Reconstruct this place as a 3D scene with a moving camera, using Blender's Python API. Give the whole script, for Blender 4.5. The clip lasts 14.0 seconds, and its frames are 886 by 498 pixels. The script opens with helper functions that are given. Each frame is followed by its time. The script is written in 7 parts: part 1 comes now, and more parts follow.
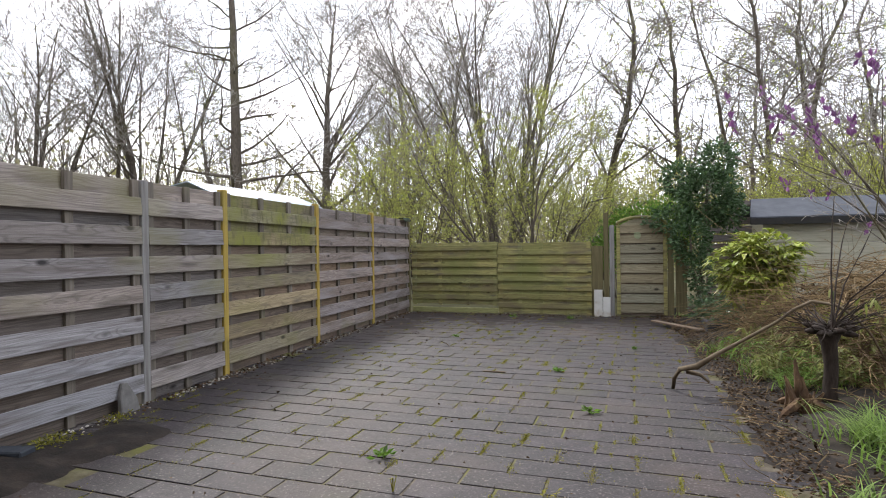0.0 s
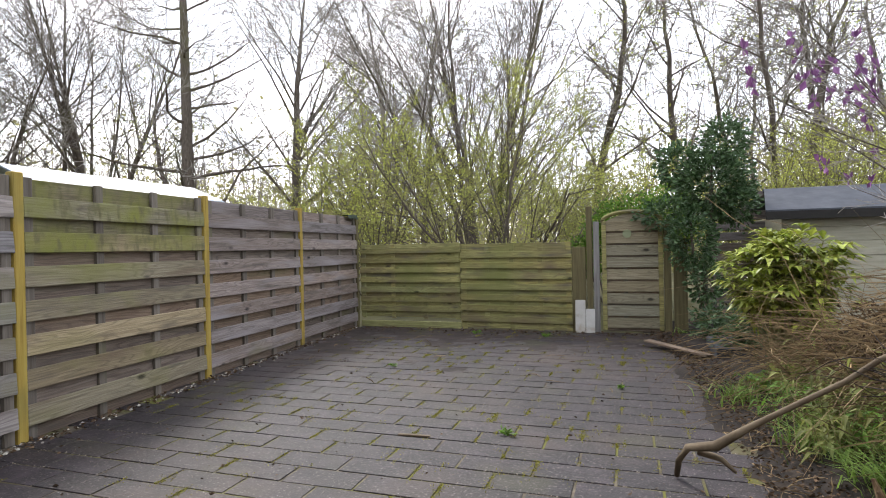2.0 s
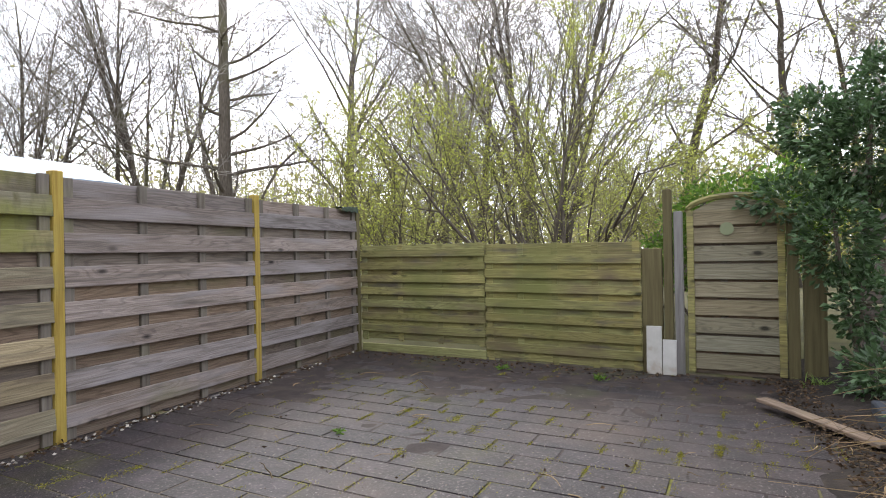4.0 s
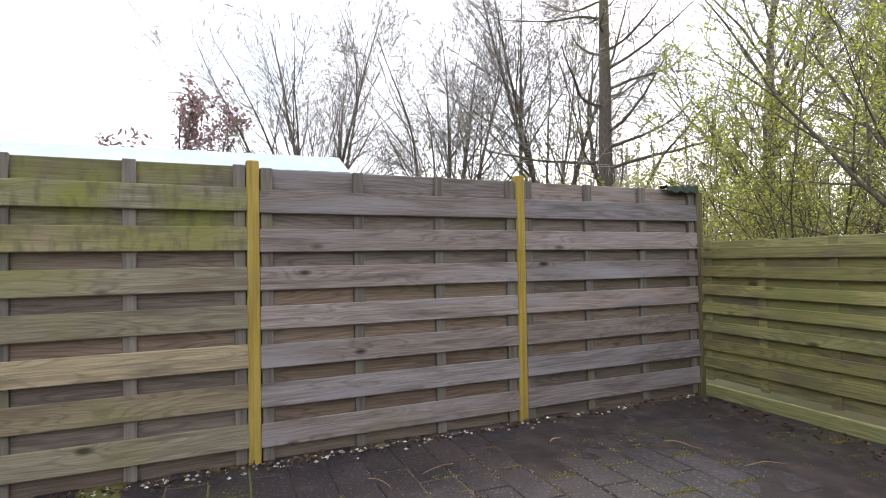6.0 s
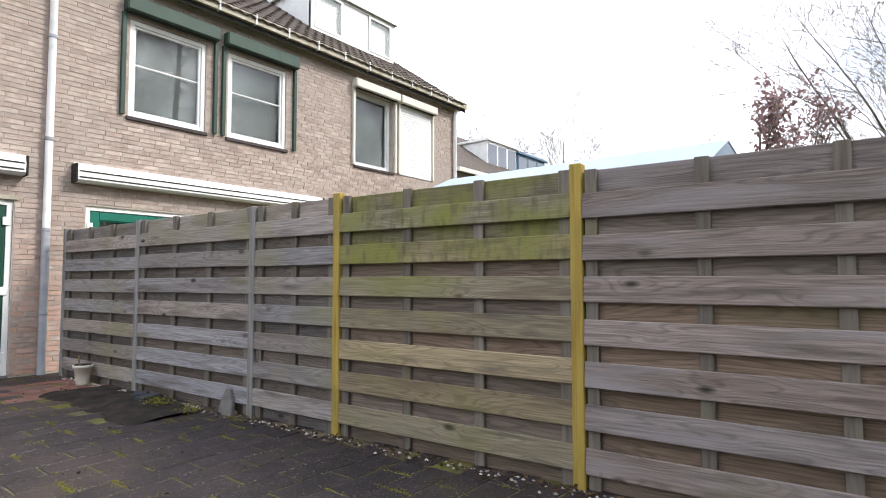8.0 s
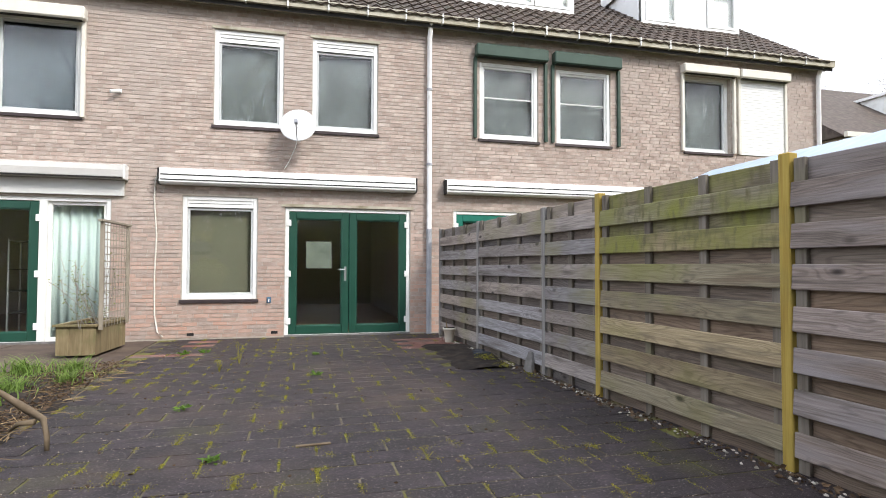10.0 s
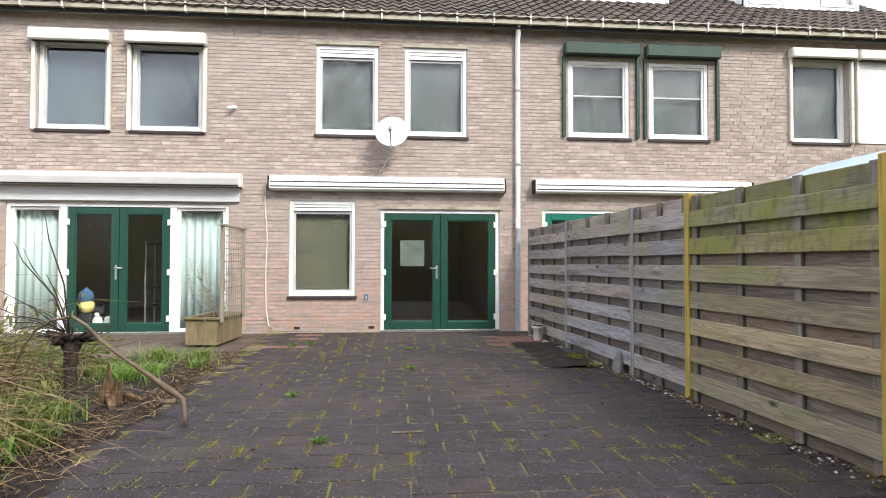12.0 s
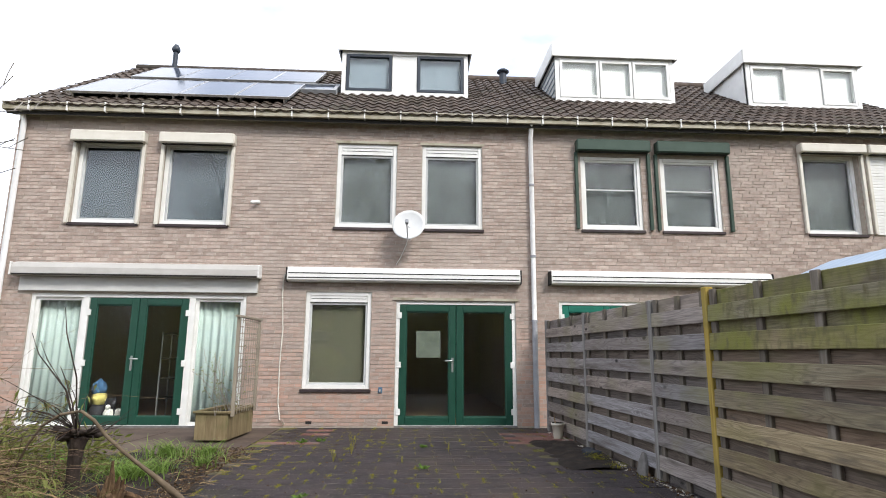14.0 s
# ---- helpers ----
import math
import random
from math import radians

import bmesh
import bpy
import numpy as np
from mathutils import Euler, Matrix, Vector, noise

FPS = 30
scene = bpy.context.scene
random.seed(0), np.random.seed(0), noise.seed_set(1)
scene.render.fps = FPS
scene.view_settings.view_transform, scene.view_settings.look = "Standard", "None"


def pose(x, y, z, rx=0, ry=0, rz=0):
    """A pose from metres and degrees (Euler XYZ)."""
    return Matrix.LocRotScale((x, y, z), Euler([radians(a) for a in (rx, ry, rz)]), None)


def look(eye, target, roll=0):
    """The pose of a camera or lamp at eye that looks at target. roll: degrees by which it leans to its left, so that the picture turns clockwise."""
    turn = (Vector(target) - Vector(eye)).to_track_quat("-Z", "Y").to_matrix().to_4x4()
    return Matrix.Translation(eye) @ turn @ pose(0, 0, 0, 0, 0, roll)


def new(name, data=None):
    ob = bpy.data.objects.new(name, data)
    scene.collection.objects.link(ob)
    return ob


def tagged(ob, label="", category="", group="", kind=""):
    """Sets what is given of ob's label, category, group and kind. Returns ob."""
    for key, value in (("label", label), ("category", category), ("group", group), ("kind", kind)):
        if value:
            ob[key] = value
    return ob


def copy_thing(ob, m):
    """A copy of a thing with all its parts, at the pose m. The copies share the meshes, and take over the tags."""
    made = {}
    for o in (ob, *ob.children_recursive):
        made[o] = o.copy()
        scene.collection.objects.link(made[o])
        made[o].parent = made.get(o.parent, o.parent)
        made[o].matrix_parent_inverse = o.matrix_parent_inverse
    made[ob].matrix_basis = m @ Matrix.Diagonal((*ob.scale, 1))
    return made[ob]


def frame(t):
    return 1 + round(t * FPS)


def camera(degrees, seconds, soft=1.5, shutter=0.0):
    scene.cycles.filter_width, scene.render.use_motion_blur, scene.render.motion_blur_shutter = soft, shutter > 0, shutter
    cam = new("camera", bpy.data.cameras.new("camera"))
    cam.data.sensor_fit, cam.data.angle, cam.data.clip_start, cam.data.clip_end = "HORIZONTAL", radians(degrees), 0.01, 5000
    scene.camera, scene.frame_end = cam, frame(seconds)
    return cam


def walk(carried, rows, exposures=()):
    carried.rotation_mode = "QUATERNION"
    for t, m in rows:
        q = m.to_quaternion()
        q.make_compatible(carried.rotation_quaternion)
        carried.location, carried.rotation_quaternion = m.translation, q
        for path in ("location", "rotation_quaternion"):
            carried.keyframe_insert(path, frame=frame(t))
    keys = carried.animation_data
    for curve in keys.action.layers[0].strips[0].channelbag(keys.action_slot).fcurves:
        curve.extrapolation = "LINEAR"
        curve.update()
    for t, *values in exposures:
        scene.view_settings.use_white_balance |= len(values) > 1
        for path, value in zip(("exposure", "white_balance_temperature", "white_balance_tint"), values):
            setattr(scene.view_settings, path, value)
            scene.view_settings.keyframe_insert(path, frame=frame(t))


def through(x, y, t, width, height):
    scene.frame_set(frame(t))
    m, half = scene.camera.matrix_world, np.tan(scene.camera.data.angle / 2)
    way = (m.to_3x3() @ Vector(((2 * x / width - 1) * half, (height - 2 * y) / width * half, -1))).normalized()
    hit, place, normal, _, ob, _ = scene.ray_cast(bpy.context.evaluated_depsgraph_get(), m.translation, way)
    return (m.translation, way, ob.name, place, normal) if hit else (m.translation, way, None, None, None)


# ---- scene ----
cam = camera(76.8, 14.0, 1.0)
PATH = [
    (0, (0.115, 0.476, 1.194), (-0.534, 2.368, 1.194), -0.8),
    (0.5, (0.136, 0.743, 1.174), (-0.499, 2.64, 1.153), -1.0),
    (1, (0.186, 1.195, 1.229), (-0.44, 3.093, 1.181), -1.5),
    (1.5, (0.195, 1.718, 1.245), (-0.434, 3.617, 1.219), -1.4),
    (2, (0.186, 2.303, 1.236), (-0.446, 4.2, 1.232), -1.2),
    (2.2, (0.157, 2.528, 1.227), (-0.475, 4.426, 1.227), -1.1),
    (4.3, (0.164, 5.027, 1.209), (-0.872, 6.737, 1.225), -1.1),
    (4.5, (0.149, 5.265, 1.186), (-0.986, 6.911, 1.205), -1.1),
    (5, (0.037, 5.791, 1.196), (-1.332, 7.249, 1.214), -0.9),
    (5.5, (-0.082, 6.272, 1.192), (-1.717, 7.423, 1.218), -1.1),
    (6, (-0.263, 6.665, 1.191), (-2.131, 7.38, 1.228), -0.9),
    (6.5, (-0.465, 7.062, 1.192), (-2.452, 7.287, 1.252), -1.4),
    (7, (-0.654, 7.415, 1.176), (-2.626, 7.098, 1.247), -0.2),
    (7.5, (-0.818, 7.777, 1.183), (-2.654, 6.988, 1.266), -0.4),
    (8, (-0.854, 8.147, 1.147), (-2.423, 6.912, 1.256), -0.1),
    (8.5, (-0.925, 8.513, 1.144), (-2.141, 6.928, 1.244), 0.1),
    (9, (-1.012, 8.893, 1.147), (-1.902, 7.104, 1.228), 0.1),
    (9.2, (-1.069, 9.02, 1.133), (-1.862, 7.186, 1.213), 0.1),
    (11.3, (-1.099, 9.656, 1.171), (-1.332, 7.67, 1.215), 0.1),
    (11.5, (-1.077, 9.645, 1.171), (-1.29, 7.657, 1.215), 0.1),
    (12, (-1.092, 9.648, 1.187), (-1.262, 7.656, 1.236), 0.1),
    (12.5, (-1.113, 9.653, 1.209), (-1.259, 7.662, 1.338), 0.1),
    (13, (-1.113, 9.661, 1.212), (-1.245, 7.679, 1.446), 0.2),
    (13.5, (-1.113, 9.659, 1.22), (-1.232, 7.687, 1.533), 0.3),
    (14, (-1.123, 9.656, 1.219), (-1.227, 7.693, 1.585), 0.4),
]
EXPOSURES = ((0.0, 0.53), (2.2, 0.6), (4.5, 0.82), (5.5, 0.74), (7.0, 0.6), (9.0, 0.58), (12.5, 0.68), (13.3, 0.46), (14.0, 0.24))
walk(cam, [(t, look(eye, target, roll)) for t, eye, target, roll in PATH], EXPOSURES)

# ---- sky, sun ----
world = bpy.data.worlds.new("sky")
scene.world = world
world.use_nodes = True
wn, wl = world.node_tree.nodes, world.node_tree.links
wn.clear()
SUN_EL, SUN_AZ = 43.0, 325.0
sky = wn.new("ShaderNodeTexSky")
sky.sky_type, sky.sun_disc = "NISHITA", False
sky.sun_elevation, sky.sun_rotation = radians(SUN_EL), radians(SUN_AZ)
sky.air_density, sky.dust_density = 1.0, 3.0
sky_gain = wn.new("ShaderNodeVectorMath")
sky_gain.operation = "SCALE"
sky_gain.inputs["Scale"].default_value = 0.3
w_co = wn.new("ShaderNodeTexCoord")
w_map = wn.new("ShaderNodeMapping")
w_map.inputs["Scale"].default_value = (1.0, 1.0, 2.2)
w_noise = wn.new("ShaderNodeTexNoise")
w_noise.inputs["Scale"].default_value, w_noise.inputs["Detail"].default_value = 2.4, 7.0
w_ramp = wn.new("ShaderNodeValToRGB")
w_ramp.color_ramp.elements[0].position, w_ramp.color_ramp.elements[1].position = 0.24, 0.5
w_mix = wn.new("ShaderNodeMix")
w_mix.data_type = "RGBA"
w_mix.inputs["B"].default_value = (1.56, 1.62, 1.78, 1)
w_bg, w_out = wn.new("ShaderNodeBackground"), wn.new("ShaderNodeOutputWorld")
wl.new(w_co.outputs["Generated"], w_map.inputs["Vector"])
wl.new(w_map.outputs["Vector"], w_noise.inputs["Vector"])
wl.new(w_noise.outputs["Fac"], w_ramp.inputs["Fac"])
wl.new(sky.outputs["Color"], sky_gain.inputs[0])
wl.new(w_ramp.outputs["Color"], w_mix.inputs["Factor"])
wl.new(sky_gain.outputs["Vector"], w_mix.inputs["A"])
wl.new(w_mix.outputs["Result"], w_bg.inputs["Color"])
wl.new(w_bg.outputs["Background"], w_out.inputs["Surface"])
sun = new("sun", bpy.data.lights.new("sun", "SUN"))
sun.data.energy, sun.data.angle, sun.data.color = 2.75, radians(14), (1.0, 0.965, 0.92)
sun.matrix_world = look((20 * math.sin(radians(SUN_AZ)) * math.cos(radians(SUN_EL)), 20 * math.cos(radians(SUN_AZ)) * math.cos(radians(SUN_EL)), 20 * math.sin(radians(SUN_EL))), (0, 0, 0))

# ---- materials ----
def mat(name, cols, scale=8.0, stretch=(1, 1, 1), rough=0.8, bump=0.2, metal=0.0, rnd=0.0, island=False, stain=None, fine=0.0, spec=0.3, knots=False, world_co=False, positions=None, dots=None, low=None):
    """cols: colours across a noise; stain: (colour, scale, low, high) patches fixed in the place; rnd: spread of brightness from piece to piece; dots: (colour, scale, size) specks; low: (colour, height, height) where weathering stops."""
    m = bpy.data.materials.new(name)
    m.use_nodes = True
    n, l = m.node_tree.nodes, m.node_tree.links
    b = n["Principled BSDF"]
    b.inputs["Roughness"].default_value, b.inputs["Metallic"].default_value, b.inputs["Specular IOR Level"].default_value = rough, metal, spec
    geo = n.new("ShaderNodeNewGeometry")
    co = n.new("ShaderNodeTexCoord")
    info = n.new("ShaderNodeObjectInfo")
    rand = geo.outputs["Random Per Island"] if island else info.outputs["Random"]
    base = geo.outputs["Position"] if world_co else co.outputs["Object"]
    shift = n.new("ShaderNodeVectorMath")
    shift.operation = "MULTIPLY_ADD"
    shift.inputs[0].default_value = (37.0, 11.0, 23.0)
    comb = n.new("ShaderNodeCombineXYZ")
    for k in range(3):
        if rnd:
            l.new(rand, comb.inputs[k])
    l.new(comb.outputs[0], shift.inputs[1])
    l.new(base, shift.inputs[2])
    mp = n.new("ShaderNodeMapping")
    mp.inputs["Scale"].default_value = stretch
    l.new(shift.outputs[0], mp.inputs["Vector"])
    tex = n.new("ShaderNodeTexNoise")
    tex.inputs["Scale"].default_value, tex.inputs["Detail"].default_value, tex.inputs["Roughness"].default_value = scale, 9.0, 0.62
    l.new(mp.outputs[0], tex.inputs["Vector"])
    ramp = n.new("ShaderNodeValToRGB")
    e = ramp.color_ramp.elements
    pos = positions or [0.14 + 0.72 * k / max(1, len(cols) - 1) for k in range(len(cols)) if knots] or [0.3 + 0.42 * k / max(1, len(cols) - 1) for k in range(len(cols))]
    e[0].position, e[0].color = pos[0], (*cols[0], 1)
    e[1].position, e[1].color = pos[-1], (*cols[-1], 1)
    for k in range(1, len(cols) - 1):
        q = e.new(pos[k])
        q.color = (*cols[k], 1)
    l.new(tex.outputs["Fac"], ramp.inputs["Fac"])
    col = ramp.outputs["Color"]
    height = tex.outputs["Fac"]
    if knots:
        def node(kind, op=None, **vals):
            q = n.new(kind)
            if op:
                q.operation = op
            for key, val in vals.items():
                q.inputs[key].default_value = val
            return q

        vo = node("ShaderNodeTexVoronoi", Scale=2.9)
        mv = node("ShaderNodeMapping", Scale=(0.75, 1.0, 1.6))
        l.new(shift.outputs[0], mv.inputs["Vector"])
        l.new(mv.outputs[0], vo.inputs["Vector"])
        # growth rings: long arches that bend round the knots
        wv = node("ShaderNodeTexNoise", Scale=1.0, Detail=1.5)
        mk = node("ShaderNodeMapping", Scale=(0.9, 3.0, 9.0))
        l.new(shift.outputs[0], mk.inputs["Vector"])
        l.new(mk.outputs[0], wv.inputs["Vector"])
        sep = n.new("ShaderNodeSeparateXYZ")
        l.new(co.outputs["Object"], sep.inputs[0])
        sz = node("ShaderNodeMath", "MULTIPLY")
        sz.inputs[1].default_value = 210.0
        l.new(sep.outputs["Z"], sz.inputs[0])
        sn = node("ShaderNodeMath", "MULTIPLY_ADD")
        sn.inputs[1].default_value = 85.0
        l.new(wv.outputs["Fac"], sn.inputs[0])
        l.new(sz.outputs[0], sn.inputs[2])
        kb = n.new("ShaderNodeMapRange")
        kb.interpolation_type = "SMOOTHSTEP"
        kb.inputs["From Min"].default_value, kb.inputs["From Max"].default_value = 0.0, 0.42
        kb.inputs["To Min"].default_value, kb.inputs["To Max"].default_value = 11.0, 0.0
        l.new(vo.outputs["Distance"], kb.inputs["Value"])
        ph = node("ShaderNodeMath", "ADD")
        l.new(sn.outputs[0], ph.inputs[0])
        l.new(kb.outputs[0], ph.inputs[1])
        si = node("ShaderNodeMath", "SINE")
        l.new(ph.outputs[0], si.inputs[0])
        mr = n.new("ShaderNodeMapRange")
        mr.inputs["From Min"].default_value, mr.inputs["From Max"].default_value = 0.1, 1.0
        mr.inputs["To Min"].default_value, mr.inputs["To Max"].default_value = 1.04, 0.77
        l.new(si.outputs[0], mr.inputs["Value"])
        kr = n.new("ShaderNodeMapRange")
        kr.inputs["From Min"].default_value, kr.inputs["From Max"].default_value = 0.05, 0.13
        kr.inputs["To Min"].default_value, kr.inputs["To Max"].default_value = 0.16, 1.0
        l.new(vo.outputs["Distance"], kr.inputs["Value"])
        # boards weathered to warmer or cooler greys
        fr = node("ShaderNodeMath", "MULTIPLY")
        fr.inputs[1].default_value = 7.31
        l.new(rand, fr.inputs[0])
        fr2 = node("ShaderNodeMath", "FRACT")
        l.new(fr.outputs[0], fr2.inputs[0])
        tint = n.new("ShaderNodeMix")
        tint.data_type = "RGBA"
        tint.inputs["A"].default_value, tint.inputs["B"].default_value = (1.1, 0.99, 0.9, 1), (0.93, 0.97, 1.06, 1)
        l.new(fr2.outputs[0], tint.inputs["Factor"])
        mt = node("ShaderNodeVectorMath", "MULTIPLY")
        l.new(col, mt.inputs[0])
        l.new(tint.outputs["Result"], mt.inputs[1])
        col = mt.outputs[0]
        for fac in (mr, kr):
            mu = node("ShaderNodeVectorMath", "SCALE")
            l.new(col, mu.inputs[0])
            l.new(fac.outputs[0], mu.inputs["Scale"])
            col = mu.outputs[0]
    if rnd:
        vr = n.new("ShaderNodeMapRange")
        vr.inputs["To Min"].default_value, vr.inputs["To Max"].default_value = 1 - rnd, 1 + rnd
        l.new(rand, vr.inputs["Value"])
        mu = n.new("ShaderNodeVectorMath")
        mu.operation = "SCALE"
        l.new(col, mu.inputs[0])
        l.new(vr.outputs[0], mu.inputs["Scale"])
        col = mu.outputs[0]
    for item in (stain or ()):
        sc, ss, lo, hi = item[:4]
        st = n.new("ShaderNodeTexNoise")
        st.inputs["Scale"].default_value, st.inputs["Detail"].default_value = ss, 6.0
        if len(item) > 4:
            ms = n.new("ShaderNodeMapping")
            ms.inputs["Scale"].default_value = item[4]
            l.new(geo.outputs["Position"], ms.inputs["Vector"])
            l.new(ms.outputs[0], st.inputs["Vector"])
        else:
            l.new(geo.outputs["Position"], st.inputs["Vector"])
        sr = n.new("ShaderNodeMapRange")
        sr.inputs["From Min"].default_value, sr.inputs["From Max"].default_value = lo, hi
        l.new(st.outputs["Fac"], sr.inputs["Value"])
        mx = n.new("ShaderNodeMix")
        mx.data_type = "RGBA"
        l.new(sr.outputs[0], mx.inputs["Factor"])
        l.new(col, mx.inputs["A"])
        mx.inputs["B"].default_value = (*sc, 1)
        col = mx.outputs["Result"]
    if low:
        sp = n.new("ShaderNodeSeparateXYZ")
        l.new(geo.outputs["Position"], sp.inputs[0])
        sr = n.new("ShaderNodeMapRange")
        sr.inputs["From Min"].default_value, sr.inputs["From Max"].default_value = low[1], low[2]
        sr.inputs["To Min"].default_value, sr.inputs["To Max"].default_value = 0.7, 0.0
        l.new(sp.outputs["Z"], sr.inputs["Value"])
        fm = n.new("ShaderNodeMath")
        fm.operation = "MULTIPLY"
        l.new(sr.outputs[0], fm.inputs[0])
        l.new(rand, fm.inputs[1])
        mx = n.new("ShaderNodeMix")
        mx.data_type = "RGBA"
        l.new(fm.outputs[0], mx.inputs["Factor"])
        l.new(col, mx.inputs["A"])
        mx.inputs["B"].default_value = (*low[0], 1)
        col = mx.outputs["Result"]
    if dots:
        vo = n.new("ShaderNodeTexVoronoi")
        vo.inputs["Scale"].default_value = dots[1]
        l.new(geo.outputs["Position"], vo.inputs["Vector"])
        sr = n.new("ShaderNodeMapRange")
        sr.inputs["From Min"].default_value, sr.inputs["From Max"].default_value = dots[2], dots[2] * 0.6
        l.new(vo.outputs["Distance"], sr.inputs["Value"])
        mx = n.new("ShaderNodeMix")
        mx.data_type = "RGBA"
        l.new(sr.outputs[0], mx.inputs["Factor"])
        l.new(col, mx.inputs["A"])
        mx.inputs["B"].default_value = (*dots[0], 1)
        col = mx.outputs["Result"]
    l.new(col, b.inputs["Base Color"])
    if bump:
        bp = n.new("ShaderNodeBump")
        bp.inputs["Strength"].default_value, bp.inputs["Distance"].default_value = bump, 0.01
        l.new(height, bp.inputs["Height"])
        if fine:
            f2 = n.new("ShaderNodeTexNoise")
            f2.inputs["Scale"].default_value, f2.inputs["Detail"].default_value = fine, 4.0
            l.new(geo.outputs["Position"], f2.inputs["Vector"])
            b2 = n.new("ShaderNodeBump")
            b2.inputs["Strength"].default_value, b2.inputs["Distance"].default_value = bump, 0.004
            l.new(f2.outputs["Fac"], b2.inputs["Height"])
            l.new(b2.outputs[0], bp.inputs["Normal"])
        l.new(bp.outputs[0], b.inputs["Normal"])
    return m


GRAIN = (1.6, 26.0, 38.0)
ALGAE = (0.175, 0.18, 0.042)
PALE_ALGAE = (0.2, 0.19, 0.09)
M_grey = mat("weathered_wood", [(0.125, 0.112, 0.104), (0.25, 0.232, 0.22), (0.39, 0.372, 0.36)], 2.2, GRAIN, 0.85, 0.35, rnd=0.23, knots=True, stain=[((0.085, 0.072, 0.06), 5.0, 0.55, 0.76, (0.5, 0.3, 2.6)), ((0.115, 0.09, 0.08), 2.6, 0.52, 0.78, (1, 0.5, 4.3)), (PALE_ALGAE, 0.9, 0.52, 0.78, (1, 1, 1.6))])
M_brown = mat("brown_weathered_wood", [(0.08, 0.063, 0.053), (0.2, 0.172, 0.155), (0.34, 0.305, 0.288)], 2.2, GRAIN, 0.85, 0.35, rnd=0.23, knots=True, stain=[((0.085, 0.072, 0.06), 5.0, 0.55, 0.76, (0.5, 0.3, 2.6)), ((0.25, 0.225, 0.225), 2.2, 0.5, 0.75, (1, 0.5, 4.3)), (PALE_ALGAE, 1.1, 0.64, 0.95)])
M_mossy = mat("algae_stained_wood", [(0.1, 0.085, 0.05), (0.2, 0.178, 0.11), (0.3, 0.275, 0.19)], 2.2, GRAIN, 0.85, 0.35, rnd=0.2, knots=True, stain=[((0.085, 0.072, 0.06), 5.0, 0.55, 0.76, (0.5, 0.3, 2.6)), ((0.1, 0.08, 0.06), 2.6, 0.52, 0.78, (1, 0.5, 4.3)), (ALGAE, 2.4, 0.4, 0.68, (1, 1.0, 1.2)), ((0.11, 0.1, 0.05), 14.0, 0.5, 0.72, (1, 1.2, 0.5))])
M_olive = mat("olive_weathered_wood", [(0.11, 0.092, 0.057), (0.235, 0.205, 0.135), (0.36, 0.325, 0.23)], 2.2, GRAIN, 0.85, 0.35, rnd=0.23, knots=True, stain=[((0.085, 0.072, 0.06), 5.0, 0.55, 0.76, (0.5, 0.3, 2.6)), ((0.13, 0.09, 0.062), 2.6, 0.54, 0.8, (1, 0.5, 4.3)), (ALGAE, 1.3, 0.52, 0.85, (1, 1, 1.6))])
# back boards: weathered brown, darkened further for the shade behind the front boards
M_brown_shaded = mat("shade_toned_brown_boards", [(0.08, 0.058, 0.042), (0.17, 0.133, 0.102), (0.265, 0.22, 0.175)], 2.2, GRAIN, 0.85, 0.35, rnd=0.2, knots=True, stain=[((0.085, 0.072, 0.06), 5.0, 0.55, 0.76, (0.5, 0.3, 2.6)), ((0.12, 0.11, 0.055), 1.3, 0.58, 0.8, (1, 0.6, 2))])
# the weathered grey at about half tone, standing for shade in the recesses
M_grey_shaded = mat("shade_toned_grey_boards", [(0.06, 0.05, 0.044), (0.13, 0.114, 0.103), (0.21, 0.19, 0.176)], 2.2, GRAIN, 0.85, 0.35, rnd=0.2, knots=True, stain=[((0.085, 0.072, 0.06), 5.0, 0.55, 0.76, (0.5, 0.3, 2.6))])
M_lowfence = mat("green_treated_wood", [(0.085, 0.078, 0.026), (0.21, 0.2, 0.078), (0.335, 0.325, 0.14)], 2.2, GRAIN, 0.85, 0.35, rnd=0.2, knots=True, stain=[((0.085, 0.072, 0.06), 5.0, 0.55, 0.76, (0.5, 0.3, 2.6)), ((0.13, 0.1, 0.06), 1.8, 0.5, 0.75, (1, 1, 3)), ((0.15, 0.155, 0.05), 1.4, 0.5, 0.75)])
M_batten = mat("batten_wood", [(0.09, 0.074, 0.058), (0.195, 0.172, 0.145)], 2.2, (16, 16, 1.0), 0.85, 0.3, rnd=0.16, stain=[(PALE_ALGAE, 1.4, 0.6, 0.9)])
M_post_new = mat("yellow_treated_post", [(0.23, 0.15, 0.028), (0.33, 0.235, 0.05), (0.4, 0.3, 0.075)], 2.0, (18, 18, 0.8), 0.75, 0.2, rnd=0.08, stain=[((0.2, 0.17, 0.05), 2.2, 0.55, 0.8)])
M_post_old = mat("grey_old_post", [(0.12, 0.112, 0.105), (0.21, 0.2, 0.19), (0.28, 0.27, 0.26)], 2.0, (18, 18, 0.8), 0.85, 0.3, rnd=0.08)
M_post_green = mat("green_brown_post", [(0.08, 0.065, 0.03), (0.145, 0.125, 0.06)], 2.0, (18, 18, 0.8), 0.85, 0.3, rnd=0.1)
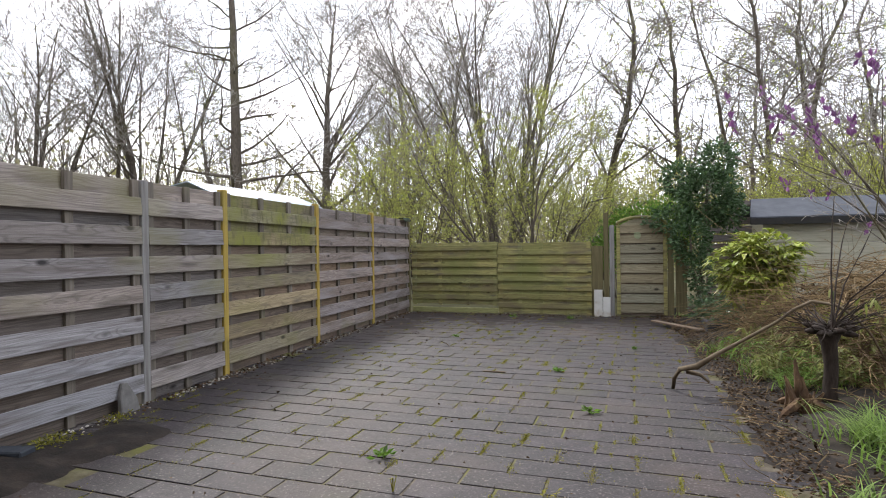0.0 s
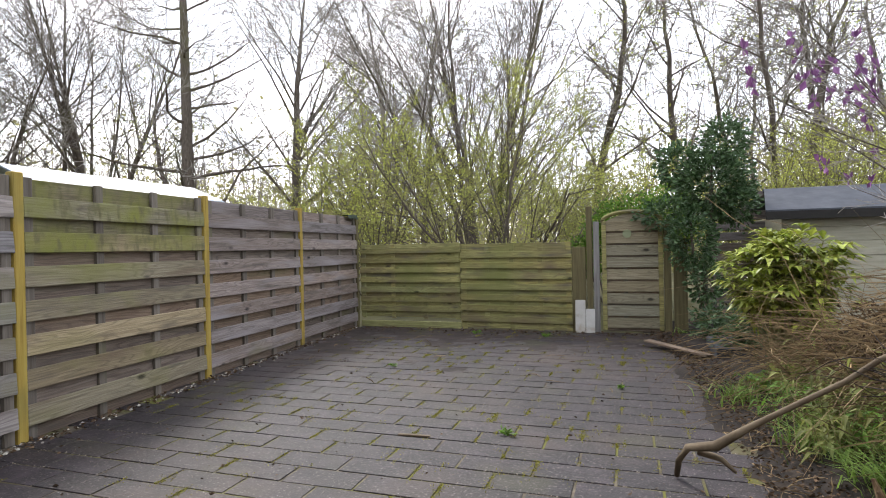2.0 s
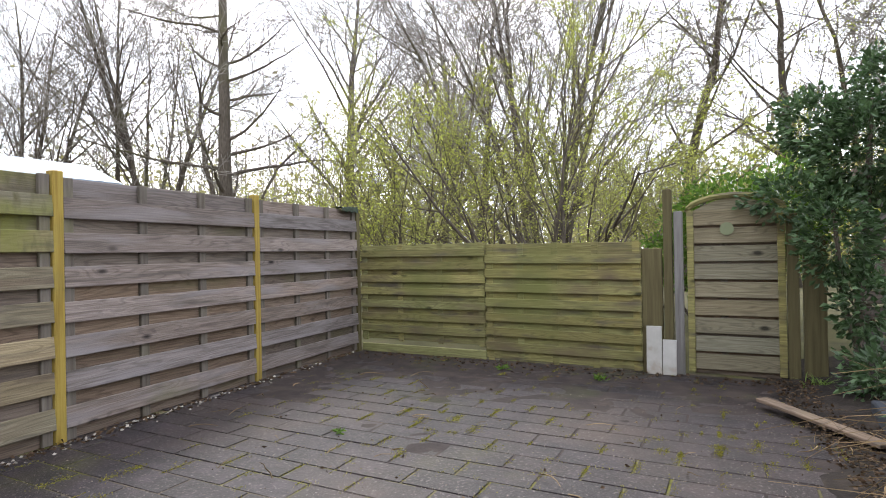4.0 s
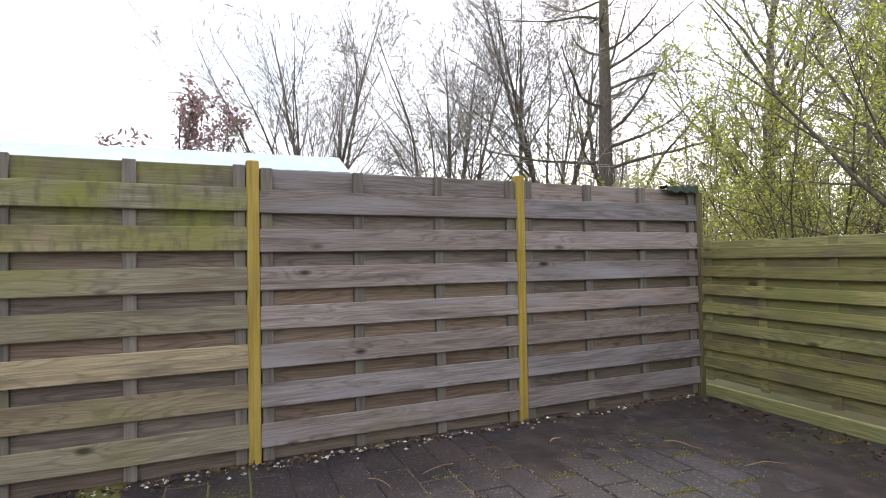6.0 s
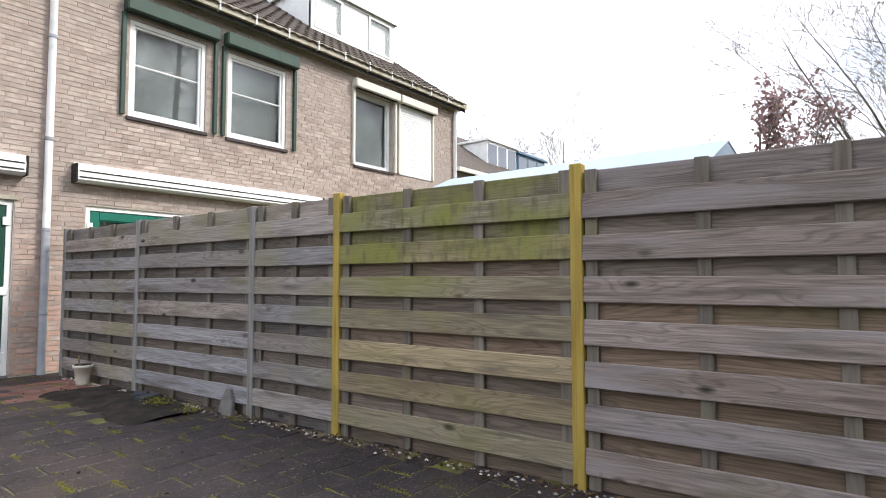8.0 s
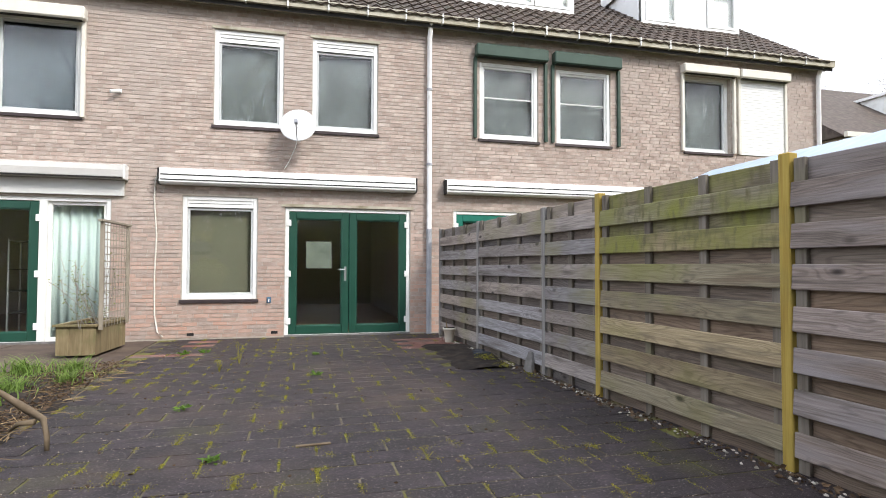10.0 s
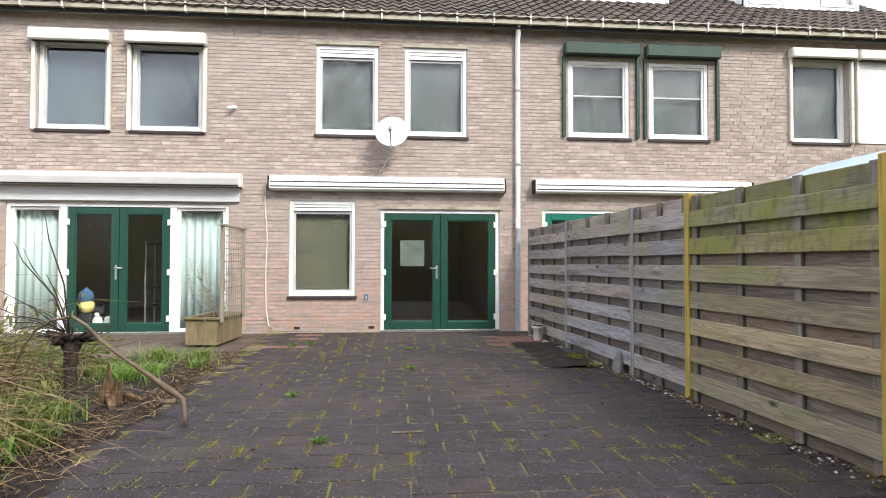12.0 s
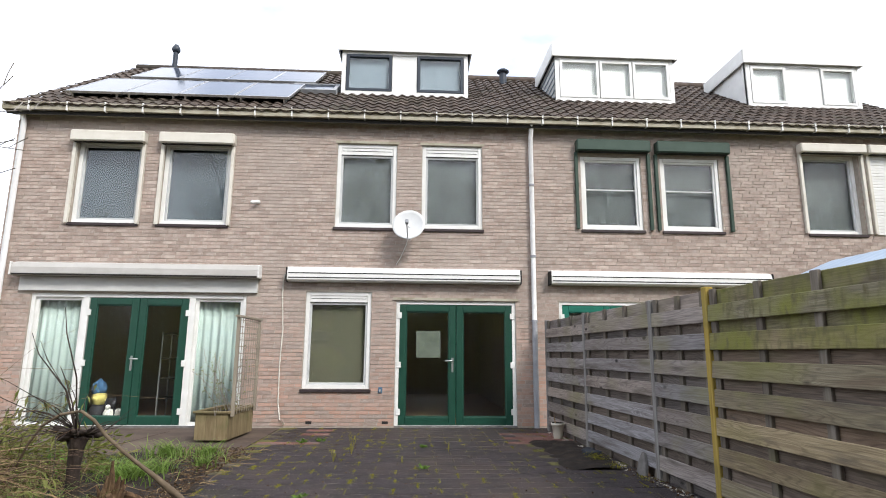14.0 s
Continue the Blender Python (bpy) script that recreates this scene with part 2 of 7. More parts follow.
M_tile = mat("concrete_paver", [(0.0085, 0.0062, 0.0078), (0.0185, 0.0132, 0.0166), (0.038, 0.0285, 0.034)], 7.0, (1, 1, 1), 0.64, 0.6, rnd=0.26, fine=160, spec=0.36, stain=[((0.05, 0.034, 0.028), 0.8, 0.47, 0.72), ((0.036, 0.034, 0.015), 1.3, 0.58, 0.78), ((0.014, 0.011, 0.012), 2.7, 0.5, 0.75), ((0.12, 0.105, 0.095), 60, 0.58, 0.68), ((0.01, 0.009, 0.009), 33, 0.6, 0.75)], dots=((0.22, 0.21, 0.2), 17.0, 0.075))
M_tile_red = mat("reddish_paver", [(0.11, 0.048, 0.038), (0.17, 0.08, 0.064), (0.22, 0.12, 0.1)], 5.0, (1, 1, 1), 0.8, 0.35, rnd=0.14, fine=220, stain=[((0.12, 0.1, 0.09), 1.8, 0.5, 0.7)])
M_joint = mat("sandy_joint", [(0.03, 0.024, 0.018), (0.085, 0.07, 0.05), (0.16, 0.135, 0.1)], 9.0, (1, 1, 1), 0.95, 0.5, fine=120, world_co=True, stain=[((0.105, 0.103, 0.024), 1.6, 0.44, 0.6)])
M_soil = mat("dark_soil", [(0.009, 0.007, 0.006), (0.02, 0.015, 0.012), (0.05, 0.037, 0.028)], 7.0, (1, 1, 1), 0.97, 0.9, fine=90, world_co=True)
M_field = mat("wood_floor_ground", [(0.045, 0.04, 0.02), (0.08, 0.075, 0.03), (0.11, 0.09, 0.05)], 1.2, (1, 1, 1), 0.97, 0.6, fine=30, world_co=True)
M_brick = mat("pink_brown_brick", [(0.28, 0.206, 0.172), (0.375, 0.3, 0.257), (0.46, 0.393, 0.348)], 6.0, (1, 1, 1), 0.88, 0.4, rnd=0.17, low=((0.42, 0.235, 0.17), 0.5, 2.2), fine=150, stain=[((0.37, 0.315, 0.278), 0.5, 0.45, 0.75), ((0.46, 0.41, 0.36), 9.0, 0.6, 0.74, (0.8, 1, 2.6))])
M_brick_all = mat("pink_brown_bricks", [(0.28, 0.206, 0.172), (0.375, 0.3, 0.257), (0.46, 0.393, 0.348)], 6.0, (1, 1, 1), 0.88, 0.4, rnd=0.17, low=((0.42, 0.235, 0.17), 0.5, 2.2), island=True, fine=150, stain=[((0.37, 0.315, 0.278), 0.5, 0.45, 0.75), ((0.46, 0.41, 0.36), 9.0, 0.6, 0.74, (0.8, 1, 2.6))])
M_mortar = mat("mortar", [(0.31, 0.27, 0.225), (0.45, 0.4, 0.345)], 14, (1, 1, 1), 0.95, 0.4, fine=150, world_co=True)
M_darkbrick = mat("dark_sill_brick", [(0.03, 0.02, 0.022), (0.06, 0.045, 0.045)], 9, (1, 1, 1), 0.55, 0.2, rnd=0.2)
M_white = mat("white_frame_paint", [(0.66, 0.66, 0.63), (0.78, 0.78, 0.76)], 3, (1, 1, 1), 0.4, 0.05, stain=[((0.55, 0.54, 0.49), 2.4, 0.62, 0.85)])
M_cream = mat("cream_painted_metal", [(0.56, 0.53, 0.46), (0.66, 0.63, 0.56)], 3, (1, 1, 1), 0.45, 0.05, stain=[((0.4, 0.37, 0.29), 3, 0.6, 0.85)])
M_gutter = mat("weathered_gutter", [(0.3, 0.27, 0.2), (0.45, 0.42, 0.34)], 3, (1, 1, 1), 0.6, 0.1, stain=[((0.2, 0.17, 0.11), 4, 0.5, 0.75)])
M_green = mat("dark_green_paint", [(0.006, 0.045, 0.028), (0.01, 0.06, 0.038)], 4, (1, 1, 1), 0.38, 0.05, spec=0.5)
M_green_dull = mat("dull_green_paint", [(0.025, 0.05, 0.036), (0.04, 0.07, 0.052)], 4, (1, 1, 1), 0.55, 0.08)
M_teal = mat("teal_green_paint", [(0.01, 0.12, 0.085), (0.015, 0.15, 0.105)], 4, (1, 1, 1), 0.4, 0.05)
M_blind = mat("olive_blind_fabric", [(0.085, 0.083, 0.056), (0.1, 0.097, 0.067)], 60, (1, 1, 1), 0.9, 0.05)
M_blind_grey = mat("grey_blind_fabric", [(0.065, 0.075, 0.076), (0.085, 0.095, 0.094)], 60, (1, 1, 1), 0.9, 0.05)
# blind colour lifted in blue-grey to carry the sky reflected in the panes
M_blind_blue = mat("sky_toned_blind", [(0.042, 0.055, 0.066), (0.054, 0.07, 0.083)], 60, (1, 1, 1), 0.9, 0.05)
M_seal = mat("black_rubber", [(0.012, 0.012, 0.012), (0.02, 0.02, 0.02)], 10, (1, 1, 1), 0.6, 0.0)
M_dark = mat("dark_gap", [(0.015, 0.014, 0.013), (0.025, 0.023, 0.02)], 10, (1, 1, 1), 0.8, 0.0)
M_lead = mat("lead_flashing", [(0.2, 0.21, 0.22), (0.34, 0.35, 0.36)], 6, (1, 1, 1), 0.6, 0.3)
M_roof = mat("dark_roof_tile", [(0.03, 0.021, 0.016), (0.062, 0.045, 0.035), (0.105, 0.08, 0.064)], 6, (1, 1, 1), 0.72, 0.35, rnd=0.25, stain=[((0.06, 0.055, 0.035), 1.5, 0.55, 0.8)])
M_roof_all = mat("dark_roof_tiles", [(0.03, 0.021, 0.016), (0.062, 0.045, 0.035), (0.105, 0.08, 0.064)], 6, (1, 1, 1), 0.72, 0.35, rnd=0.25, island=True, stain=[((0.06, 0.055, 0.035), 1.5, 0.55, 0.8)])
M_metal = mat("brushed_metal", [(0.5, 0.5, 0.5), (0.62, 0.62, 0.62)], 8, (1, 1, 1), 0.35, 0.05, metal=0.9)
M_pipe = mat("grey_white_pipe", [(0.78, 0.78, 0.77), (0.85, 0.85, 0.84)], 5, (1, 1, 1), 0.5, 0.05, stain=[((0.5, 0.48, 0.43), 3, 0.62, 0.85)])
M_pipe_low = mat("grey_plastic_pipe", [(0.25, 0.26, 0.28), (0.36, 0.37, 0.39)], 5, (1, 1, 1), 0.5, 0.08)
M_curtain = mat("pale_green_sheer_curtain", [(0.3, 0.37, 0.35), (0.42, 0.49, 0.465)], 5, (6, 6, 0.4), 0.9, 0.1)
M_solar = mat("solar_cell_glass", [(0.02, 0.03, 0.055), (0.03, 0.045, 0.08)], 6, (1, 1, 1), 0.12, 0.0, spec=1.0)
M_slate = mat("grey_boarding", [(0.42, 0.43, 0.43), (0.55, 0.56, 0.56)], 5, (1, 1, 1), 0.7, 0.15)
M_bluegrey = mat("blue_grey_panel", [(0.05, 0.11, 0.17), (0.08, 0.15, 0.22)], 5, (1, 1, 1), 0.5, 0.1)
M_navy = mat("dark_navy_grey_paint", [(0.022, 0.03, 0.042), (0.04, 0.05, 0.065)], 5, (1, 1, 1), 0.45, 0.05)
# blue-grey of the sky's reflection, painted on sheets behind the dormer glass
M_sky_tone = mat("sky_reflection_blue_grey", [(0.15, 0.19, 0.225), (0.19, 0.235, 0.27)], 40, (1, 1, 1), 0.9, 0.05)
M_felt = mat("roof_felt", [(0.04, 0.044, 0.055), (0.075, 0.08, 0.095)], 5, (1, 1, 1), 0.75, 0.3, world_co=True)
M_shedwall = mat("cream_shed_boards", [(0.25, 0.235, 0.175), (0.36, 0.345, 0.27)], 4, (1, 8, 8), 0.8, 0.2, rnd=0.06)
M_sheet = mat("pale_corrugated_sheet", [(0.25, 0.32, 0.41), (0.32, 0.39, 0.48)], 3, (1, 1, 1), 0.45, 0.1)
M_bark = mat("grey_brown_bark", [(0.05, 0.039, 0.031), (0.1, 0.082, 0.065), (0.16, 0.138, 0.11)], 6, (6, 6, 1.2), 0.95, 0.7, stain=[((0.1, 0.105, 0.035), 0.6, 0.52, 0.75)])
M_bark_dark = mat("dark_willow_bark", [(0.02, 0.014, 0.012), (0.06, 0.045, 0.036)], 9, (5, 5, 1.2), 0.95, 0.7)
M_twig = mat("bare_twigs", [(0.19, 0.17, 0.15), (0.32, 0.292, 0.262)], 3, (1, 1, 1), 0.95, 0.0, rnd=0.3, island=True)
M_twig_green = mat("olive_twigs", [(0.17, 0.16, 0.065), (0.3, 0.28, 0.13)], 3, (1, 1, 1), 0.95, 0.0, rnd=0.3, island=True)
M_twig_straw = mat("dry_straw_twigs", [(0.12, 0.08, 0.04), (0.3, 0.215, 0.115)], 3, (1, 1, 1), 0.95, 0.0, rnd=0.55, island=True)
M_wood_fresh = mat("pale_bare_branch", [(0.075, 0.053, 0.032), (0.16, 0.122, 0.08)], 8, (1, 1, 1), 0.85, 0.4, world_co=True)
M_rot = mat("rotten_stump_wood", [(0.03, 0.018, 0.01), (0.09, 0.052, 0.028), (0.26, 0.18, 0.1)], 9, (2, 2, 0.6), 0.95, 0.9, world_co=True)
M_white_plank = mat("white_painted_plank", [(0.4, 0.385, 0.35), (0.55, 0.545, 0.52)], 4, (1, 1, 1), 0.7, 0.15, rnd=0.06, stain=[((0.3, 0.24, 0.18), 5, 0.56, 0.75)])
M_stone = mat("grey_stone", [(0.1, 0.095, 0.09), (0.2, 0.19, 0.18)], 9, (1, 1, 1), 0.9, 0.5)
M_grit = mat("sandy_grit", [(0.16, 0.13, 0.1), (0.33, 0.29, 0.24)], 30, (1, 1, 1), 0.9, 0.0, rnd=0.4, island=True)
M_slab = mat("dark_concrete_kerb", [(0.022, 0.026, 0.034), (0.045, 0.05, 0.06)], 9, (1, 1, 1), 0.8, 0.4)
M_pebble = mat("pale_pebbles", [(0.2, 0.18, 0.15), (0.5, 0.47, 0.42)], 3, (1, 1, 1), 0.8, 0.1, rnd=0.5, island=True)
M_litter = mat("dead_leaves", [(0.035, 0.021, 0.012), (0.11, 0.07, 0.04)], 3, (1, 1, 1), 0.9, 0.0, rnd=0.5, island=True)
M_floorwood = mat("oak_laminate", [(0.22, 0.14, 0.07), (0.32, 0.21, 0.11)], 3, (1, 8, 1), 0.45, 0.1, world_co=True)
M_plaster = mat("interior_plaster", [(0.4, 0.37, 0.33), (0.48, 0.45, 0.4)], 4, (1, 1, 1), 0.9, 0.05)
M_pot = mat("white_plastic_pot", [(0.55, 0.53, 0.44), (0.65, 0.63, 0.54)], 4, (1, 1, 1), 0.5, 0.05)
M_planter = mat("mossy_planter_wood", [(0.12, 0.088, 0.045), (0.24, 0.19, 0.105)], 2.4, (8, 8, 1.2), 0.9, 0.3, rnd=0.15, stain=[((0.12, 0.12, 0.05), 3, 0.5, 0.75)])
M_trellis = mat("grey_trellis_wood", [(0.2, 0.17, 0.13), (0.32, 0.28, 0.22)], 3, (1, 1, 1), 0.9, 0.2)
M_toy_blue = mat("blue_plush", [(0.03, 0.08, 0.17), (0.05, 0.12, 0.22)], 30, (1, 1, 1), 0.95, 0.1)
M_toy_dark = mat("dark_plush", [(0.02, 0.02, 0.025), (0.04, 0.04, 0.045)], 30, (1, 1, 1), 0.95, 0.1)
M_toy_white = mat("white_plush", [(0.6, 0.58, 0.54), (0.7, 0.68, 0.64)], 30, (1, 1, 1), 0.95, 0.1)


def leafmat(name, a, c, rough=0.55, through=0.5):
    m = mat(name, [a, c], 3, (1, 1, 1), rough, 0.0, rnd=0.4, island=True)
    n, l = m.node_tree.nodes, m.node_tree.links
    b, out = n["Principled BSDF"], n["Material Output"]
    tr, mx = n.new("ShaderNodeBsdfTranslucent"), n.new("ShaderNodeMixShader")
    l.new(b.inputs["Base Color"].links[0].from_socket, tr.inputs["Color"])
    mx.inputs[0].default_value = through
    l.new(b.outputs[0], mx.inputs[1])
    l.new(tr.outputs[0], mx.inputs[2])
    l.new(mx.outputs[0], out.inputs["Surface"])
    return m


L_spring = leafmat("young_yellow_green_leaves", (0.34, 0.38, 0.06), (0.56, 0.6, 0.13))
L_dark = leafmat("dark_glossy_leaves", (0.035, 0.075, 0.03), (0.11, 0.17, 0.075), 0.28, 0.25)
L_bright = leafmat("bright_green_leaves", (0.07, 0.15, 0.02), (0.16, 0.27, 0.04))
L_aucuba = leafmat("yellow_green_shrub_leaves", (0.13, 0.19, 0.025), (0.4, 0.42, 0.075), 0.35, 0.25)
L_grass = leafmat("green_grass_blades", (0.1, 0.18, 0.03), (0.25, 0.35, 0.085))
L_olive = leafmat("olive_bramble_leaves", (0.1, 0.13, 0.03), (0.27, 0.27, 0.08))
L_moss = leafmat("joint_moss", (0.14, 0.136, 0.018), (0.29, 0.27, 0.045), 0.9, 0.3)
L_flower = leafmat("purple_magnolia_petals", (0.13, 0.04, 0.14), (0.3, 0.14, 0.3), 0.6, 0.3)
L_red = leafmat("red_brown_leaves", (0.24, 0.15, 0.145), (0.36, 0.25, 0.24))

M_glass = bpy.data.materials.new("window_glass")
M_glass.use_nodes = True
_g = M_glass.node_tree.nodes["Principled BSDF"]
_g.inputs["Base Color"].default_value = (0.9, 0.94, 0.93, 1)
_g.inputs["Roughness"].default_value, _g.inputs["Transmission Weight"].default_value, _g.inputs["IOR"].default_value = 0.0, 1.0, 1.52

# ---- builders ----
def link(name, me, material, parent=None, m=None):
    ob = new(name, me)
    if material and not me.materials:
        me.materials.append(material)
    if parent:
        ob.parent = parent
    if m is not None:
        ob.matrix_basis = m
    return ob


def part(name, bm, material, parent=None, label="", smooth=False, m=None):
    me = bpy.data.meshes.new(name)
    bm.normal_update()
    bm.to_mesh(me)
    bm.free()
    if smooth:
        me.polygons.foreach_set("use_smooth", [True] * len(me.polygons))
    ob = link(name, me, material, parent, m)
    if label:
        ob["label"] = label
    return ob


def empty(name, m=None):
    ob = new(name)
    if m is not None:
        ob.matrix_basis = m
    return ob


def box(bm, x0, x1, y0, y1, z0, z1, bevel=0.0):
    r = bmesh.ops.create_cube(bm, size=1.0, matrix=Matrix.Translation(((x0 + x1) / 2, (y0 + y1) / 2, (z0 + z1) / 2)) @ Matrix.Diagonal((abs(x1 - x0), abs(y1 - y0), abs(z1 - z0), 1)))
    if bevel:
        es = list({e for v in r["verts"] for e in v.link_edges})
        bmesh.ops.bevel(bm, geom=es, offset=bevel, segments=1, affect="EDGES")
    return bm


def boxes(*dims, bevel=0.0):
    bm = bmesh.new()
    for d in dims:
        box(bm, *d, bevel=bevel)
    return bm


def ring(bm, x0, x1, z0, z1, w, y0, y1, wb=None, bevel=0.004):
    """A rectangular frame of member width w in the x-z plane."""
    wb = w if wb is None else wb
    box(bm, x0, x0 + w, y0, y1, z0, z1, bevel)
    box(bm, x1 - w, x1, y0, y1, z0, z1, bevel)
    box(bm, x0 + w, x1 - w, y0, y1, z1 - w, z1, bevel)
    box(bm, x0 + w, x1 - w, y0, y1, z0, z0 + wb, bevel)
    return bm


def tubes(paths, sides=6):
    """Vertices and faces of tapered tubes along (points, radii)."""
    vs, fs = [], []
    for pts, radii in paths:
        pts = [Vector(p) for p in pts]
        base = len(vs)
        for k, p in enumerate(pts):
            d = (pts[min(k + 1, len(pts) - 1)] - pts[max(k - 1, 0)])
            d = d.normalized() if d.length > 1e-9 else Vector((0, 0, 1))
            u = d.cross(Vector((0.31, 0.17, 0.93)) if abs(d.z) < 0.9 else Vector((1, 0, 0))).normalized()
            w = d.cross(u)
            for a in range(sides):
                c, s = math.cos(2 * math.pi * a / sides), math.sin(2 * math.pi * a / sides)
                vs.append(p + (u * c + w * s) * radii[k])
        for k in range(len(pts) - 1):
            for a in range(sides):
                b2 = (a + 1) % sides
                fs.append((base + k * sides + a, base + k * sides + b2, base + (k + 1) * sides + b2, base + (k + 1) * sides + a))
        if sides < 4:
            continue
        fs.append(tuple(base + a for a in reversed(range(sides))))
        top = base + (len(pts) - 1) * sides
        fs.append(tuple(top + a for a in range(sides)))
    return vs, fs


def mesh_part(name, vs, fs, material, parent=None, label="", smooth=False, m=None):
    me = bpy.data.meshes.new(name)
    me.from_pydata([tuple(v) for v in vs], [], fs)
    me.update()
    if smooth:
        me.polygons.foreach_set("use_smooth", [True] * len(me.polygons))
    ob = link(name, me, material, parent, m)
    if label:
        ob["label"] = label
    return ob


def pipe(name, pts, r, material, parent=None, label="", sides=10, m=None):
    pts = [Vector(p) for p in pts]
    pts = [pts[0], pts[0] + (pts[1] - pts[0]).normalized() * 0.004, *pts[1:-1], pts[-1] + (pts[-2] - pts[-1]).normalized() * 0.004, pts[-1]]
    vs, fs = tubes([(pts, [r] * len(pts))], sides)
    return mesh_part(name, vs, fs, material, parent, label, True, m)


def shell(x0, x1, z0, z1, holes, y0, y1):
    """A wall in the x-z plane between y0 (front) and y1 (back), with rectangular holes through it."""
    xs = sorted({x0, x1, *[v for h in holes for v in h[:2] if x0 < v < x1]})
    zs = sorted({z0, z1, *[v for h in holes for v in h[2:] if z0 < v < z1]})
    solid = lambda i, k: 0 <= i < len(xs) - 1 and 0 <= k < len(zs) - 1 and not any(h[0] < (xs[i] + xs[i + 1]) / 2 < h[1] and h[2] < (zs[k] + zs[k + 1]) / 2 < h[3] for h in holes)
    bm = bmesh.new()
    quad = lambda *c: bm.faces.new([bm.verts.new(p) for p in c])
    for i in range(len(xs) - 1):
        for k in range(len(zs) - 1):
            if not solid(i, k):
                continue
            a, b, c, d = xs[i], xs[i + 1], zs[k], zs[k + 1]
            quad((b, y0, c), (a, y0, c), (a, y0, d), (b, y0, d))
            quad((a, y1, c), (b, y1, c), (b, y1, d), (a, y1, d))
            if not solid(i - 1, k):
                quad((a, y0, c), (a, y1, c), (a, y1, d), (a, y0, d))
            if not solid(i + 1, k):
                quad((b, y1, c), (b, y0, c), (b, y0, d), (b, y1, d))
            if not solid(i, k - 1):
                quad((a, y1, c), (a, y0, c), (b, y0, c), (b, y1, c))
            if not solid(i, k + 1):
                quad((a, y0, d), (a, y1, d), (b, y1, d), (b, y0, d))
    bmesh.ops.remove_doubles(bm, verts=bm.verts, dist=1e-5)
    return bm


# ---- ground ----
def edge_x(y):
    """The ragged right-hand edge of the paving."""
    return 0.84 - 0.02 * max(0, y - 5) - 0.035 * max(0, y - 6.5) - 0.06 * max(0, y - 8.5)


tagged(part("ground", boxes((-300, 300, -300, 400, -0.5, -0.06)), M_field), "brown-green rough ground under trees and bare gardens", "ground", kind="structure")
tagged(part("joint_bed", boxes((-3.95, 1.0, -0.02, 10.55, -0.3, -0.0035)), M_joint), "sandy mossy bedding between the concrete pavers", "paving bed", kind="structure")


def soil_sheet(name, x0, x1, y0, y1, lift, step=0.12):
    nx, ny = int((x1 - x0) / step), int((y1 - y0) / step)
    vs, fs = [], []
    for j in range(ny + 1):
        for i in range(nx + 1):
            x, y = x0 + (x1 - x0) * i / nx, y0 + (y1 - y0) * j / ny
            z = lift(x, y) + 0.035 * noise.noise(Vector((x * 2.1, y * 2.1, 0))) + 0.025 * noise.noise(Vector((x * 7, y * 7, 3)))
            vs.append((x, y, z))
    for j in range(ny):
        for i in range(nx):
            a = j * (nx + 1) + i
            fs.append((a, a + 1, a + nx + 2, a + nx + 1))
    return mesh_part(name, vs, fs, M_soil, smooth=True)


tagged(soil_sheet("garden_bed", 0.35, 6.5, 2.45, 11.2, lambda x, y: -0.055 + min(1.0, 0.35 + max(0.0, y - 2.6) * 0.4) * ( 0.06 * min(1, max(0, (x - edge_x(y) + 0.24 + 0.1 * noise.noise(Vector((x * 3, y * 3, 1)))) / 0.2)) + 0.12 * min(1, max(0, (x - edge_x(y)) / 0.7)))), "dark damp soil bed with debris along the paving", "soil", kind="structure")
tagged(soil_sheet("bare_patch", -3.45, -2.7, 1.55, 3.45, lambda x, y: 0.012 - 0.05 * max(0, (x + 2.85) / 0.15) + 0.03 * max(0, 1 - ((x + 3.2) / 0.3) ** 2 - ((y - 2.5) / 0.9) ** 2), 0.06), "dark wet soil patch where pavers are missing", "soil", kind="structure")
nx, ny = 80, 62
sv_, sf_ = [], []
for j in range(ny + 1):
    for i in range(nx + 1):
        x, y = -3.98 + 4.9 * i / nx, 6.9 + 3.56 * j / ny
        q = Vector((x, y, 0))
        cover = min(1.0, max(0.0, (y - 7.4) / 2.4)) + 0.3 * max(0.0, (-2.2 - x) / 1.6)
        sv_.append((x, y, -0.0045 + 0.007 * cover + 0.004 * noise.noise(q * 1.6) + 0.003 * noise.noise(q * 6.0) - (0.02 if i in (0, nx) or j == 0 else 0)))
for j in range(ny):
    for i in range(nx):
        a = j * (nx + 1) + i
        sf_.append((a, a + 1, a + nx + 2, a + nx + 1))
M_silt = mat("damp_brown_silt", [(0.016, 0.0115, 0.0105), (0.031, 0.0225, 0.0205), (0.06, 0.043, 0.036)], 6.0, (1, 1, 1), 0.85, 0.6, fine=110, world_co=True, stain=[((0.06, 0.045, 0.036), 2.2, 0.55, 0.75), ((0.04, 0.045, 0.015), 1.3, 0.58, 0.8)])
tagged(mesh_part("silt", sv_, sf_, M_silt, smooth=True), "thin damp brown dirt washed over the pavers", "dirt", kind="structure")
tagged(part("neighbour_terrace", boxes((1.02, 7.5, 0.02, 3.2, -0.25, -0.004)), mat("worn_terrace_concrete", [(0.055, 0.04, 0.032), (0.105, 0.076, 0.06)], 4, rough=0.9, bump=0.3, world_co=True, stain=[((0.13, 0.1, 0.075), 0.9, 0.5, 0.7)])), "worn brown concrete terrace by the neighbouring doors", "terrace", kind="structure")

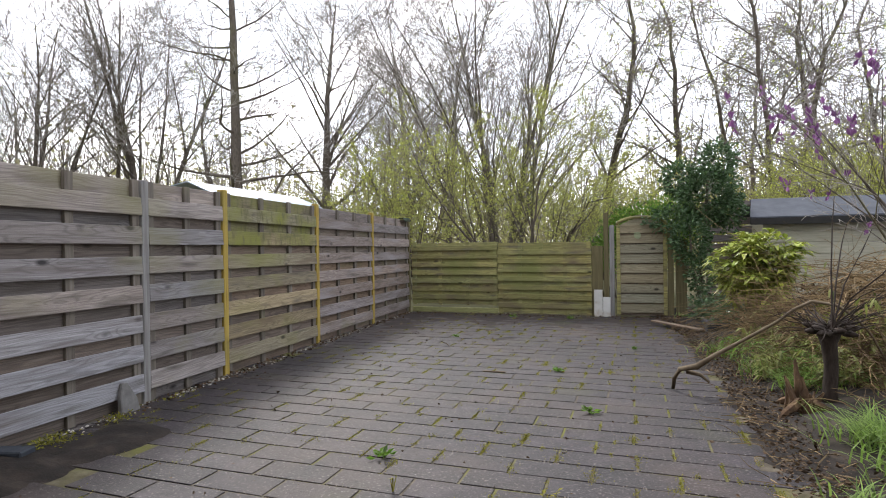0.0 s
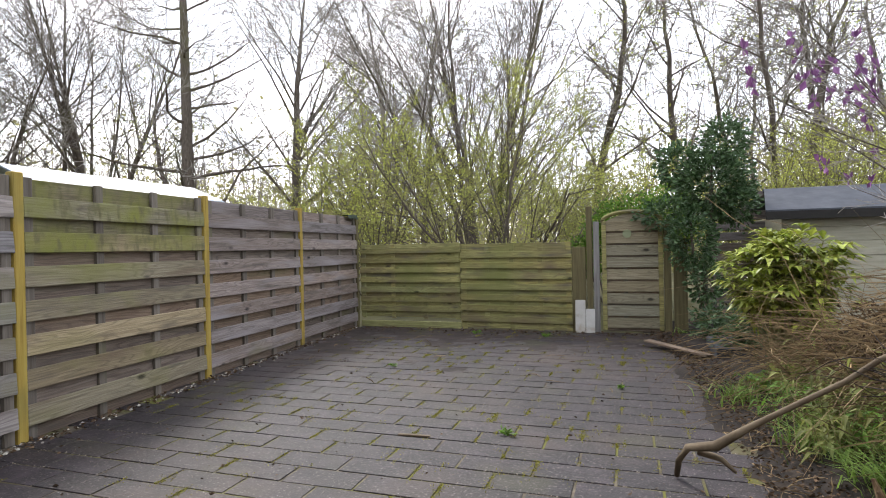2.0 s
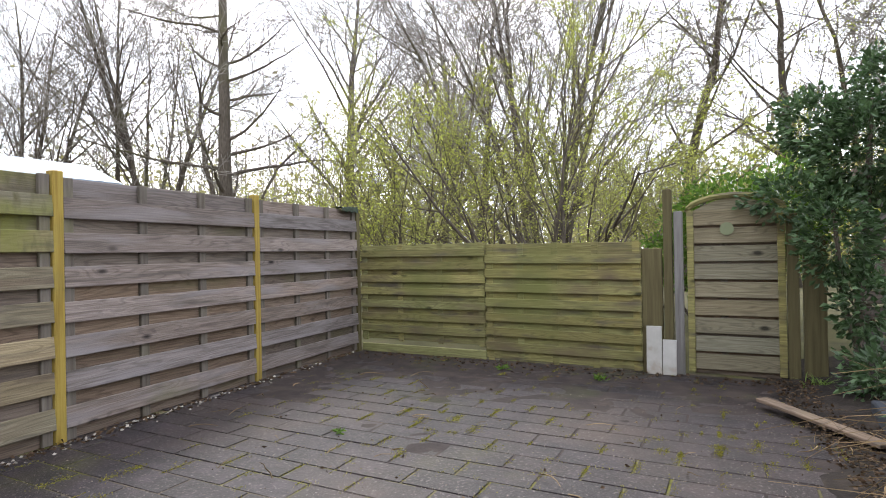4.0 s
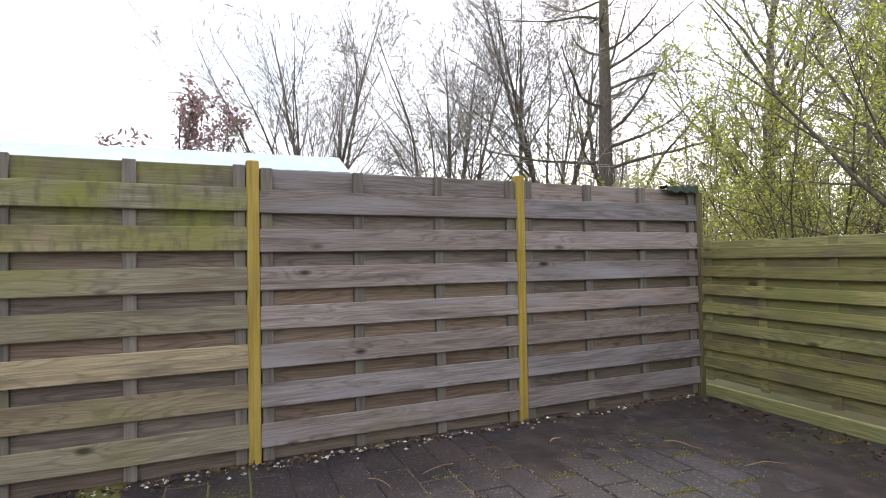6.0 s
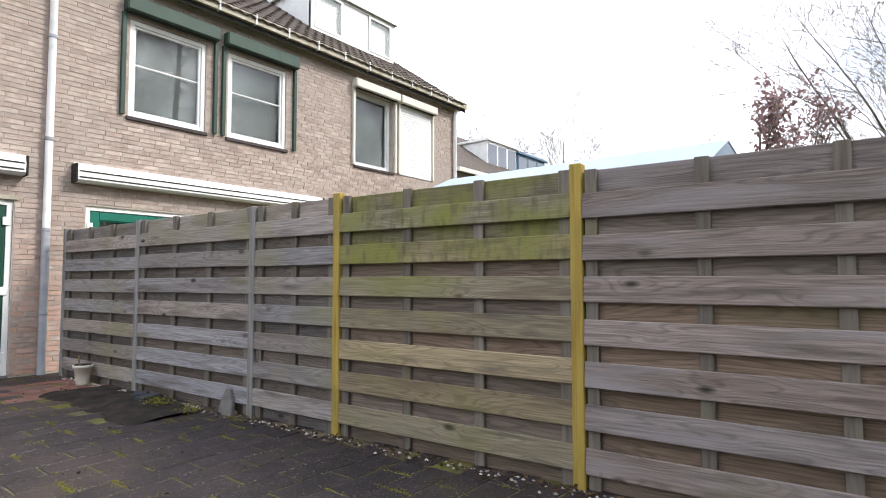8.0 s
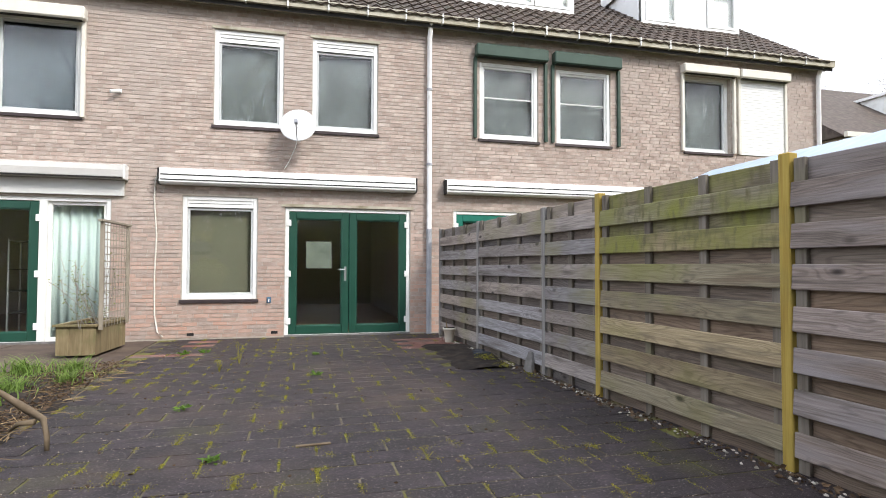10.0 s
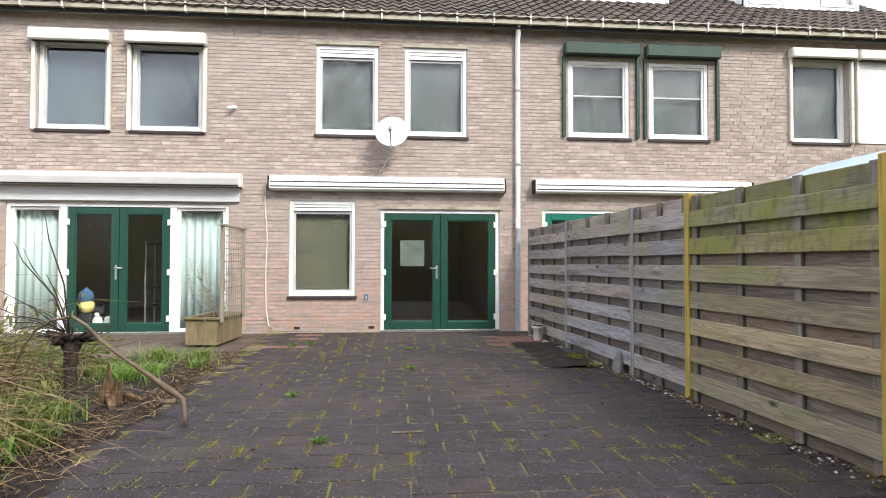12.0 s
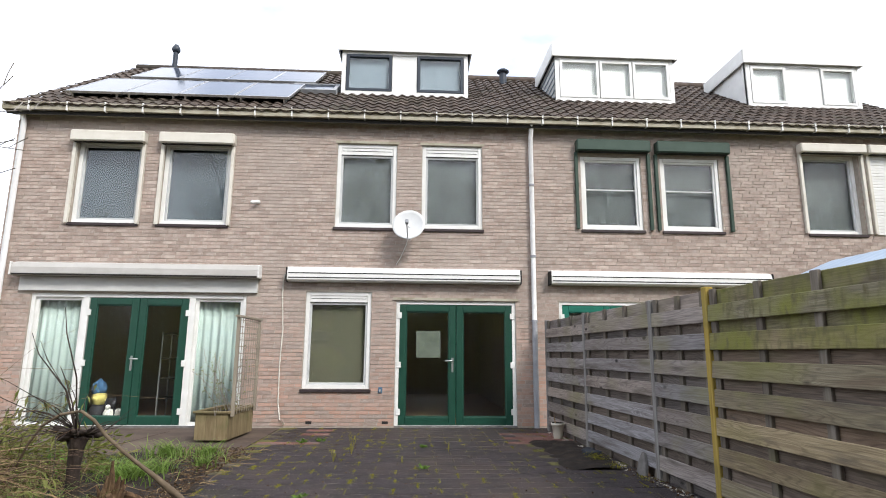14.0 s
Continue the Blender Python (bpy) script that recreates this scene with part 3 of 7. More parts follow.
# ---- row of houses: wall with openings ----
XL, XR, ZE = 5.85, -11.75, 5.3
HOLES = {
    "door": (-2.90, -0.84, 0.0, 2.10), "w1": (-0.41, 0.70, 0.62, 2.24),
    "w2a": (-0.79, 0.27, 3.38, 4.92), "w2b": (-2.33, -1.25, 3.38, 4.92),
    "nd": (1.70, 5.23, 0.0, 2.16), "nw1": (3.66, 4.78, 3.38, 4.86), "nw2": (2.14, 3.30, 3.38, 4.86),
    "rd": (-5.5, -3.67, 0.0, 2.12), "rw1": (-5.27, -4.15, 3.42, 4.80), "rw2": (-6.75, -5.64, 3.42, 4.80),
    "rw3": (-9.46, -8.38, 3.42, 4.95), "rw4": (-10.72, -9.7, 3.42, 4.95),
}
house_wall = tagged(part("wall_house", shell(XR, XL, -0.3, ZE, list(HOLES.values()), 0.0, -0.28), M_mortar), "pink-brown brick rear wall of a terraced house row", "wall", kind="structure")
tagged(part("wall_street", shell(XR, XL, -0.3, ZE, [(-1.98, -1.24, 1.08, 1.88), (3.0, 4.2, 1.0, 2.0)], -7.5, -7.78), M_plaster), "plain far wall of the house row with a small window opening", "wall", kind="structure")
for k, x in enumerate((XL - 0.28, 1.05, -3.42, -7.7, XR)):
    tagged(part("wall_party_%d" % (k + 1), boxes((x, x + 0.28, -7.5, -0.28, -0.3, ZE)), M_mortar if k in (0, 4) else M_plaster), "plain masonry wall between the row houses", "wall", kind="structure")
tagged(part("floor_inside", boxes((XR, XL, -7.5, -0.28, -0.3, 0.02)), M_floorwood), "oak laminate floor inside the house", "floor", kind="structure")
tagged(part("ceiling_inside", boxes((XR, XL, -7.5, -0.28, 2.5, 2.75)), M_plaster), "white plaster ceiling above the ground floor", "ceiling", kind="structure")

# ---- roof ----
PITCH = math.tan(radians(35))
YR, Z0, Y0 = -3.85, 5.42, 0.22
roof_z = lambda y: Z0 + (Y0 - y) * PITCH
bm = bmesh.new()
for ya, yb in ((Y0 - 0.03, YR), (2 * YR - Y0, YR)):
    za, zb = Z0 - 0.06, roof_z(YR) - 0.06
    vs8 = [bm.verts.new(p) for p in ((XR - 0.1, ya, za), (XL + 0.1, ya, za), (XL + 0.1, yb, zb), (XR - 0.1, yb, zb), (XR - 0.1, ya, za - 0.12), (XL + 0.1, ya, za - 0.12), (XL + 0.1, yb, zb - 0.12), (XR - 0.1, yb, zb - 0.12))]
    for f in ((0, 1, 2, 3), (7, 6, 5, 4), (0, 4, 5, 1), (1, 5, 6, 2), (3, 7, 4, 0)):
        bm.faces.new([vs8[i] for i in f])
roof = tagged(part("roof", bm, M_dark), "dark pantile pitched roof over the house row", "roof", kind="structure")
for k, x in enumerate((XL - 0.2, XR + 0.01)):
    bm = bmesh.new()
    tri = lambda xx: [bm.verts.new(p) for p in ((xx, -0.01, ZE), (xx, 2 * YR, ZE), (xx, YR, roof_z(YR) - 0.2))]
    a, b = tri(x), tri(x + 0.19)
    bm.faces.new(a), bm.faces.new(list(reversed(b)))
    for i in range(3):
        bm.faces.new((a[i], a[(i + 1) % 3], b[(i + 1) % 3], b[i]))
    bmesh.ops.recalc_face_normals(bm, faces=bm.faces)
    tagged(part("wall_gable_%d" % (k + 1), bm, M_mortar), "brick gable end under the roof", "wall", kind="structure")
# eaves: soffit, gutter with brackets
tagged(part("soffit", boxes((XR - 0.1, XL + 0.1, 0.004, 0.1, 5.3, 5.36)), M_gutter), "painted board under the eaves", "trim", kind="structure")
gutter = tagged(empty("gutter"), "weathered cream box gutter along the eaves", "gutter")
bm = bmesh.new()
GX0, GX1 = XR - 0.1, XL + 0.15
box(bm, GX0, GX1, 0.1, 0.235, 5.31, 5.33)
box(bm, GX0, GX1, 0.235, 0.25, 5.31, 5.44)
box(bm, GX0, GX1, 0.25, 0.265, 5.425, 5.445)
box(bm, GX0, GX0 + 0.01, 0.1, 0.235, 5.33, 5.44), box(bm, GX1 - 0.01, GX1, 0.1, 0.235, 5.33, 5.44)
part("trough", bm, M_gutter, gutter)
me = None
for k in range(27):
    x = XL - 0.3 - 0.64 * k
    if me is None:
        br = part("bracket", boxes((-0.012, 0.012, 0.25, 0.272, 5.3, 5.45), (-0.012, 0.012, 0.22, 0.28, 5.448, 5.462), (-0.012, 0.012, 0.1, 0.26, 5.296, 5.31)), M_white, gutter)
        me = br.data
        br.location.x = x
    else:
        link("bracket", me, None, gutter, Matrix.Translation((x, 0, 0)))


# ---- windows and doors ----
def window(name, key, label, frame_m, blind_m, vent=0.0, face=-0.02, fw=0.065, transom=None, sash=None, sill=M_darkbrick, blind_gap=0.06, kind="structure"):
    x0, x1, z0, z1 = HOLES[key]
    g = tagged(empty(name, Matrix.Translation(((x0 + x1) / 2, 0, z0))), label, "window", kind=kind)
    o = -(x0 + x1) / 2
    X0, X1, Z0_, Z1 = x0 + o, x1 + o, 0.0, z1 - z0
    part("window_frame", ring(bmesh.new(), X0, X1, Z0_, Z1, fw, face - 0.09, face), frame_m, g)
    top = Z1 - fw
    if vent:
        v = part("vent_grille", boxes((X0 + fw, X1 - fw, face - 0.07, face - 0.012, top - vent, top), bevel=0.006), frame_m, g)
        part("vent_slot", boxes((X0 + fw + 0.02, X1 - fw - 0.02, face - 0.02, face - 0.009, top - vent * 0.45, top - vent * 0.38), (X0 + fw, X1 - fw, face - 0.02, face - 0.008, top - vent, top - vent + 0.012)), M_dark, v)
        top -= vent
    part("sash", ring(bmesh.new(), X0 + fw, X1 - fw, fw, top, 0.035, face - 0.07, face - 0.025), sash or M_slate, g)
    if transom:
        part("glazing_bar", boxes((X0 + fw + 0.035, X1 - fw - 0.035, face - 0.06, face - 0.03, transom, transom + 0.018)), frame_m, g)
    p = part("pane", boxes((X0 + fw + 0.03, X1 - fw - 0.03, face - 0.054, face - 0.046, fw + 0.03, top - 0.03)), M_glass, g)
    p.visible_shadow = False
    part("blind", boxes((X0 + fw, X1 - fw, face - 0.054 - blind_gap - 0.01, face - 0.054 - blind_gap, fw, top)), blind_m, g)
    if sill:
        part("window_sill", boxes((X0 - 0.03, X1 + 0.03, -0.1, 0.035, -0.055, -0.004), bevel=0.005), sill, g)
    return g


window("window_1", "w1", "white-framed ground-floor window with drawn olive blind", M_white, M_blind, vent=0.12)
window("window_2", "w2a", "white-framed upper window reflecting sky and trees", M_white, M_blind_grey, vent=0.14)
window("window_3", "w2b", "white-framed upper window beside a satellite dish", M_white, M_blind_grey, vent=0.14)
window("window_4", "nw1", "cream-framed upper window with sky-toned dark blind under a shutter box", M_white, M_blind_blue, face=-0.05)
window("window_5", "nw2", "cream-framed upper window with sky-toned dark blind under a shutter box", M_white, M_blind_blue, face=-0.05)
window("window_6", "rw1", "white window with glazing bar and green shutter rails", M_white, M_blind_grey, transom=0.75, sash=M_white)
window("window_7", "rw2", "white window with glazing bar and green shutter rails", M_white, M_blind_grey, transom=0.75, sash=M_white)
window("window_8", "rw3", "white upper window reflecting bare trees", M_white, M_blind_grey, face=-0.09)
# lintel strips over our openings
for nm, (a, b, z) in {"w2a": (-0.83, 0.31, 4.93), "w2b": (-2.37, -1.21, 4.93), "door": (-2.95, -0.78, 2.11)}.items():
    tagged(part("trim_lintel", boxes((a, b, -0.03, 0.02, z, z + 0.045)), M_gutter), "narrow weathered lintel strip over an opening", "trim", kind="structure")


def french_doors(name, key, label, leaf_x, frame_m, leaf_m, side_x=None):
    x0, x1, z0, z1 = HOLES[key]
    g = tagged(empty(name, Matrix.Translation((0, 0, 0))), label, "door", kind="structure")
    f = ring(bmesh.new(), x0, x1, 0.0, z1, 0.06, -0.13, -0.02, 0.03)
    for xm in (side_x or ()):
        box(f, xm - 0.05, xm + 0.05, -0.13, -0.02, 0.03, z1 - 0.06)
    part("door_frame", f, frame_m, g)
    a, b = leaf_x
    mid = (a + b) / 2
    for k, (p, q) in enumerate(((a, mid - 0.004), (mid + 0.004, b))):
        z = z1 - 0.065
        lf = part("door_leaf", ring(bmesh.new(), p, q, 0.035, z, 0.115, -0.1, -0.03, 0.135, 0.008), leaf_m, g, "dark green painted door leaf")
        part("glazing_bead", ring(bmesh.new(), p + 0.112, q - 0.112, 0.165, z - 0.112, 0.02, -0.075, -0.045), leaf_m, lf)
        gl = part("pane", boxes((p + 0.12, q - 0.12, -0.068, -0.06, 0.175, z - 0.12)), M_glass, lf)
        gl.visible_shadow = False
        hx = p if k == 0 else q
        for hz in (0.25, 1.02, 1.85):
            part("hinge", boxes((hx - 0.035, hx + 0.035, -0.03, -0.008, hz - 0.05, hz + 0.05), bevel=0.004), M_white, lf)
    part("threshold", boxes((x0, x1, -0.2, 0.03, -0.05, 0.028)), M_stone, g)
    return g, mid


door_1, mid = french_doors("door_1", "door", "closed dark green double glazed doors in a white frame", (-2.84, -0.90), M_white, M_green)


def handle(parent, x, way, z=1.06):
    h = part("handle_plate", boxes((x - 0.018, x + 0.018, -0.03, -0.018, z - 0.16, z + 0.08), bevel=0.004), M_metal, parent)
    vs, fs = tubes([([(x, -0.02, z + 0.03), (x, 0.035, z + 0.03), (x + way * 0.03, 0.042, z + 0.03), (x + way * 0.13, 0.042, z + 0.03)], [0.011] * 4)], 8)
    mesh_part("lever", vs, fs, M_metal, h, smooth=True)


handle(door_1, mid + 0.06, 1)
door_2, mid2 = french_doors("door_2", "nd", "green double doors with curtained side lights in a white frame", (2.66, 4.28), M_white, M_green, (2.6, 4.34))
handle(door_2, mid2 + 0.04, -1)
for a, b in ((1.76, 2.55), (4.39, 5.17)):
    p = part("side_light_pane", boxes((a, b, -0.09, -0.082, 0.03, 2.1)), M_glass, door_2)
    p.visible_shadow = False
    part("side_light_frame", ring(bmesh.new(), a, b, 0.03, 2.1, 0.05, -0.11, -0.06), M_white, door_2)
door_3, mid3 = french_doors("door_3", "rd", "teal green double doors of the next house behind the fence", (-5.44, -3.73), M_white, M_teal)


def curtain(x0, x1, n):
    vs, fs = [], []
    cols = n * 8
    for i in range(cols + 1):
        u = i / cols
        x = x0 + (x1 - x0) * u
        for z, amp in ((0.06, 0.035), (1.1, 0.03), (2.06, 0.018)):
            vs.append((x + 0.01 * math.sin(u * 31 + z), -0.2 + amp * math.sin(u * n * 2 * math.pi) + 0.012 * math.sin(u * 17), z))
    for i in range(cols):
        for k in range(2):
            a = i * 3 + k
            fs.append((a, a + 3, a + 4, a + 1))
    c = mesh_part("curtain", vs, fs, M_curtain, smooth=True)
    s = c.modifiers.new("thick", "SOLIDIFY")
    s.thickness = 0.003
    return tagged(c, "pale green sheer curtain hanging in folds behind glass", "curtain", "curtains of the neighbouring doors")


curtain(1.74, 2.62, 7), curtain(4.34, 5.2, 7)


M_awning = mat("dull_cream_cassette", [(0.4, 0.385, 0.36), (0.48, 0.465, 0.44)], 3, (1, 1, 1), 0.5, 0.05, stain=[((0.33, 0.31, 0.27), 2.5, 0.6, 0.85)])


def awning(x0, x1, z0, z1, depth, slots, label, body_m=M_white):
    g = tagged(empty("awning", Matrix.Translation(((x0 + x1) / 2, 0.0, z0))), label, "awning")
    w, h = (x1 - x0) / 2, z1 - z0
    prof = [(0.002, 0), (depth * 0.8, 0), (depth, 0.03), (depth, h * 0.55), (depth * 0.86, h * 0.86), (0.04, h), (0.002, h)]
    bm = bmesh.new()
    a = [bm.verts.new((-w, y, z)) for y, z in prof]
    b = [bm.verts.new((w, y, z)) for y, z in prof]
    bm.faces.new(list(reversed(a))), bm.faces.new(b)
    for i in range(len(prof)):
        k = (i + 1) % len(prof)
        bm.faces.new((a[i], a[k], b[k], b[i]))
    bmesh.ops.recalc_face_normals(bm, faces=bm.faces)
    part("cassette", bm, body_m, g)
    for zz in slots:
        part("slot", boxes((-w + 0.03, w - 0.03, depth * 0.9, depth + 0.003, h * zz, h * zz + 0.018)), M_dark, g)
    for s in (-1, 1):
        part("end_cap", boxes((s * w - 0.012, s * w + 0.012, 0.004, depth + 0.01, -0.006, h * 0.9), bevel=0.006), M_dark if len(slots) > 1 else M_white, g)
    return g


awning(-2.98, 1.02, 2.40, 2.66, 0.17, (0.2, 0.5), "white closed awning cassette with dark slots above door")
awning(-7.48, -3.5, 2.40, 2.66, 0.17, (0.2, 0.5), "white closed awning cassette with dark slots on next house")
awning(1.48, 5.5, 2.44, 2.68, 0.2, (0.02,), "cream closed awning cassette above the neighbouring doors", M_awning)
tagged(part("trim_fascia", boxes((1.52, 5.42, 0.003, 0.05, 2.2, 2.43)), mat("grey_white_board", [(0.5, 0.5, 0.48), (0.58, 0.58, 0.56)], 3, rough=0.6, bump=0.05)), "grey-white board between doors and awning", "trim", kind="structure")


def shutter_box(x0, x1, z0, z1, box_m, rail_m, zr, label, rail_off=0.0, proud=0.17):
    g = tagged(empty("shutter_box", Matrix.Translation(((x0 + x1) / 2, 0, z0))), label, "roller shutter")
    w, h = (x1 - x0) / 2, z1 - z0
    part("housing", boxes((-w, w, 0.003, proud, 0, h), bevel=0.02), box_m, g)
    part("underside_slot", boxes((-w + 0.05, w - 0.05, 0.05, proud - 0.04, -0.006, 0.004)), M_dark, g)
    for s in (-1, 1):
        xx = s * (w - 0.04 + rail_off)
        part("guide_rail", boxes((xx - 0.028, xx + 0.028, 0.003, 0.06, zr - z0, 0.0), bevel=0.004), rail_m, g)
    return g


shutter_box(3.60, 4.86, 4.80, 5.0, M_cream, M_cream, 3.36, "cream roller shutter box over a window")
shutter_box(2.06, 3.36, 4.80, 5.0, M_cream, M_cream, 3.36, "cream roller shutter box over a window")
shutter_box(-5.42, -4.05, 4.86, 5.08, M_green_dull, M_green_dull, 3.42, "dull green roller shutter box with rails", 0.03)
shutter_box(-6.92, -5.54, 4.86, 5.08, M_green_dull, M_green_dull, 3.42, "dull green roller shutter box with rails", 0.03)
shutter_box(-9.56, -8.28, 4.94, 5.12, M_cream, M_cream, 3.42, "cream roller shutter box over a window")
rs = shutter_box(-10.82, -9.6, 4.94, 5.12, M_cream, M_cream, 3.42, "white closed roller shutter over the end window")
bm = bmesh.new()
for k in range(28):
    box(bm, -0.56, 0.56, 0.004, 0.022, -1.53 + 0.054 * k, -1.48 + 0.054 * k, 0.004)
part("closed_slats", bm, M_white, rs)
part("closed_slat_web", boxes((-0.56, 0.56, 0.0035, 0.012, -1.53, 0.0)), M_white, rs)


# ---- dormers ----
def dormer(x0, x1, z1, label, frame_m, side_m, layout, fascia_m):
    """A flat-roofed dormer whose front stands in the roof slope; layout: rows of (from, to, glazed)."""
    yf = -1.42
    zb = roof_z(yf) - 0.02
    g = tagged(empty("dormer", Matrix.Translation(((x0 + x1) / 2, yf, zb))), label, "dormer")
    w, h = (x1 - x0) / 2, z1 - zb
    yb = -(z1 - zb) / PITCH - 0.05
    for s in (-1, 1):
        bm = bmesh.new()
        xa, xb = sorted((s * w, s * (w - 0.06)))
        ring_ = [(0, 0.0), (0, h), (yb, h)]
        a = [bm.verts.new((xa, y - 0.03, z)) for y, z in ring_]
        b = [bm.verts.new((xb, y - 0.03, z)) for y, z in ring_]
        bm.faces.new(a), bm.faces.new(list(reversed(b)))
        for i in range(3):
            bm.faces.new((a[i], b[i], b[(i + 1) % 3], a[(i + 1) % 3]))
        bmesh.ops.recalc_face_normals(bm, faces=bm.faces)
        cheek = part("cheek", bm, side_m, g)
        if side_m is M_slate:
            for k in range(7):
                zz = 0.12 + k * 0.16
                if zz < h - 0.1:
                    part("cladding_board", boxes((s * w - 0.012, s * w + 0.012, -(h - 0.0) / PITCH * (zz / h) - 0.04, -0.04, zz, zz + 0.015)), M_bluegrey, cheek)
    part("flat_roof", boxes((-w - 0.05, w + 0.05, yb, 0.05, h - 0.02, h + 0.08)), M_felt, g)
    part("fascia", boxes((-w - 0.08, w + 0.08, 0.05, 0.075, h - 0.06, h + 0.27), (-w - 0.08, -w - 0.05, yb, 0.05, h - 0.06, h + 0.27), (w + 0.05, w + 0.08, yb, 0.05, h - 0.06, h + 0.27), bevel=0.004), fascia_m, g)
    part("front_frame", ring(bmesh.new(), -w, w, 0.0, h - 0.02, 0.09, -0.09, 0.0, 0.11), frame_m, g)
    W = 2 * w - 0.18
    for k, (a, b, style) in enumerate(layout):
        xa, xb = w - 0.09 - b * W, w - 0.09 - a * W
        if style == "panel":
            part("infill_panel", boxes((xa, xb, -0.06, -0.02, 0.11, h - 0.11)), frame_m, g)
            continue
        fm = M_navy if style == "dark" else frame_m
        wd = part("dormer_window", ring(bmesh.new(), xa + 0.01, xb - 0.01, 0.11, h - 0.11, 0.06, -0.07, 0.012), fm, g)
        p = part("pane", boxes((xa + 0.06, xb - 0.06, -0.034, -0.026, 0.16, h - 0.16)), M_glass, wd)
        p.visible_shadow = False
        # pale sheet behind the glass whose colour stands for the reflected sky
        part("net_curtain", boxes((xa + 0.03, xb - 0.03, -0.11, -0.1, 0.12, h - 0.12)), M_white if style == "white" else M_sky_tone, wd)
    part("lead_apron", boxes((-w - 0.14, w + 0.14, -0.02, 0.2, -0.12, -0.09), bevel=0.004), M_lead, g).rotation_euler = (radians(-35), 0, 0)
    return g


dormer(-2.22, 0.47, 7.6, "white dormer with two dark-framed windows", M_white, M_slate, ((0.0, 0.39, "dark"), (0.39, 0.60, "panel"), (0.60, 1.0, "dark")), M_white)
dormer(-6.75, -4.12, 7.64, "white dormer with grey boarded cheeks and three panes", M_white, M_slate, ((0.0, 0.36, "white"), (0.36, 0.66, "white"), (0.66, 1.0, "white")), M_white)
dormer(-11.0, -8.4, 7.64, "white dormer with two windows beside a white panel", M_white, M_pipe, ((0.0, 0.34, "white"), (0.34, 0.67, "panel"), (0.67, 1.0, "white")), M_white)
for x, y, zt, r in ((4.93, -3.6, 8.8, 0.06), (-3.3, -3.35, 8.3, 0.09)):
    zb = roof_z(y) - 0.05
    g = tagged(empty("vent_pipe", Matrix.Translation((x, y, zb))), "dark roof vent pipe with a cap", "vent pipe")
    h = zt - zb
    pipe("shaft", [(0, 0, 0), (0, 0, h * 0.75)], r, M_navy, g)
    vs, fs = tubes([([(0, 0, h * 0.72), (0, 0, h * 0.8), (0, 0, h * 0.86), (0, 0, h * 0.96), (0, 0, h)], [r * 1.1, r * 1.7, r * 1.7, r * 1.1, r * 0.9])], 12)
    mesh_part("cap", vs, fs, M_navy, g, smooth=True)

# ---- board fences ----
_boards = {}


def board_mesh(L, h, t, material, worn=0.004):
    key = (round(L, 3), round(h, 3), t, material.name)
    if key not in _boards:
        bm = boxes((-L / 2, L / 2, -t / 2, t / 2, -h / 2, h / 2), bevel=worn)
        me = bpy.data.meshes.new("board")
        bm.to_mesh(me)
        bm.free()
        me.materials.append(material)
        _boards[key] = me
    return _boards[key]


def fence_panel(name, m, L, top, front, back, battens, mats, label, category="fence", group="", sag=0.0, algae=None, back_y=0.014):
    """front, back: rows of (bottom, top) of boards; boards lie along local x, the front is local -y."""
    g = tagged(empty(name, m), label, category, group)
    rng = random.Random(name + str(round(L * 100)) + str(round(m.translation.y * 100)))
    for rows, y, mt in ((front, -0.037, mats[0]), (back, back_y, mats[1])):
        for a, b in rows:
            # the exposed top row keeps the front tone; recessed rows take the shaded one
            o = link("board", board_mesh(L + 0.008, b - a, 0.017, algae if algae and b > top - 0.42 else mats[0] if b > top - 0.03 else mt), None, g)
            o.location = (L / 2, y + rng.uniform(-0.003, 0.003), (a + b) / 2 + rng.uniform(-0.004, 0.004))
            o.rotation_euler = (rng.uniform(-0.09, -0.03) if rows is front else rng.uniform(-0.02, 0.02), rng.uniform(-0.0025, 0.0025) + sag, rng.uniform(-0.001, 0.001))
    zs = [v for r in (front, back) for a, b in r for v in (a, b)]
    for x in battens:
        bm = boxes((x - 0.034, x + 0.034, -0.0265, 0.0035, max(0.0, min(zs) - 0.02), top), bevel=0.003)
        part("batten", bm, mats[2], g)
    return g


FA = math.atan2(0.0655, 1.0)
fence_x = lambda y: -3.45 - 0.0655 * (y - 2.0)


def fence_at(y, back=0.0):
    return Matrix.Translation((fence_x(y) - back, y, 0)) @ Matrix.Rotation(math.pi / 2 + FA, 4, "Z")


TOP = 1.77


def tall_rows(top):
    f = [(top - 0.275 - 0.233 * k, top - 0.133 - 0.233 * k) for k in range(7)]
    b = [(top - 0.14, top)] + [(top - 0.14 - 0.233 * (k + 1) - 0.012, top - 0.233 * (k + 1) + 0.018) for k in range(6)] + [(-0.015, f[-1][0] + 0.03)]
    return f, b


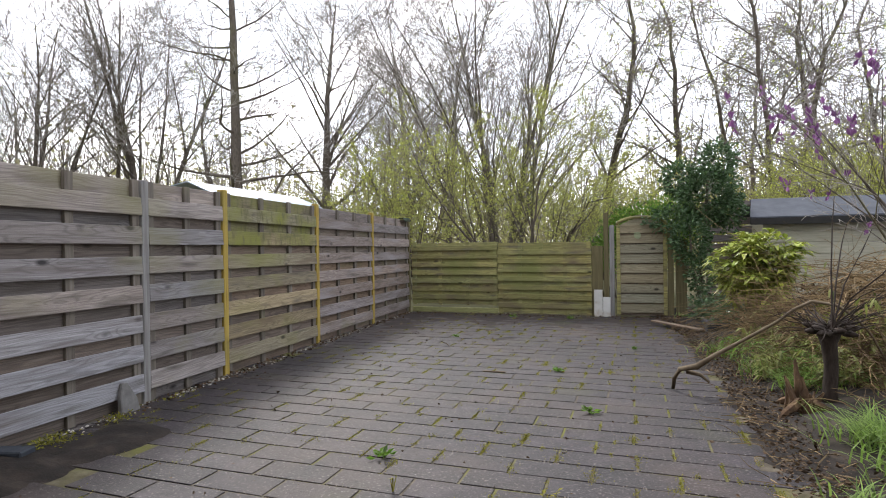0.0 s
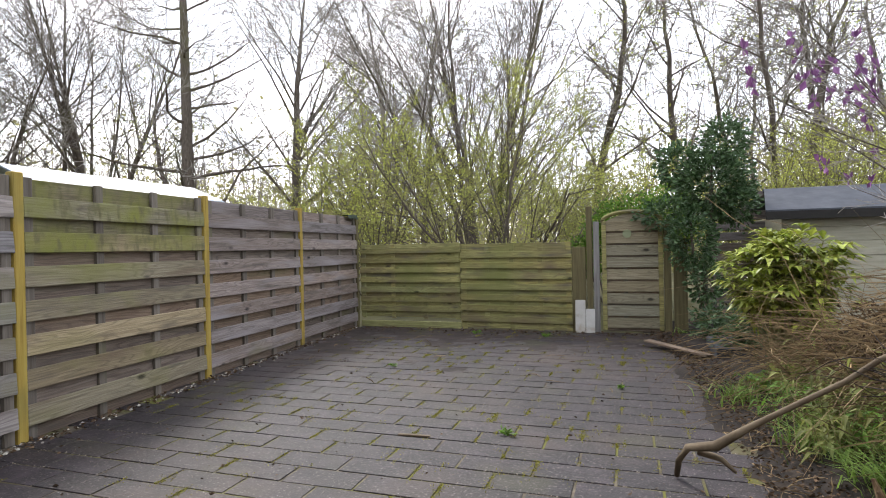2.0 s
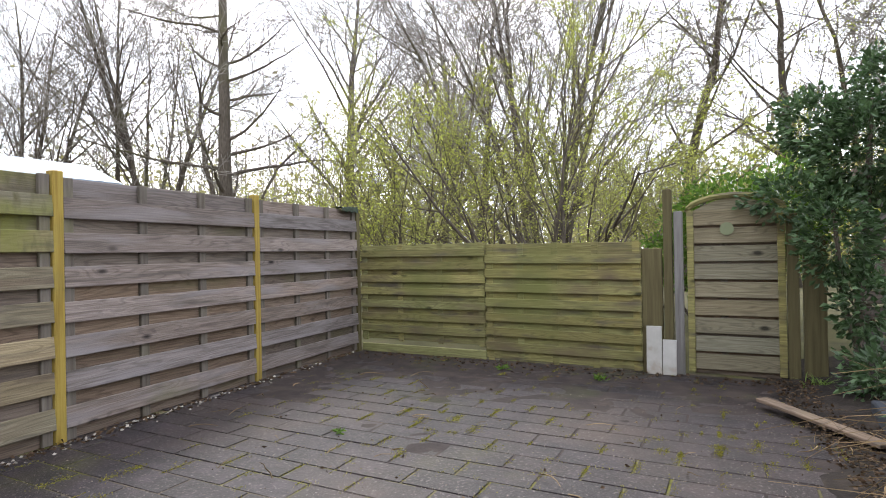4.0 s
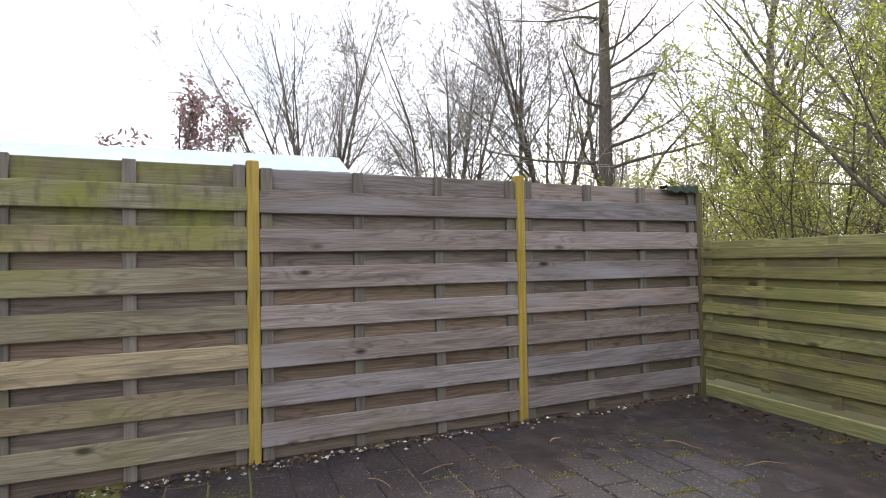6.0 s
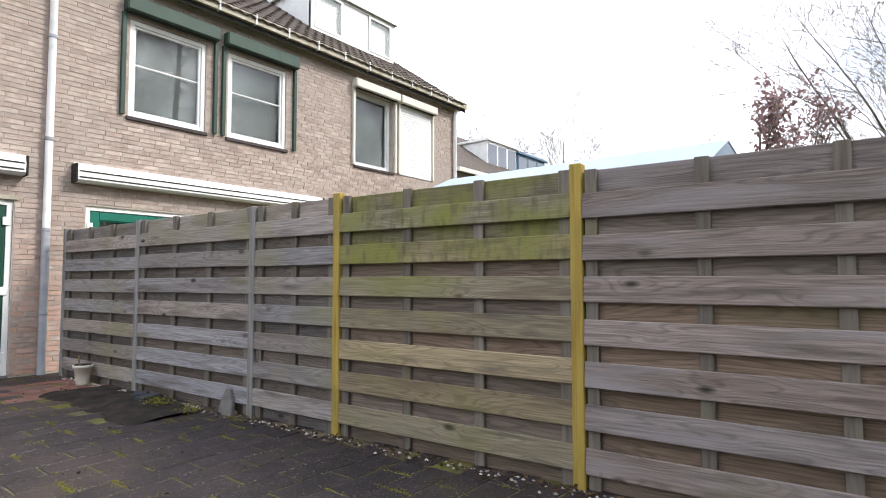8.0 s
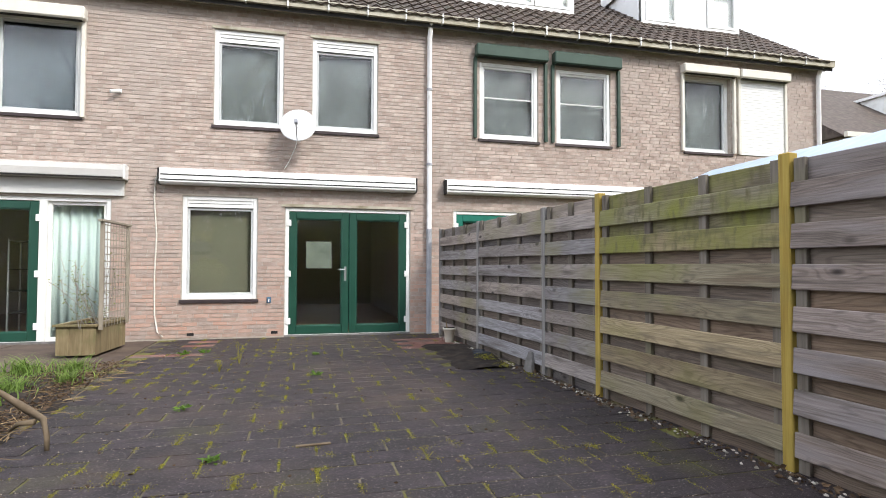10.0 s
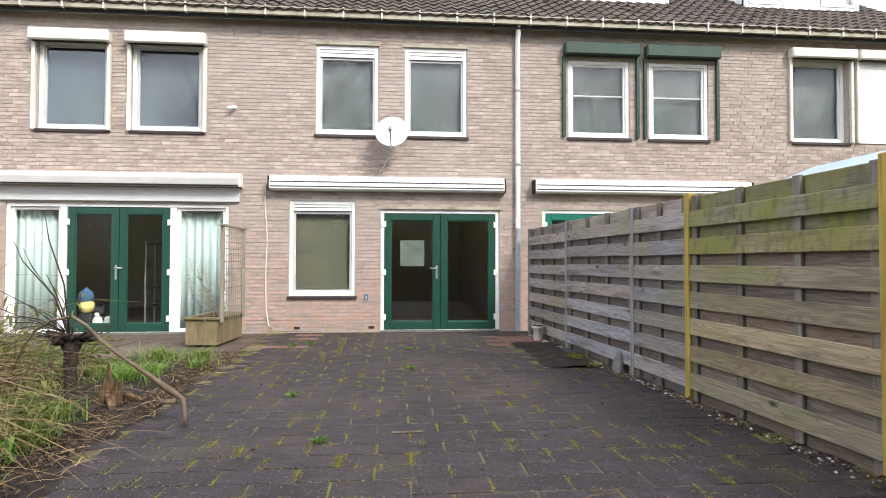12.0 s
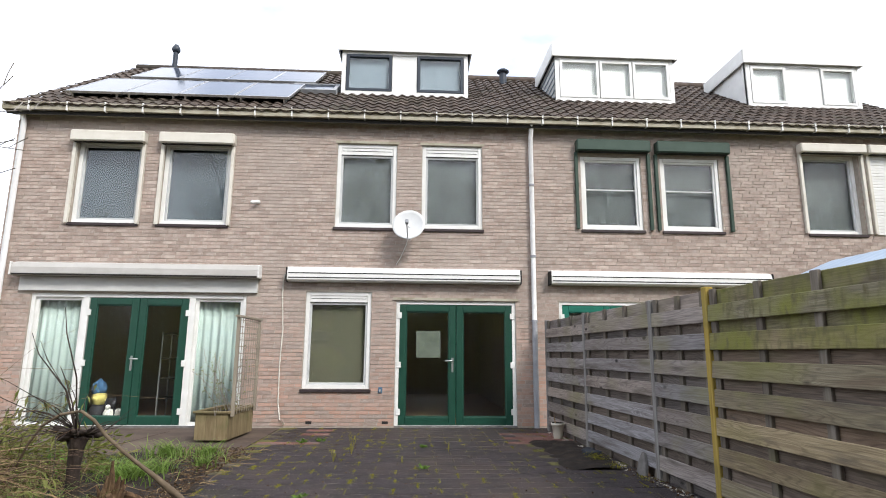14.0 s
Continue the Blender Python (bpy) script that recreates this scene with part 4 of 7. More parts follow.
POSTS = [("F", 0.32, "old"), ("E", 2.04, "old"), ("D", 3.93, "old"), ("A", 4.93, "new"), ("B", 6.80, "new"), ("C", 8.67, "new"), ("K", 10.5, "green")]
PANEL_M = [(M_grey, M_grey_shaded), (M_grey, M_grey_shaded), (M_grey, M_grey_shaded), (M_olive, M_brown_shaded), (M_brown, M_brown_shaded), (M_brown, M_brown_shaded)]
LABELS = ["weathered grey wooden fence panel by the house", "weathered grey wooden fence panel above the bare soil", "narrow weathered grey fence panel between two posts", "algae-stained green and grey wooden fence panel", "brown-grey wooden fence panel with knotty boards", "grey wooden fence panel in the back corner"]
for k in range(6):
    y0, y1 = POSTS[k][1], POSTS[k + 1][1]
    L = (y1 - y0) / math.cos(FA) - 0.075
    m = fence_at(y0 + 0.037, 0.05)
    top = TOP - (0.012 if k in (0, 4, 5) else 0.0)
    f, b = tall_rows(top)
    n = 3 if k == 2 else 4
    bx = [0.04 + (L - 0.08) * i / (n - 1) for i in range(n)]
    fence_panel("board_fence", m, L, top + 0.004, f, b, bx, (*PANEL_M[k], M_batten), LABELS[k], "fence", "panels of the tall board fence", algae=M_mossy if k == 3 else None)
for nm, y, kind_ in POSTS:
    mt = {"old": M_post_old, "new": M_post_new, "green": M_post_green}[kind_]
    h = {"old": 1.775, "new": 1.80, "green": 1.74}[kind_]
    bm = boxes((-0.036, 0.036, 0.0, 0.072, -0.1, h), bevel=0.006)
    tagged(part("fence_post", bm, mt, m=fence_at(y, 0.0)), {"old": "grey weathered square fence post", "new": "yellow-brown new treated timber fence post", "green": "dark green corner fence post"}[kind_], "fence post", "posts of the tall board fence")
    if kind_ == "new":
        for s in (-1, 1):
            tagged(part("fence_clip", boxes((s * 0.052 - 0.016, s * 0.052 + 0.016, 0.018, 0.024, 1.585, 1.615), bevel=0.002), M_metal, m=fence_at(y, 0.0)), "small zinc clip fixing a fence panel to its post", "fence clip")

bm = bmesh.new()
CN = 10
grid = [[bm.verts.new((0.36 * i / CN, (-0.075 if k == 0 else -0.062 if k == 1 else 0.03), (1.728 + 0.012 * math.sin(i * 1.9) if k == 0 else 1.772 + 0.012 * math.sin(i * 2.7 + k) + 0.02 * i / CN))) for i in range(CN + 1)] for k in range(3)]
for k in range(2):
    for i in range(CN):
        bm.faces.new((grid[k][i], grid[k][i + 1], grid[k + 1][i + 1], grid[k + 1][i]))
ex = bmesh.ops.extrude_face_region(bm, geom=bm.faces[:])
bmesh.ops.translate(bm, verts=[v for v in ex["geom"] if isinstance(v, bmesh.types.BMVert)], vec=(0, -0.003, 0.003))
bmesh.ops.recalc_face_normals(bm, faces=bm.faces)
tagged(part("ground_cloth", bm, mat("dark_green_cloth", [(0.025, 0.035, 0.025), (0.05, 0.068, 0.045)], 30, rough=0.8, bump=0.3), m=fence_at(10.1, 0.05)), "dark green cloth draped over the fence corner", "cloth")

YB = 10.47
# low back fence, its front faces the house
f = [(1.31 - 0.15 - 0.152 * k, 1.31 - 0.062 - 0.152 * k) for k in range(7)]
b = [(1.225, 1.31)] + [(a - 0.085, a + 0.02) for a, _ in f]
fence_panel("board_fence", Matrix.Translation((-3.93, YB, 0)), 1.67, 1.315, f, b, (0.05, 0.56, 1.1, 1.62), (M_lowfence, M_lowfence, M_lowfence), "low green-stained wooden fence panel in the back corner", "fence", "panels of the low back fence", back_y=-0.011)
tagged(part("gravel_board", boxes((-3.93, -2.26, YB - 0.03, YB + 0.01, -0.05, 0.10), bevel=0.006), M_lowfence), "weathered gravel board under the low fence", "board")
f = [(1.285 - 0.213 - 0.16 * k, 1.285 - 0.12 - 0.16 * k) for k in range(7)]
b = [(1.145, 1.285)] + [(a - 0.088, a + 0.02) for a, _ in f]
fence_panel("board_fence", Matrix.Translation((-2.245, YB - 0.01, 0)), 1.645, 1.29, f, b, (0.05, 0.4, 0.78, 1.2, 1.6), (M_lowfence, M_lowfence, M_lowfence), "low green-stained wooden fence panel with a sagging edge", "fence", "panels of the low back fence", 0.009, back_y=-0.011)
for x0, x1, h, mt, lb in ((-0.595, -0.405, 1.21, M_post_green, "wide mossy board closing the low fence"), (-0.39, -0.31, 1.78, M_post_green, "tall brown weathered gate post"), (-0.295, -0.215, 1.56, M_post_old, "grey weathered gate post"), (0.63, 0.72, 1.5, M_post_green, "dark gate post half under ivy"), (0.75, 0.92, 1.3, M_post_green, "mossy upright board beside the gate")):
    tagged(part("gate_post", boxes((x0, x1, YB - 0.03, YB + 0.045, -0.1, h), bevel=0.006), mt), lb, "post")
M_gate = mat("grey_brown_gate_boards", [(0.1, 0.088, 0.055), (0.2, 0.182, 0.12), (0.3, 0.278, 0.2)], 2.2, GRAIN, 0.85, 0.35, rnd=0.12, knots=True)
M_sage = mat("sage_green_enamel", [(0.19, 0.215, 0.12), (0.24, 0.265, 0.16)], 5, rough=0.6, bump=0.05)
gate = tagged(empty("garden_gate", Matrix.Translation((0.22, YB, 0))), "grey-brown board gate with an arched top, closed", "gate")
arch = lambda x: 1.545 + 0.145 * math.cos(min(1.0, abs(x) / 0.4) * math.pi / 2)
for k in range(9):
    z = 0.07 + k * 0.168
    h = 0.146
    o = link("board", board_mesh(0.7, h, 0.017, M_gate), None, gate)
    o.location = (0.0, -0.012, z + h / 2)
    o.rotation_euler = (-0.1, 0.003 * ((k * 7) % 3 - 1), 0)
# added strips in the shade-toned brown make the gaps between gate boards dark
for k in range(9):
    o = link("back_board", board_mesh(0.7, 0.07, 0.012, M_brown_shaded), None, gate)
    o.location = (0.0, 0.012, 0.058 + k * 0.168)
bm = bmesh.new()
for i in range(8):
    xa, xb = -0.35 + 0.7 * i / 8, -0.35 + 0.7 * (i + 1) / 8
    vs = [bm.verts.new(p) for p in ((xa, -0.008, 1.54), (xb, -0.008, 1.54), (xb, -0.008, arch(xb) - 0.02), (xa, -0.008, arch(xa) - 0.02))]
    bm.faces.new(vs)
bmesh.ops.remove_doubles(bm, verts=bm.verts, dist=1e-5)
ex = bmesh.ops.extrude_face_region(bm, geom=bm.faces[:])
bmesh.ops.translate(bm, verts=[v for v in ex["geom"] if isinstance(v, bmesh.types.BMVert)], vec=(0, 0.016, 0))
bmesh.ops.recalc_face_normals(bm, faces=bm.faces)
part("arched_board", bm, M_gate, gate)
for s in (-1, 1):
    part("stile", boxes((s * 0.37 - 0.03, s * 0.37 + 0.03, -0.035, 0.02, 0.04, 1.56), bevel=0.005), M_lowfence, gate)
vs, fs = tubes([([(0.4 * math.cos(a), -0.012, 1.545 + 0.145 * math.sin(a)) for a in [math.pi * i / 12 for i in range(13)]], [0.028] * 13)], 6)
mesh_part("arch_rail", vs, fs, M_lowfence, gate)
part("battens", boxes((-0.12, -0.06, -0.002, 0.02, 0.06, 1.55)), M_batten, gate)
vs, fs = tubes([([(-0.06, -0.034, 1.38), (-0.06, -0.03, 1.38)], [0.06, 0.06])], 12)
mesh_part("leaf_ornament", vs, fs, M_sage, gate, "pale green leaf-shaped ornament")
# two white planks leaning on the fence
for x0, x1, h, tilt in ((-0.555, -0.415, 0.46, 5), (-0.41, -0.285, 0.335, 6)):
    tagged(part("white_plank", boxes((x0, x1, -0.01, 0.01, 0, h), bevel=0.004), M_white_plank, m=Matrix.Translation((0, YB - 0.06 - 0.03, 0.0)) @ Matrix.Rotation(radians(-tilt), 4, "X")), "short white painted plank leaning on the gate post", "plank", "white planks by the gate")

# ---- trees ----
def grow(rng, start, way, length, r0, level, spec, out, rmin=0.006):
    """Adds a branch and its children to out[level] as (points, radii)."""
    n = max(3 if level < 3 else 2, int(length / spec["step"][level]))
    pts, radii, p, d = [], [], Vector(start), Vector(way).normalized()
    for k in range(n + 1):
        u = k / n
        pts.append(p.copy())
        radii.append(max(rmin, r0 * (1 - spec["taper"][level] * u)))
        d = (d + Vector((rng.gauss(0, 1), rng.gauss(0, 1), rng.gauss(0, 0.6))) * spec["wob"][level] + Vector((0, 0, spec["up"][level]))).normalized()
        p = p + d * (length / n)
    out[min(level, len(out) - 1)].append((pts, radii))
    if level + 1 >= len(spec["kids"]) + 1:
        return
    kids = spec["kids"][level]
    cnt = rng.randint(*kids)
    for c in range(cnt):
        u = spec["from"][level] + (0.98 - spec["from"][level]) * (c + rng.random()) / cnt
        i = min(n - 1, int(u * n))
        q = pts[i].lerp(pts[i + 1], u * n - i)
        t = (pts[i + 1] - pts[i]).normalized()
        side = Vector((rng.gauss(0, 1), rng.gauss(0, 1), rng.gauss(0, 0.5)))
        side = (side - t * side.dot(t)).normalized()
        ang = radians(rng.uniform(*spec["ang"][level]))
        dd = t * math.cos(ang) + side * math.sin(ang)
        ll = length * rng.uniform(*spec["ratio"][level]) * (1.15 - 0.55 * u)
        grow(rng, q, dd, ll, max(rmin, radii[i] * spec["thin"][level]), level + 1, spec, out, rmin)


def tree(name, seed, stems, spec, label, leaf=None, twig_m=None, category="tree", rmin=0.006):
    """stems: rows of (x, y, lean x, lean y, length, radius). leaf: (material, count, size)."""
    rng = random.Random(seed)
    out = [[], [], []]
    for x, y, lx, ly, ln, r in stems:
        grow(rng, (x, y, -0.1), (lx, ly, 1), ln, r, 0, spec, out, rmin)
    g = tagged(empty(name), label, category)
    vs, fs = tubes(out[0], 8)
    mesh_part("trunk", vs, fs, M_bark, g, smooth=True)
    vs, fs = tubes(out[1], 5)
    mesh_part("branching", vs, fs, M_bark, g)
    vs, fs = tubes(out[2], 3)
    mesh_part("crown", vs, fs, twig_m or M_twig, g)
    if leaf:
        m_, cnt, size = leaf
        lv, lf = [], []
        tw = out[2]
        for _ in range(cnt):
            pts, _r = rng.choice(tw)
            k = rng.randrange(len(pts) - 1)
            c = pts[k].lerp(pts[k + 1], rng.random()) + Vector((rng.gauss(0, 1), rng.gauss(0, 1), rng.gauss(0, 1))) * size * 0.6
            add_leaf(lv, lf, rng, c, size * rng.uniform(0.6, 1.3))
        mesh_part("leaves", lv, lf, m_, g)
    return g


def add_leaf(lv, lf, rng, c, s, way=None, wide=0.5):
    a = Vector(way).normalized() if way is not None else Vector((rng.gauss(0, 1), rng.gauss(0, 1), rng.gauss(0, 0.7))).normalized()
    b = a.cross(Vector((rng.gauss(0, 1), rng.gauss(0, 1), rng.gauss(0, 1)))).normalized() * s * wide * 0.5
    up = a.cross(b).normalized() * s * 0.12
    k = len(lv)
    lv.extend((c, c + a * s * 0.5 + b + up, c + a * s, c + a * s * 0.5 - b + up))
    lf.extend(((k, k + 1, k + 2), (k, k + 2, k + 3)))


TALL = dict(step=[0.9, 0.3, 0.25, 0.3, 0.3], taper=[0.88, 0.8, 0.8, 0.6, 0.5], wob=[0.02, 0.17, 0.2, 0.16, 0.16], up=[0.004, 0.06, 0.04, 0.03, 0.02], kids=[(38, 42), (7, 9), (4, 5), (1, 2)], **{"from": [0.14, 0.2, 0.15, 0.2]}, ang=[(66, 96), (35, 65), (30, 60), (30, 60)], ratio=[(0.13, 0.24), (0.34, 0.58), (0.4, 0.65), (0.6, 0.9)], thin=[0.3, 0.5, 0.55, 0.8])
LEADER = dict(step=[0.8, 0.5, 0.4, 0.35, 0.3], taper=[0.92, 0.85, 0.8, 0.6, 0.5], wob=[0.03, 0.07, 0.1, 0.13, 0.14], up=[0.0, 0.014, 0.025, 0.03, 0.02], kids=[(27, 30), (8, 9), (4, 5), (1, 2)], **{"from": [0.2, 0.15, 0.12, 0.15]}, ang=[(24, 54), (20, 42), (22, 45), (22, 45)], ratio=[(0.3, 0.48), (0.36, 0.56), (0.45, 0.7), (0.6, 0.9)], thin=[0.4, 0.48, 0.6, 0.8])
VASE = dict(step=[0.7, 0.5, 0.4, 0.35, 0.3], taper=[0.88, 0.85, 0.8, 0.6, 0.5], wob=[0.05, 0.07, 0.1, 0.13, 0.14], up=[0.0, 0.012, 0.02, 0.02, 0.02], kids=[(12, 14), (6, 7), (4, 5), (1, 2)], **{"from": [0.14, 0.15, 0.12, 0.15]}, ang=[(18, 44), (20, 44), (22, 48), (22, 48)], ratio=[(0.28, 0.46), (0.38, 0.6), (0.5, 0.75), (0.6, 0.9)], thin=[0.48, 0.5, 0.6, 0.8])
SLIM = dict(step=[0.8, 0.5, 0.35, 0.3, 0.3], taper=[0.9, 0.85, 0.8, 0.6, 0.5], wob=[0.12, 0.16, 0.16, 0.14, 0.14], up=[0.01, 0.04, 0.03, 0.02, 0.02], kids=[(17, 20), (6, 8), (4, 5), (1, 2)], **{"from": [0.22, 0.15, 0.15, 0.15]}, ang=[(30, 65), (28, 55), (25, 50), (25, 50)], ratio=[(0.2, 0.36), (0.36, 0.58), (0.45, 0.7), (0.6, 0.9)], thin=[0.42, 0.5, 0.6, 0.8])
SHRUB = dict(step=[0.5, 0.35, 0.25, 0.2], taper=[0.8, 0.8, 0.8, 0.6], wob=[0.07, 0.1, 0.13, 0.14], up=[0.015, 0.03, 0.03, 0.02], kids=[(6, 8), (5, 6), (3, 5)], **{"from": [0.2, 0.15, 0.1]}, ang=[(18, 42), (22, 48), (22, 48)], ratio=[(0.4, 0.65), (0.35, 0.55), (0.35, 0.55)], thin=[0.55, 0.55, 0.6])
THICKET = dict(SHRUB, kids=[(8, 10), (5, 7), (4, 5)], ang=[(18, 50), (22, 52), (25, 55)], wob=[0.1, 0.13, 0.15, 0.14], up=[0.01, 0.02, 0.02, 0.02])

put = lambda x, y, turn=0.0, s=1.0, sz=None: Matrix.Translation((x, y, -0.06)) @ Matrix.Rotation(radians(turn), 4, "Z") @ Matrix.Diagonal((s, s, sz or s, 1))


def place(ob, m):
    ob.matrix_basis = m
    return ob


fan = lambda n, spread, length, r, turn=0.3: [(0.22 * math.cos(turn + 2.4 * k), 0.22 * math.sin(turn + 2.4 * k), spread * (0.25 + 0.75 * k / n) * math.cos(turn + 2.4 * k), spread * (0.25 + 0.75 * k / n) * math.sin(turn + 2.4 * k), length * (1 - 0.14 * ((k * 3) % 4) / 3), r * (1 - 0.4 * ((k * 3) % 5) / 4)) for k in range(n)]
big = place(tree("tall_tree", 11, [(0, 0, 0.0, 0.0, 16.5, 0.23)], TALL, "tall bare tree with a straight dark trunk and level branches", rmin=0.007), put(-12.4, 16.05, 20))
leader = place(tree("bare_tree", 21, [(0, 0, 0.0, 0.0, 13.4, 0.25)], LEADER, "bare tree with a straight trunk and upswept fanning branches", rmin=0.0075), put(-13.0, 22.4))
vase = place(tree("bare_tree", 33, fan(6, 0.17, 12.5, 0.14), dict(VASE, **{"from": [0.3, 0.15, 0.12, 0.15]}), "bare multi-stemmed tree with a narrow vase-shaped crown", rmin=0.0062), put(-18.7, 17.83, 40))
round_ = place(tree("bare_tree", 37, fan(7, 0.5, 8.4, 0.1, 1.0), dict(VASE, ratio=[(0.34, 0.54), (0.4, 0.6), (0.5, 0.75), (0.6, 0.9)]), "bare tree forking low into a rounded twiggy crown", rmin=0.0048), put(-21.1, 14.8, 0, 1.25))
slim_a = place(tree("slim_tree", 41, [(0, 0, -0.06, 0.02, 11.5, 0.16)], SLIM, "slim leaning tree with sparse young leaves", (L_spring, 1500, 0.08), rmin=0.008), put(2.0, 24.5, 0, 1.1))
slim_b = place(tree("slim_tree", 47, [(0, 0, 0.0, 0.02, 12.5, 0.13), (0.4, 0.1, 0.2, 0.05, 11.5, 0.12)], SLIM, "pair of slim dark stems with sparse young leaves", (L_spring, 900, 0.09), rmin=0.009), put(4.4, 28.5, 30, 1.15))
for src, m in (
    (round_, put(-25.2, 10.2, 130, 1.2, 1.18)), (round_, put(-4.0, 18.3, 60, 1.05, 1.0)), (leader, put(-12.5, 31.4, 140, 1.1, 1.1)), (vase, put(-9.6, 24.0, 200, 0.8, 0.7)),
    (slim_a, put(-1.0, 22.5, 90, 1.05)), (slim_a, put(-6.2, 19.6, 200, 0.8)), (slim_b, put(5.4, 22.0, 200, 0.95)), (slim_a, put(7.0, 24.0, 300, 1.0)), (slim_b, put(9.6, 23.5, 80, 1.0)), (slim_b, put(8.8, 20.5, 30, 0.8)),
    (slim_a, put(-14.4, 17.6, 300, 0.7)), (round_, put(-34, -15, 30, 1.1)), (round_, put(-42, -12.5, 120, 1.2)), (slim_b, put(-44, 12, 75, 0.5)),
):
    copy_thing(src, m)

# yellow-green shrubs behind the low fence
near_bush = place(tree("shrub", 61, fan(12, 0.95, 4.3, 0.042, 0.2), THICKET, "large twiggy shrub in young yellow-green leaf behind the low fence", (L_spring, 27000, 0.036), M_twig_green, "shrub", 0.004), put(-2.3, 13.05, 0, 1.0))
# cut back along the fence
for ob in near_bush.children:
    bm = bmesh.new()
    bm.from_mesh(ob.data)
    bmesh.ops.delete(bm, geom=[v for v in bm.verts if v.co.y < -2.3], context="VERTS")
    bm.to_mesh(ob.data)
    bm.free()
bush = place(tree("shrub", 63, fan(10, 0.8, 4.4, 0.032, 0.9), SHRUB, "twiggy shrub in sparse yellow-green young leaf", (L_spring, 9000, 0.056), M_twig_green, "shrub", 0.007), put(-5.0, 13.5, 70, 0.85, 0.88))
for m in (put(-7.3, 14.6, 10, 0.85, 0.7), put(-0.2, 14.8, 150, 0.7, 0.6), put(-8.4, 18.2, 220, 0.85, 0.66), put(2.2, 15.2, 300, 0.8, 0.7), put(4.6, 14.2, 40, 0.9, 0.86), put(7.4, 13.8, 260, 0.9, 0.9), put(3.2, 13.6, 200, 0.7, 0.72), put(6.0, 15.2, 310, 1.0, 1.0), put(-16.5, 19.2, 40, 0.8, 0.5), put(-24, 21.0, 60, 1.0, 0.6), put(-1.2, 17.4, 20, 0.8, 0.8)):
    copy_thing(bush, m)
red = place(tree("copper_tree", 71, [(0, 0, 0, 0, 4.0, 0.1), (0.2, 0, 0.3, 0.1, 4.0, 0.08)], SHRUB, "distant tree in red-brown young leaf", (L_red, 2400, 0.13)), put(-23.5, 5.0, 0, 1.45, 1.7))

# belt of far woods
rng = random.Random(5)
paths = []
for k in range(600):
    a = rng.uniform(-60, 50)
    d = rng.uniform(34, 60)
    x, y, h = d * math.sin(radians(a)) - 2, d * math.cos(radians(a)) + 4, rng.uniform(5, 11)
    p = [Vector((x, y, -0.2)), Vector((x + rng.gauss(0, 0.2), y, h * 0.5)), Vector((x + rng.gauss(0, 0.5), y, h))]
    paths.append((p, (0.08, 0.05, 0.015)))
    for c in range(14):
        q = p[0].lerp(p[2], rng.uniform(0.15, 0.95))
        e = q + Vector((rng.gauss(0, 1), rng.gauss(0, 1), rng.uniform(0.6, 2.2))) * 0.9
        paths.append(((q, q.lerp(e, 0.5) + Vector((0, 0, 0.1)), e), (0.03, 0.022, 0.012)))
vs, fs = tubes(paths, 3)
tagged(mesh_part("far_woods", vs, fs, M_twig), "far belt of bare brown-grey woodland", "woods", kind="stuff")
lv, lf = [], []
for k in range(80000):
    a, d = rng.uniform(-66, 50), rng.uniform(22, 50)
    add_leaf(lv, lf, rng, Vector((d * math.sin(radians(a)) - 2, d * math.cos(radians(a)) + 4, abs(rng.gauss(0, 2.9)))), rng.uniform(0.14, 0.34))
tagged(mesh_part("far_undergrowth", lv, lf, leafmat("grey_green_undergrowth", (0.24, 0.225, 0.09), (0.36, 0.34, 0.15))), "hazy yellow-green undergrowth between far trees", "undergrowth", kind="stuff")


# ---- planting beside the gate ----
def leaf_mass(name, seed, blobs, count, size, material, label, category="shrub", stems=(), wide=0.5, stem_m=None, shell_=0.55):
    rng = random.Random(seed)
    lv, lf = [], []
    tot = sum(b[3] * b[4] * b[5] for b in blobs)
    for x, y, z, rx, ry, rz in blobs:
        for _ in range(int(count * rx * ry * rz / tot)):
            v = Vector((rng.gauss(0, 1), rng.gauss(0, 1), rng.gauss(0, 1))).normalized()
            r = rng.uniform(shell_, 1.0) * (0.85 + 0.35 * noise.noise(v * 2.3 + Vector((x, y, z))))
            c = Vector((x + v.x * rx * r, y + v.y * ry * r, z + v.z * rz * r))
            if c.z > 0.03:
                add_leaf(lv, lf, rng, c, size * rng.uniform(0.6, 1.25), (v.x + rng.gauss(0, 0.5), v.y + rng.gauss(0, 0.5), v.z * 0.6 + rng.gauss(0, 0.4)), wide)
    g = tagged(empty(name, Matrix.Identity(4)), label, category)
    mesh_part("leaves", lv, lf, material, g)
    if stems:
        vs, fs = tubes([(p, r) for p, r in stems], 6)
        mesh_part("stem", vs, fs, stem_m or M_bark, g)
    return g


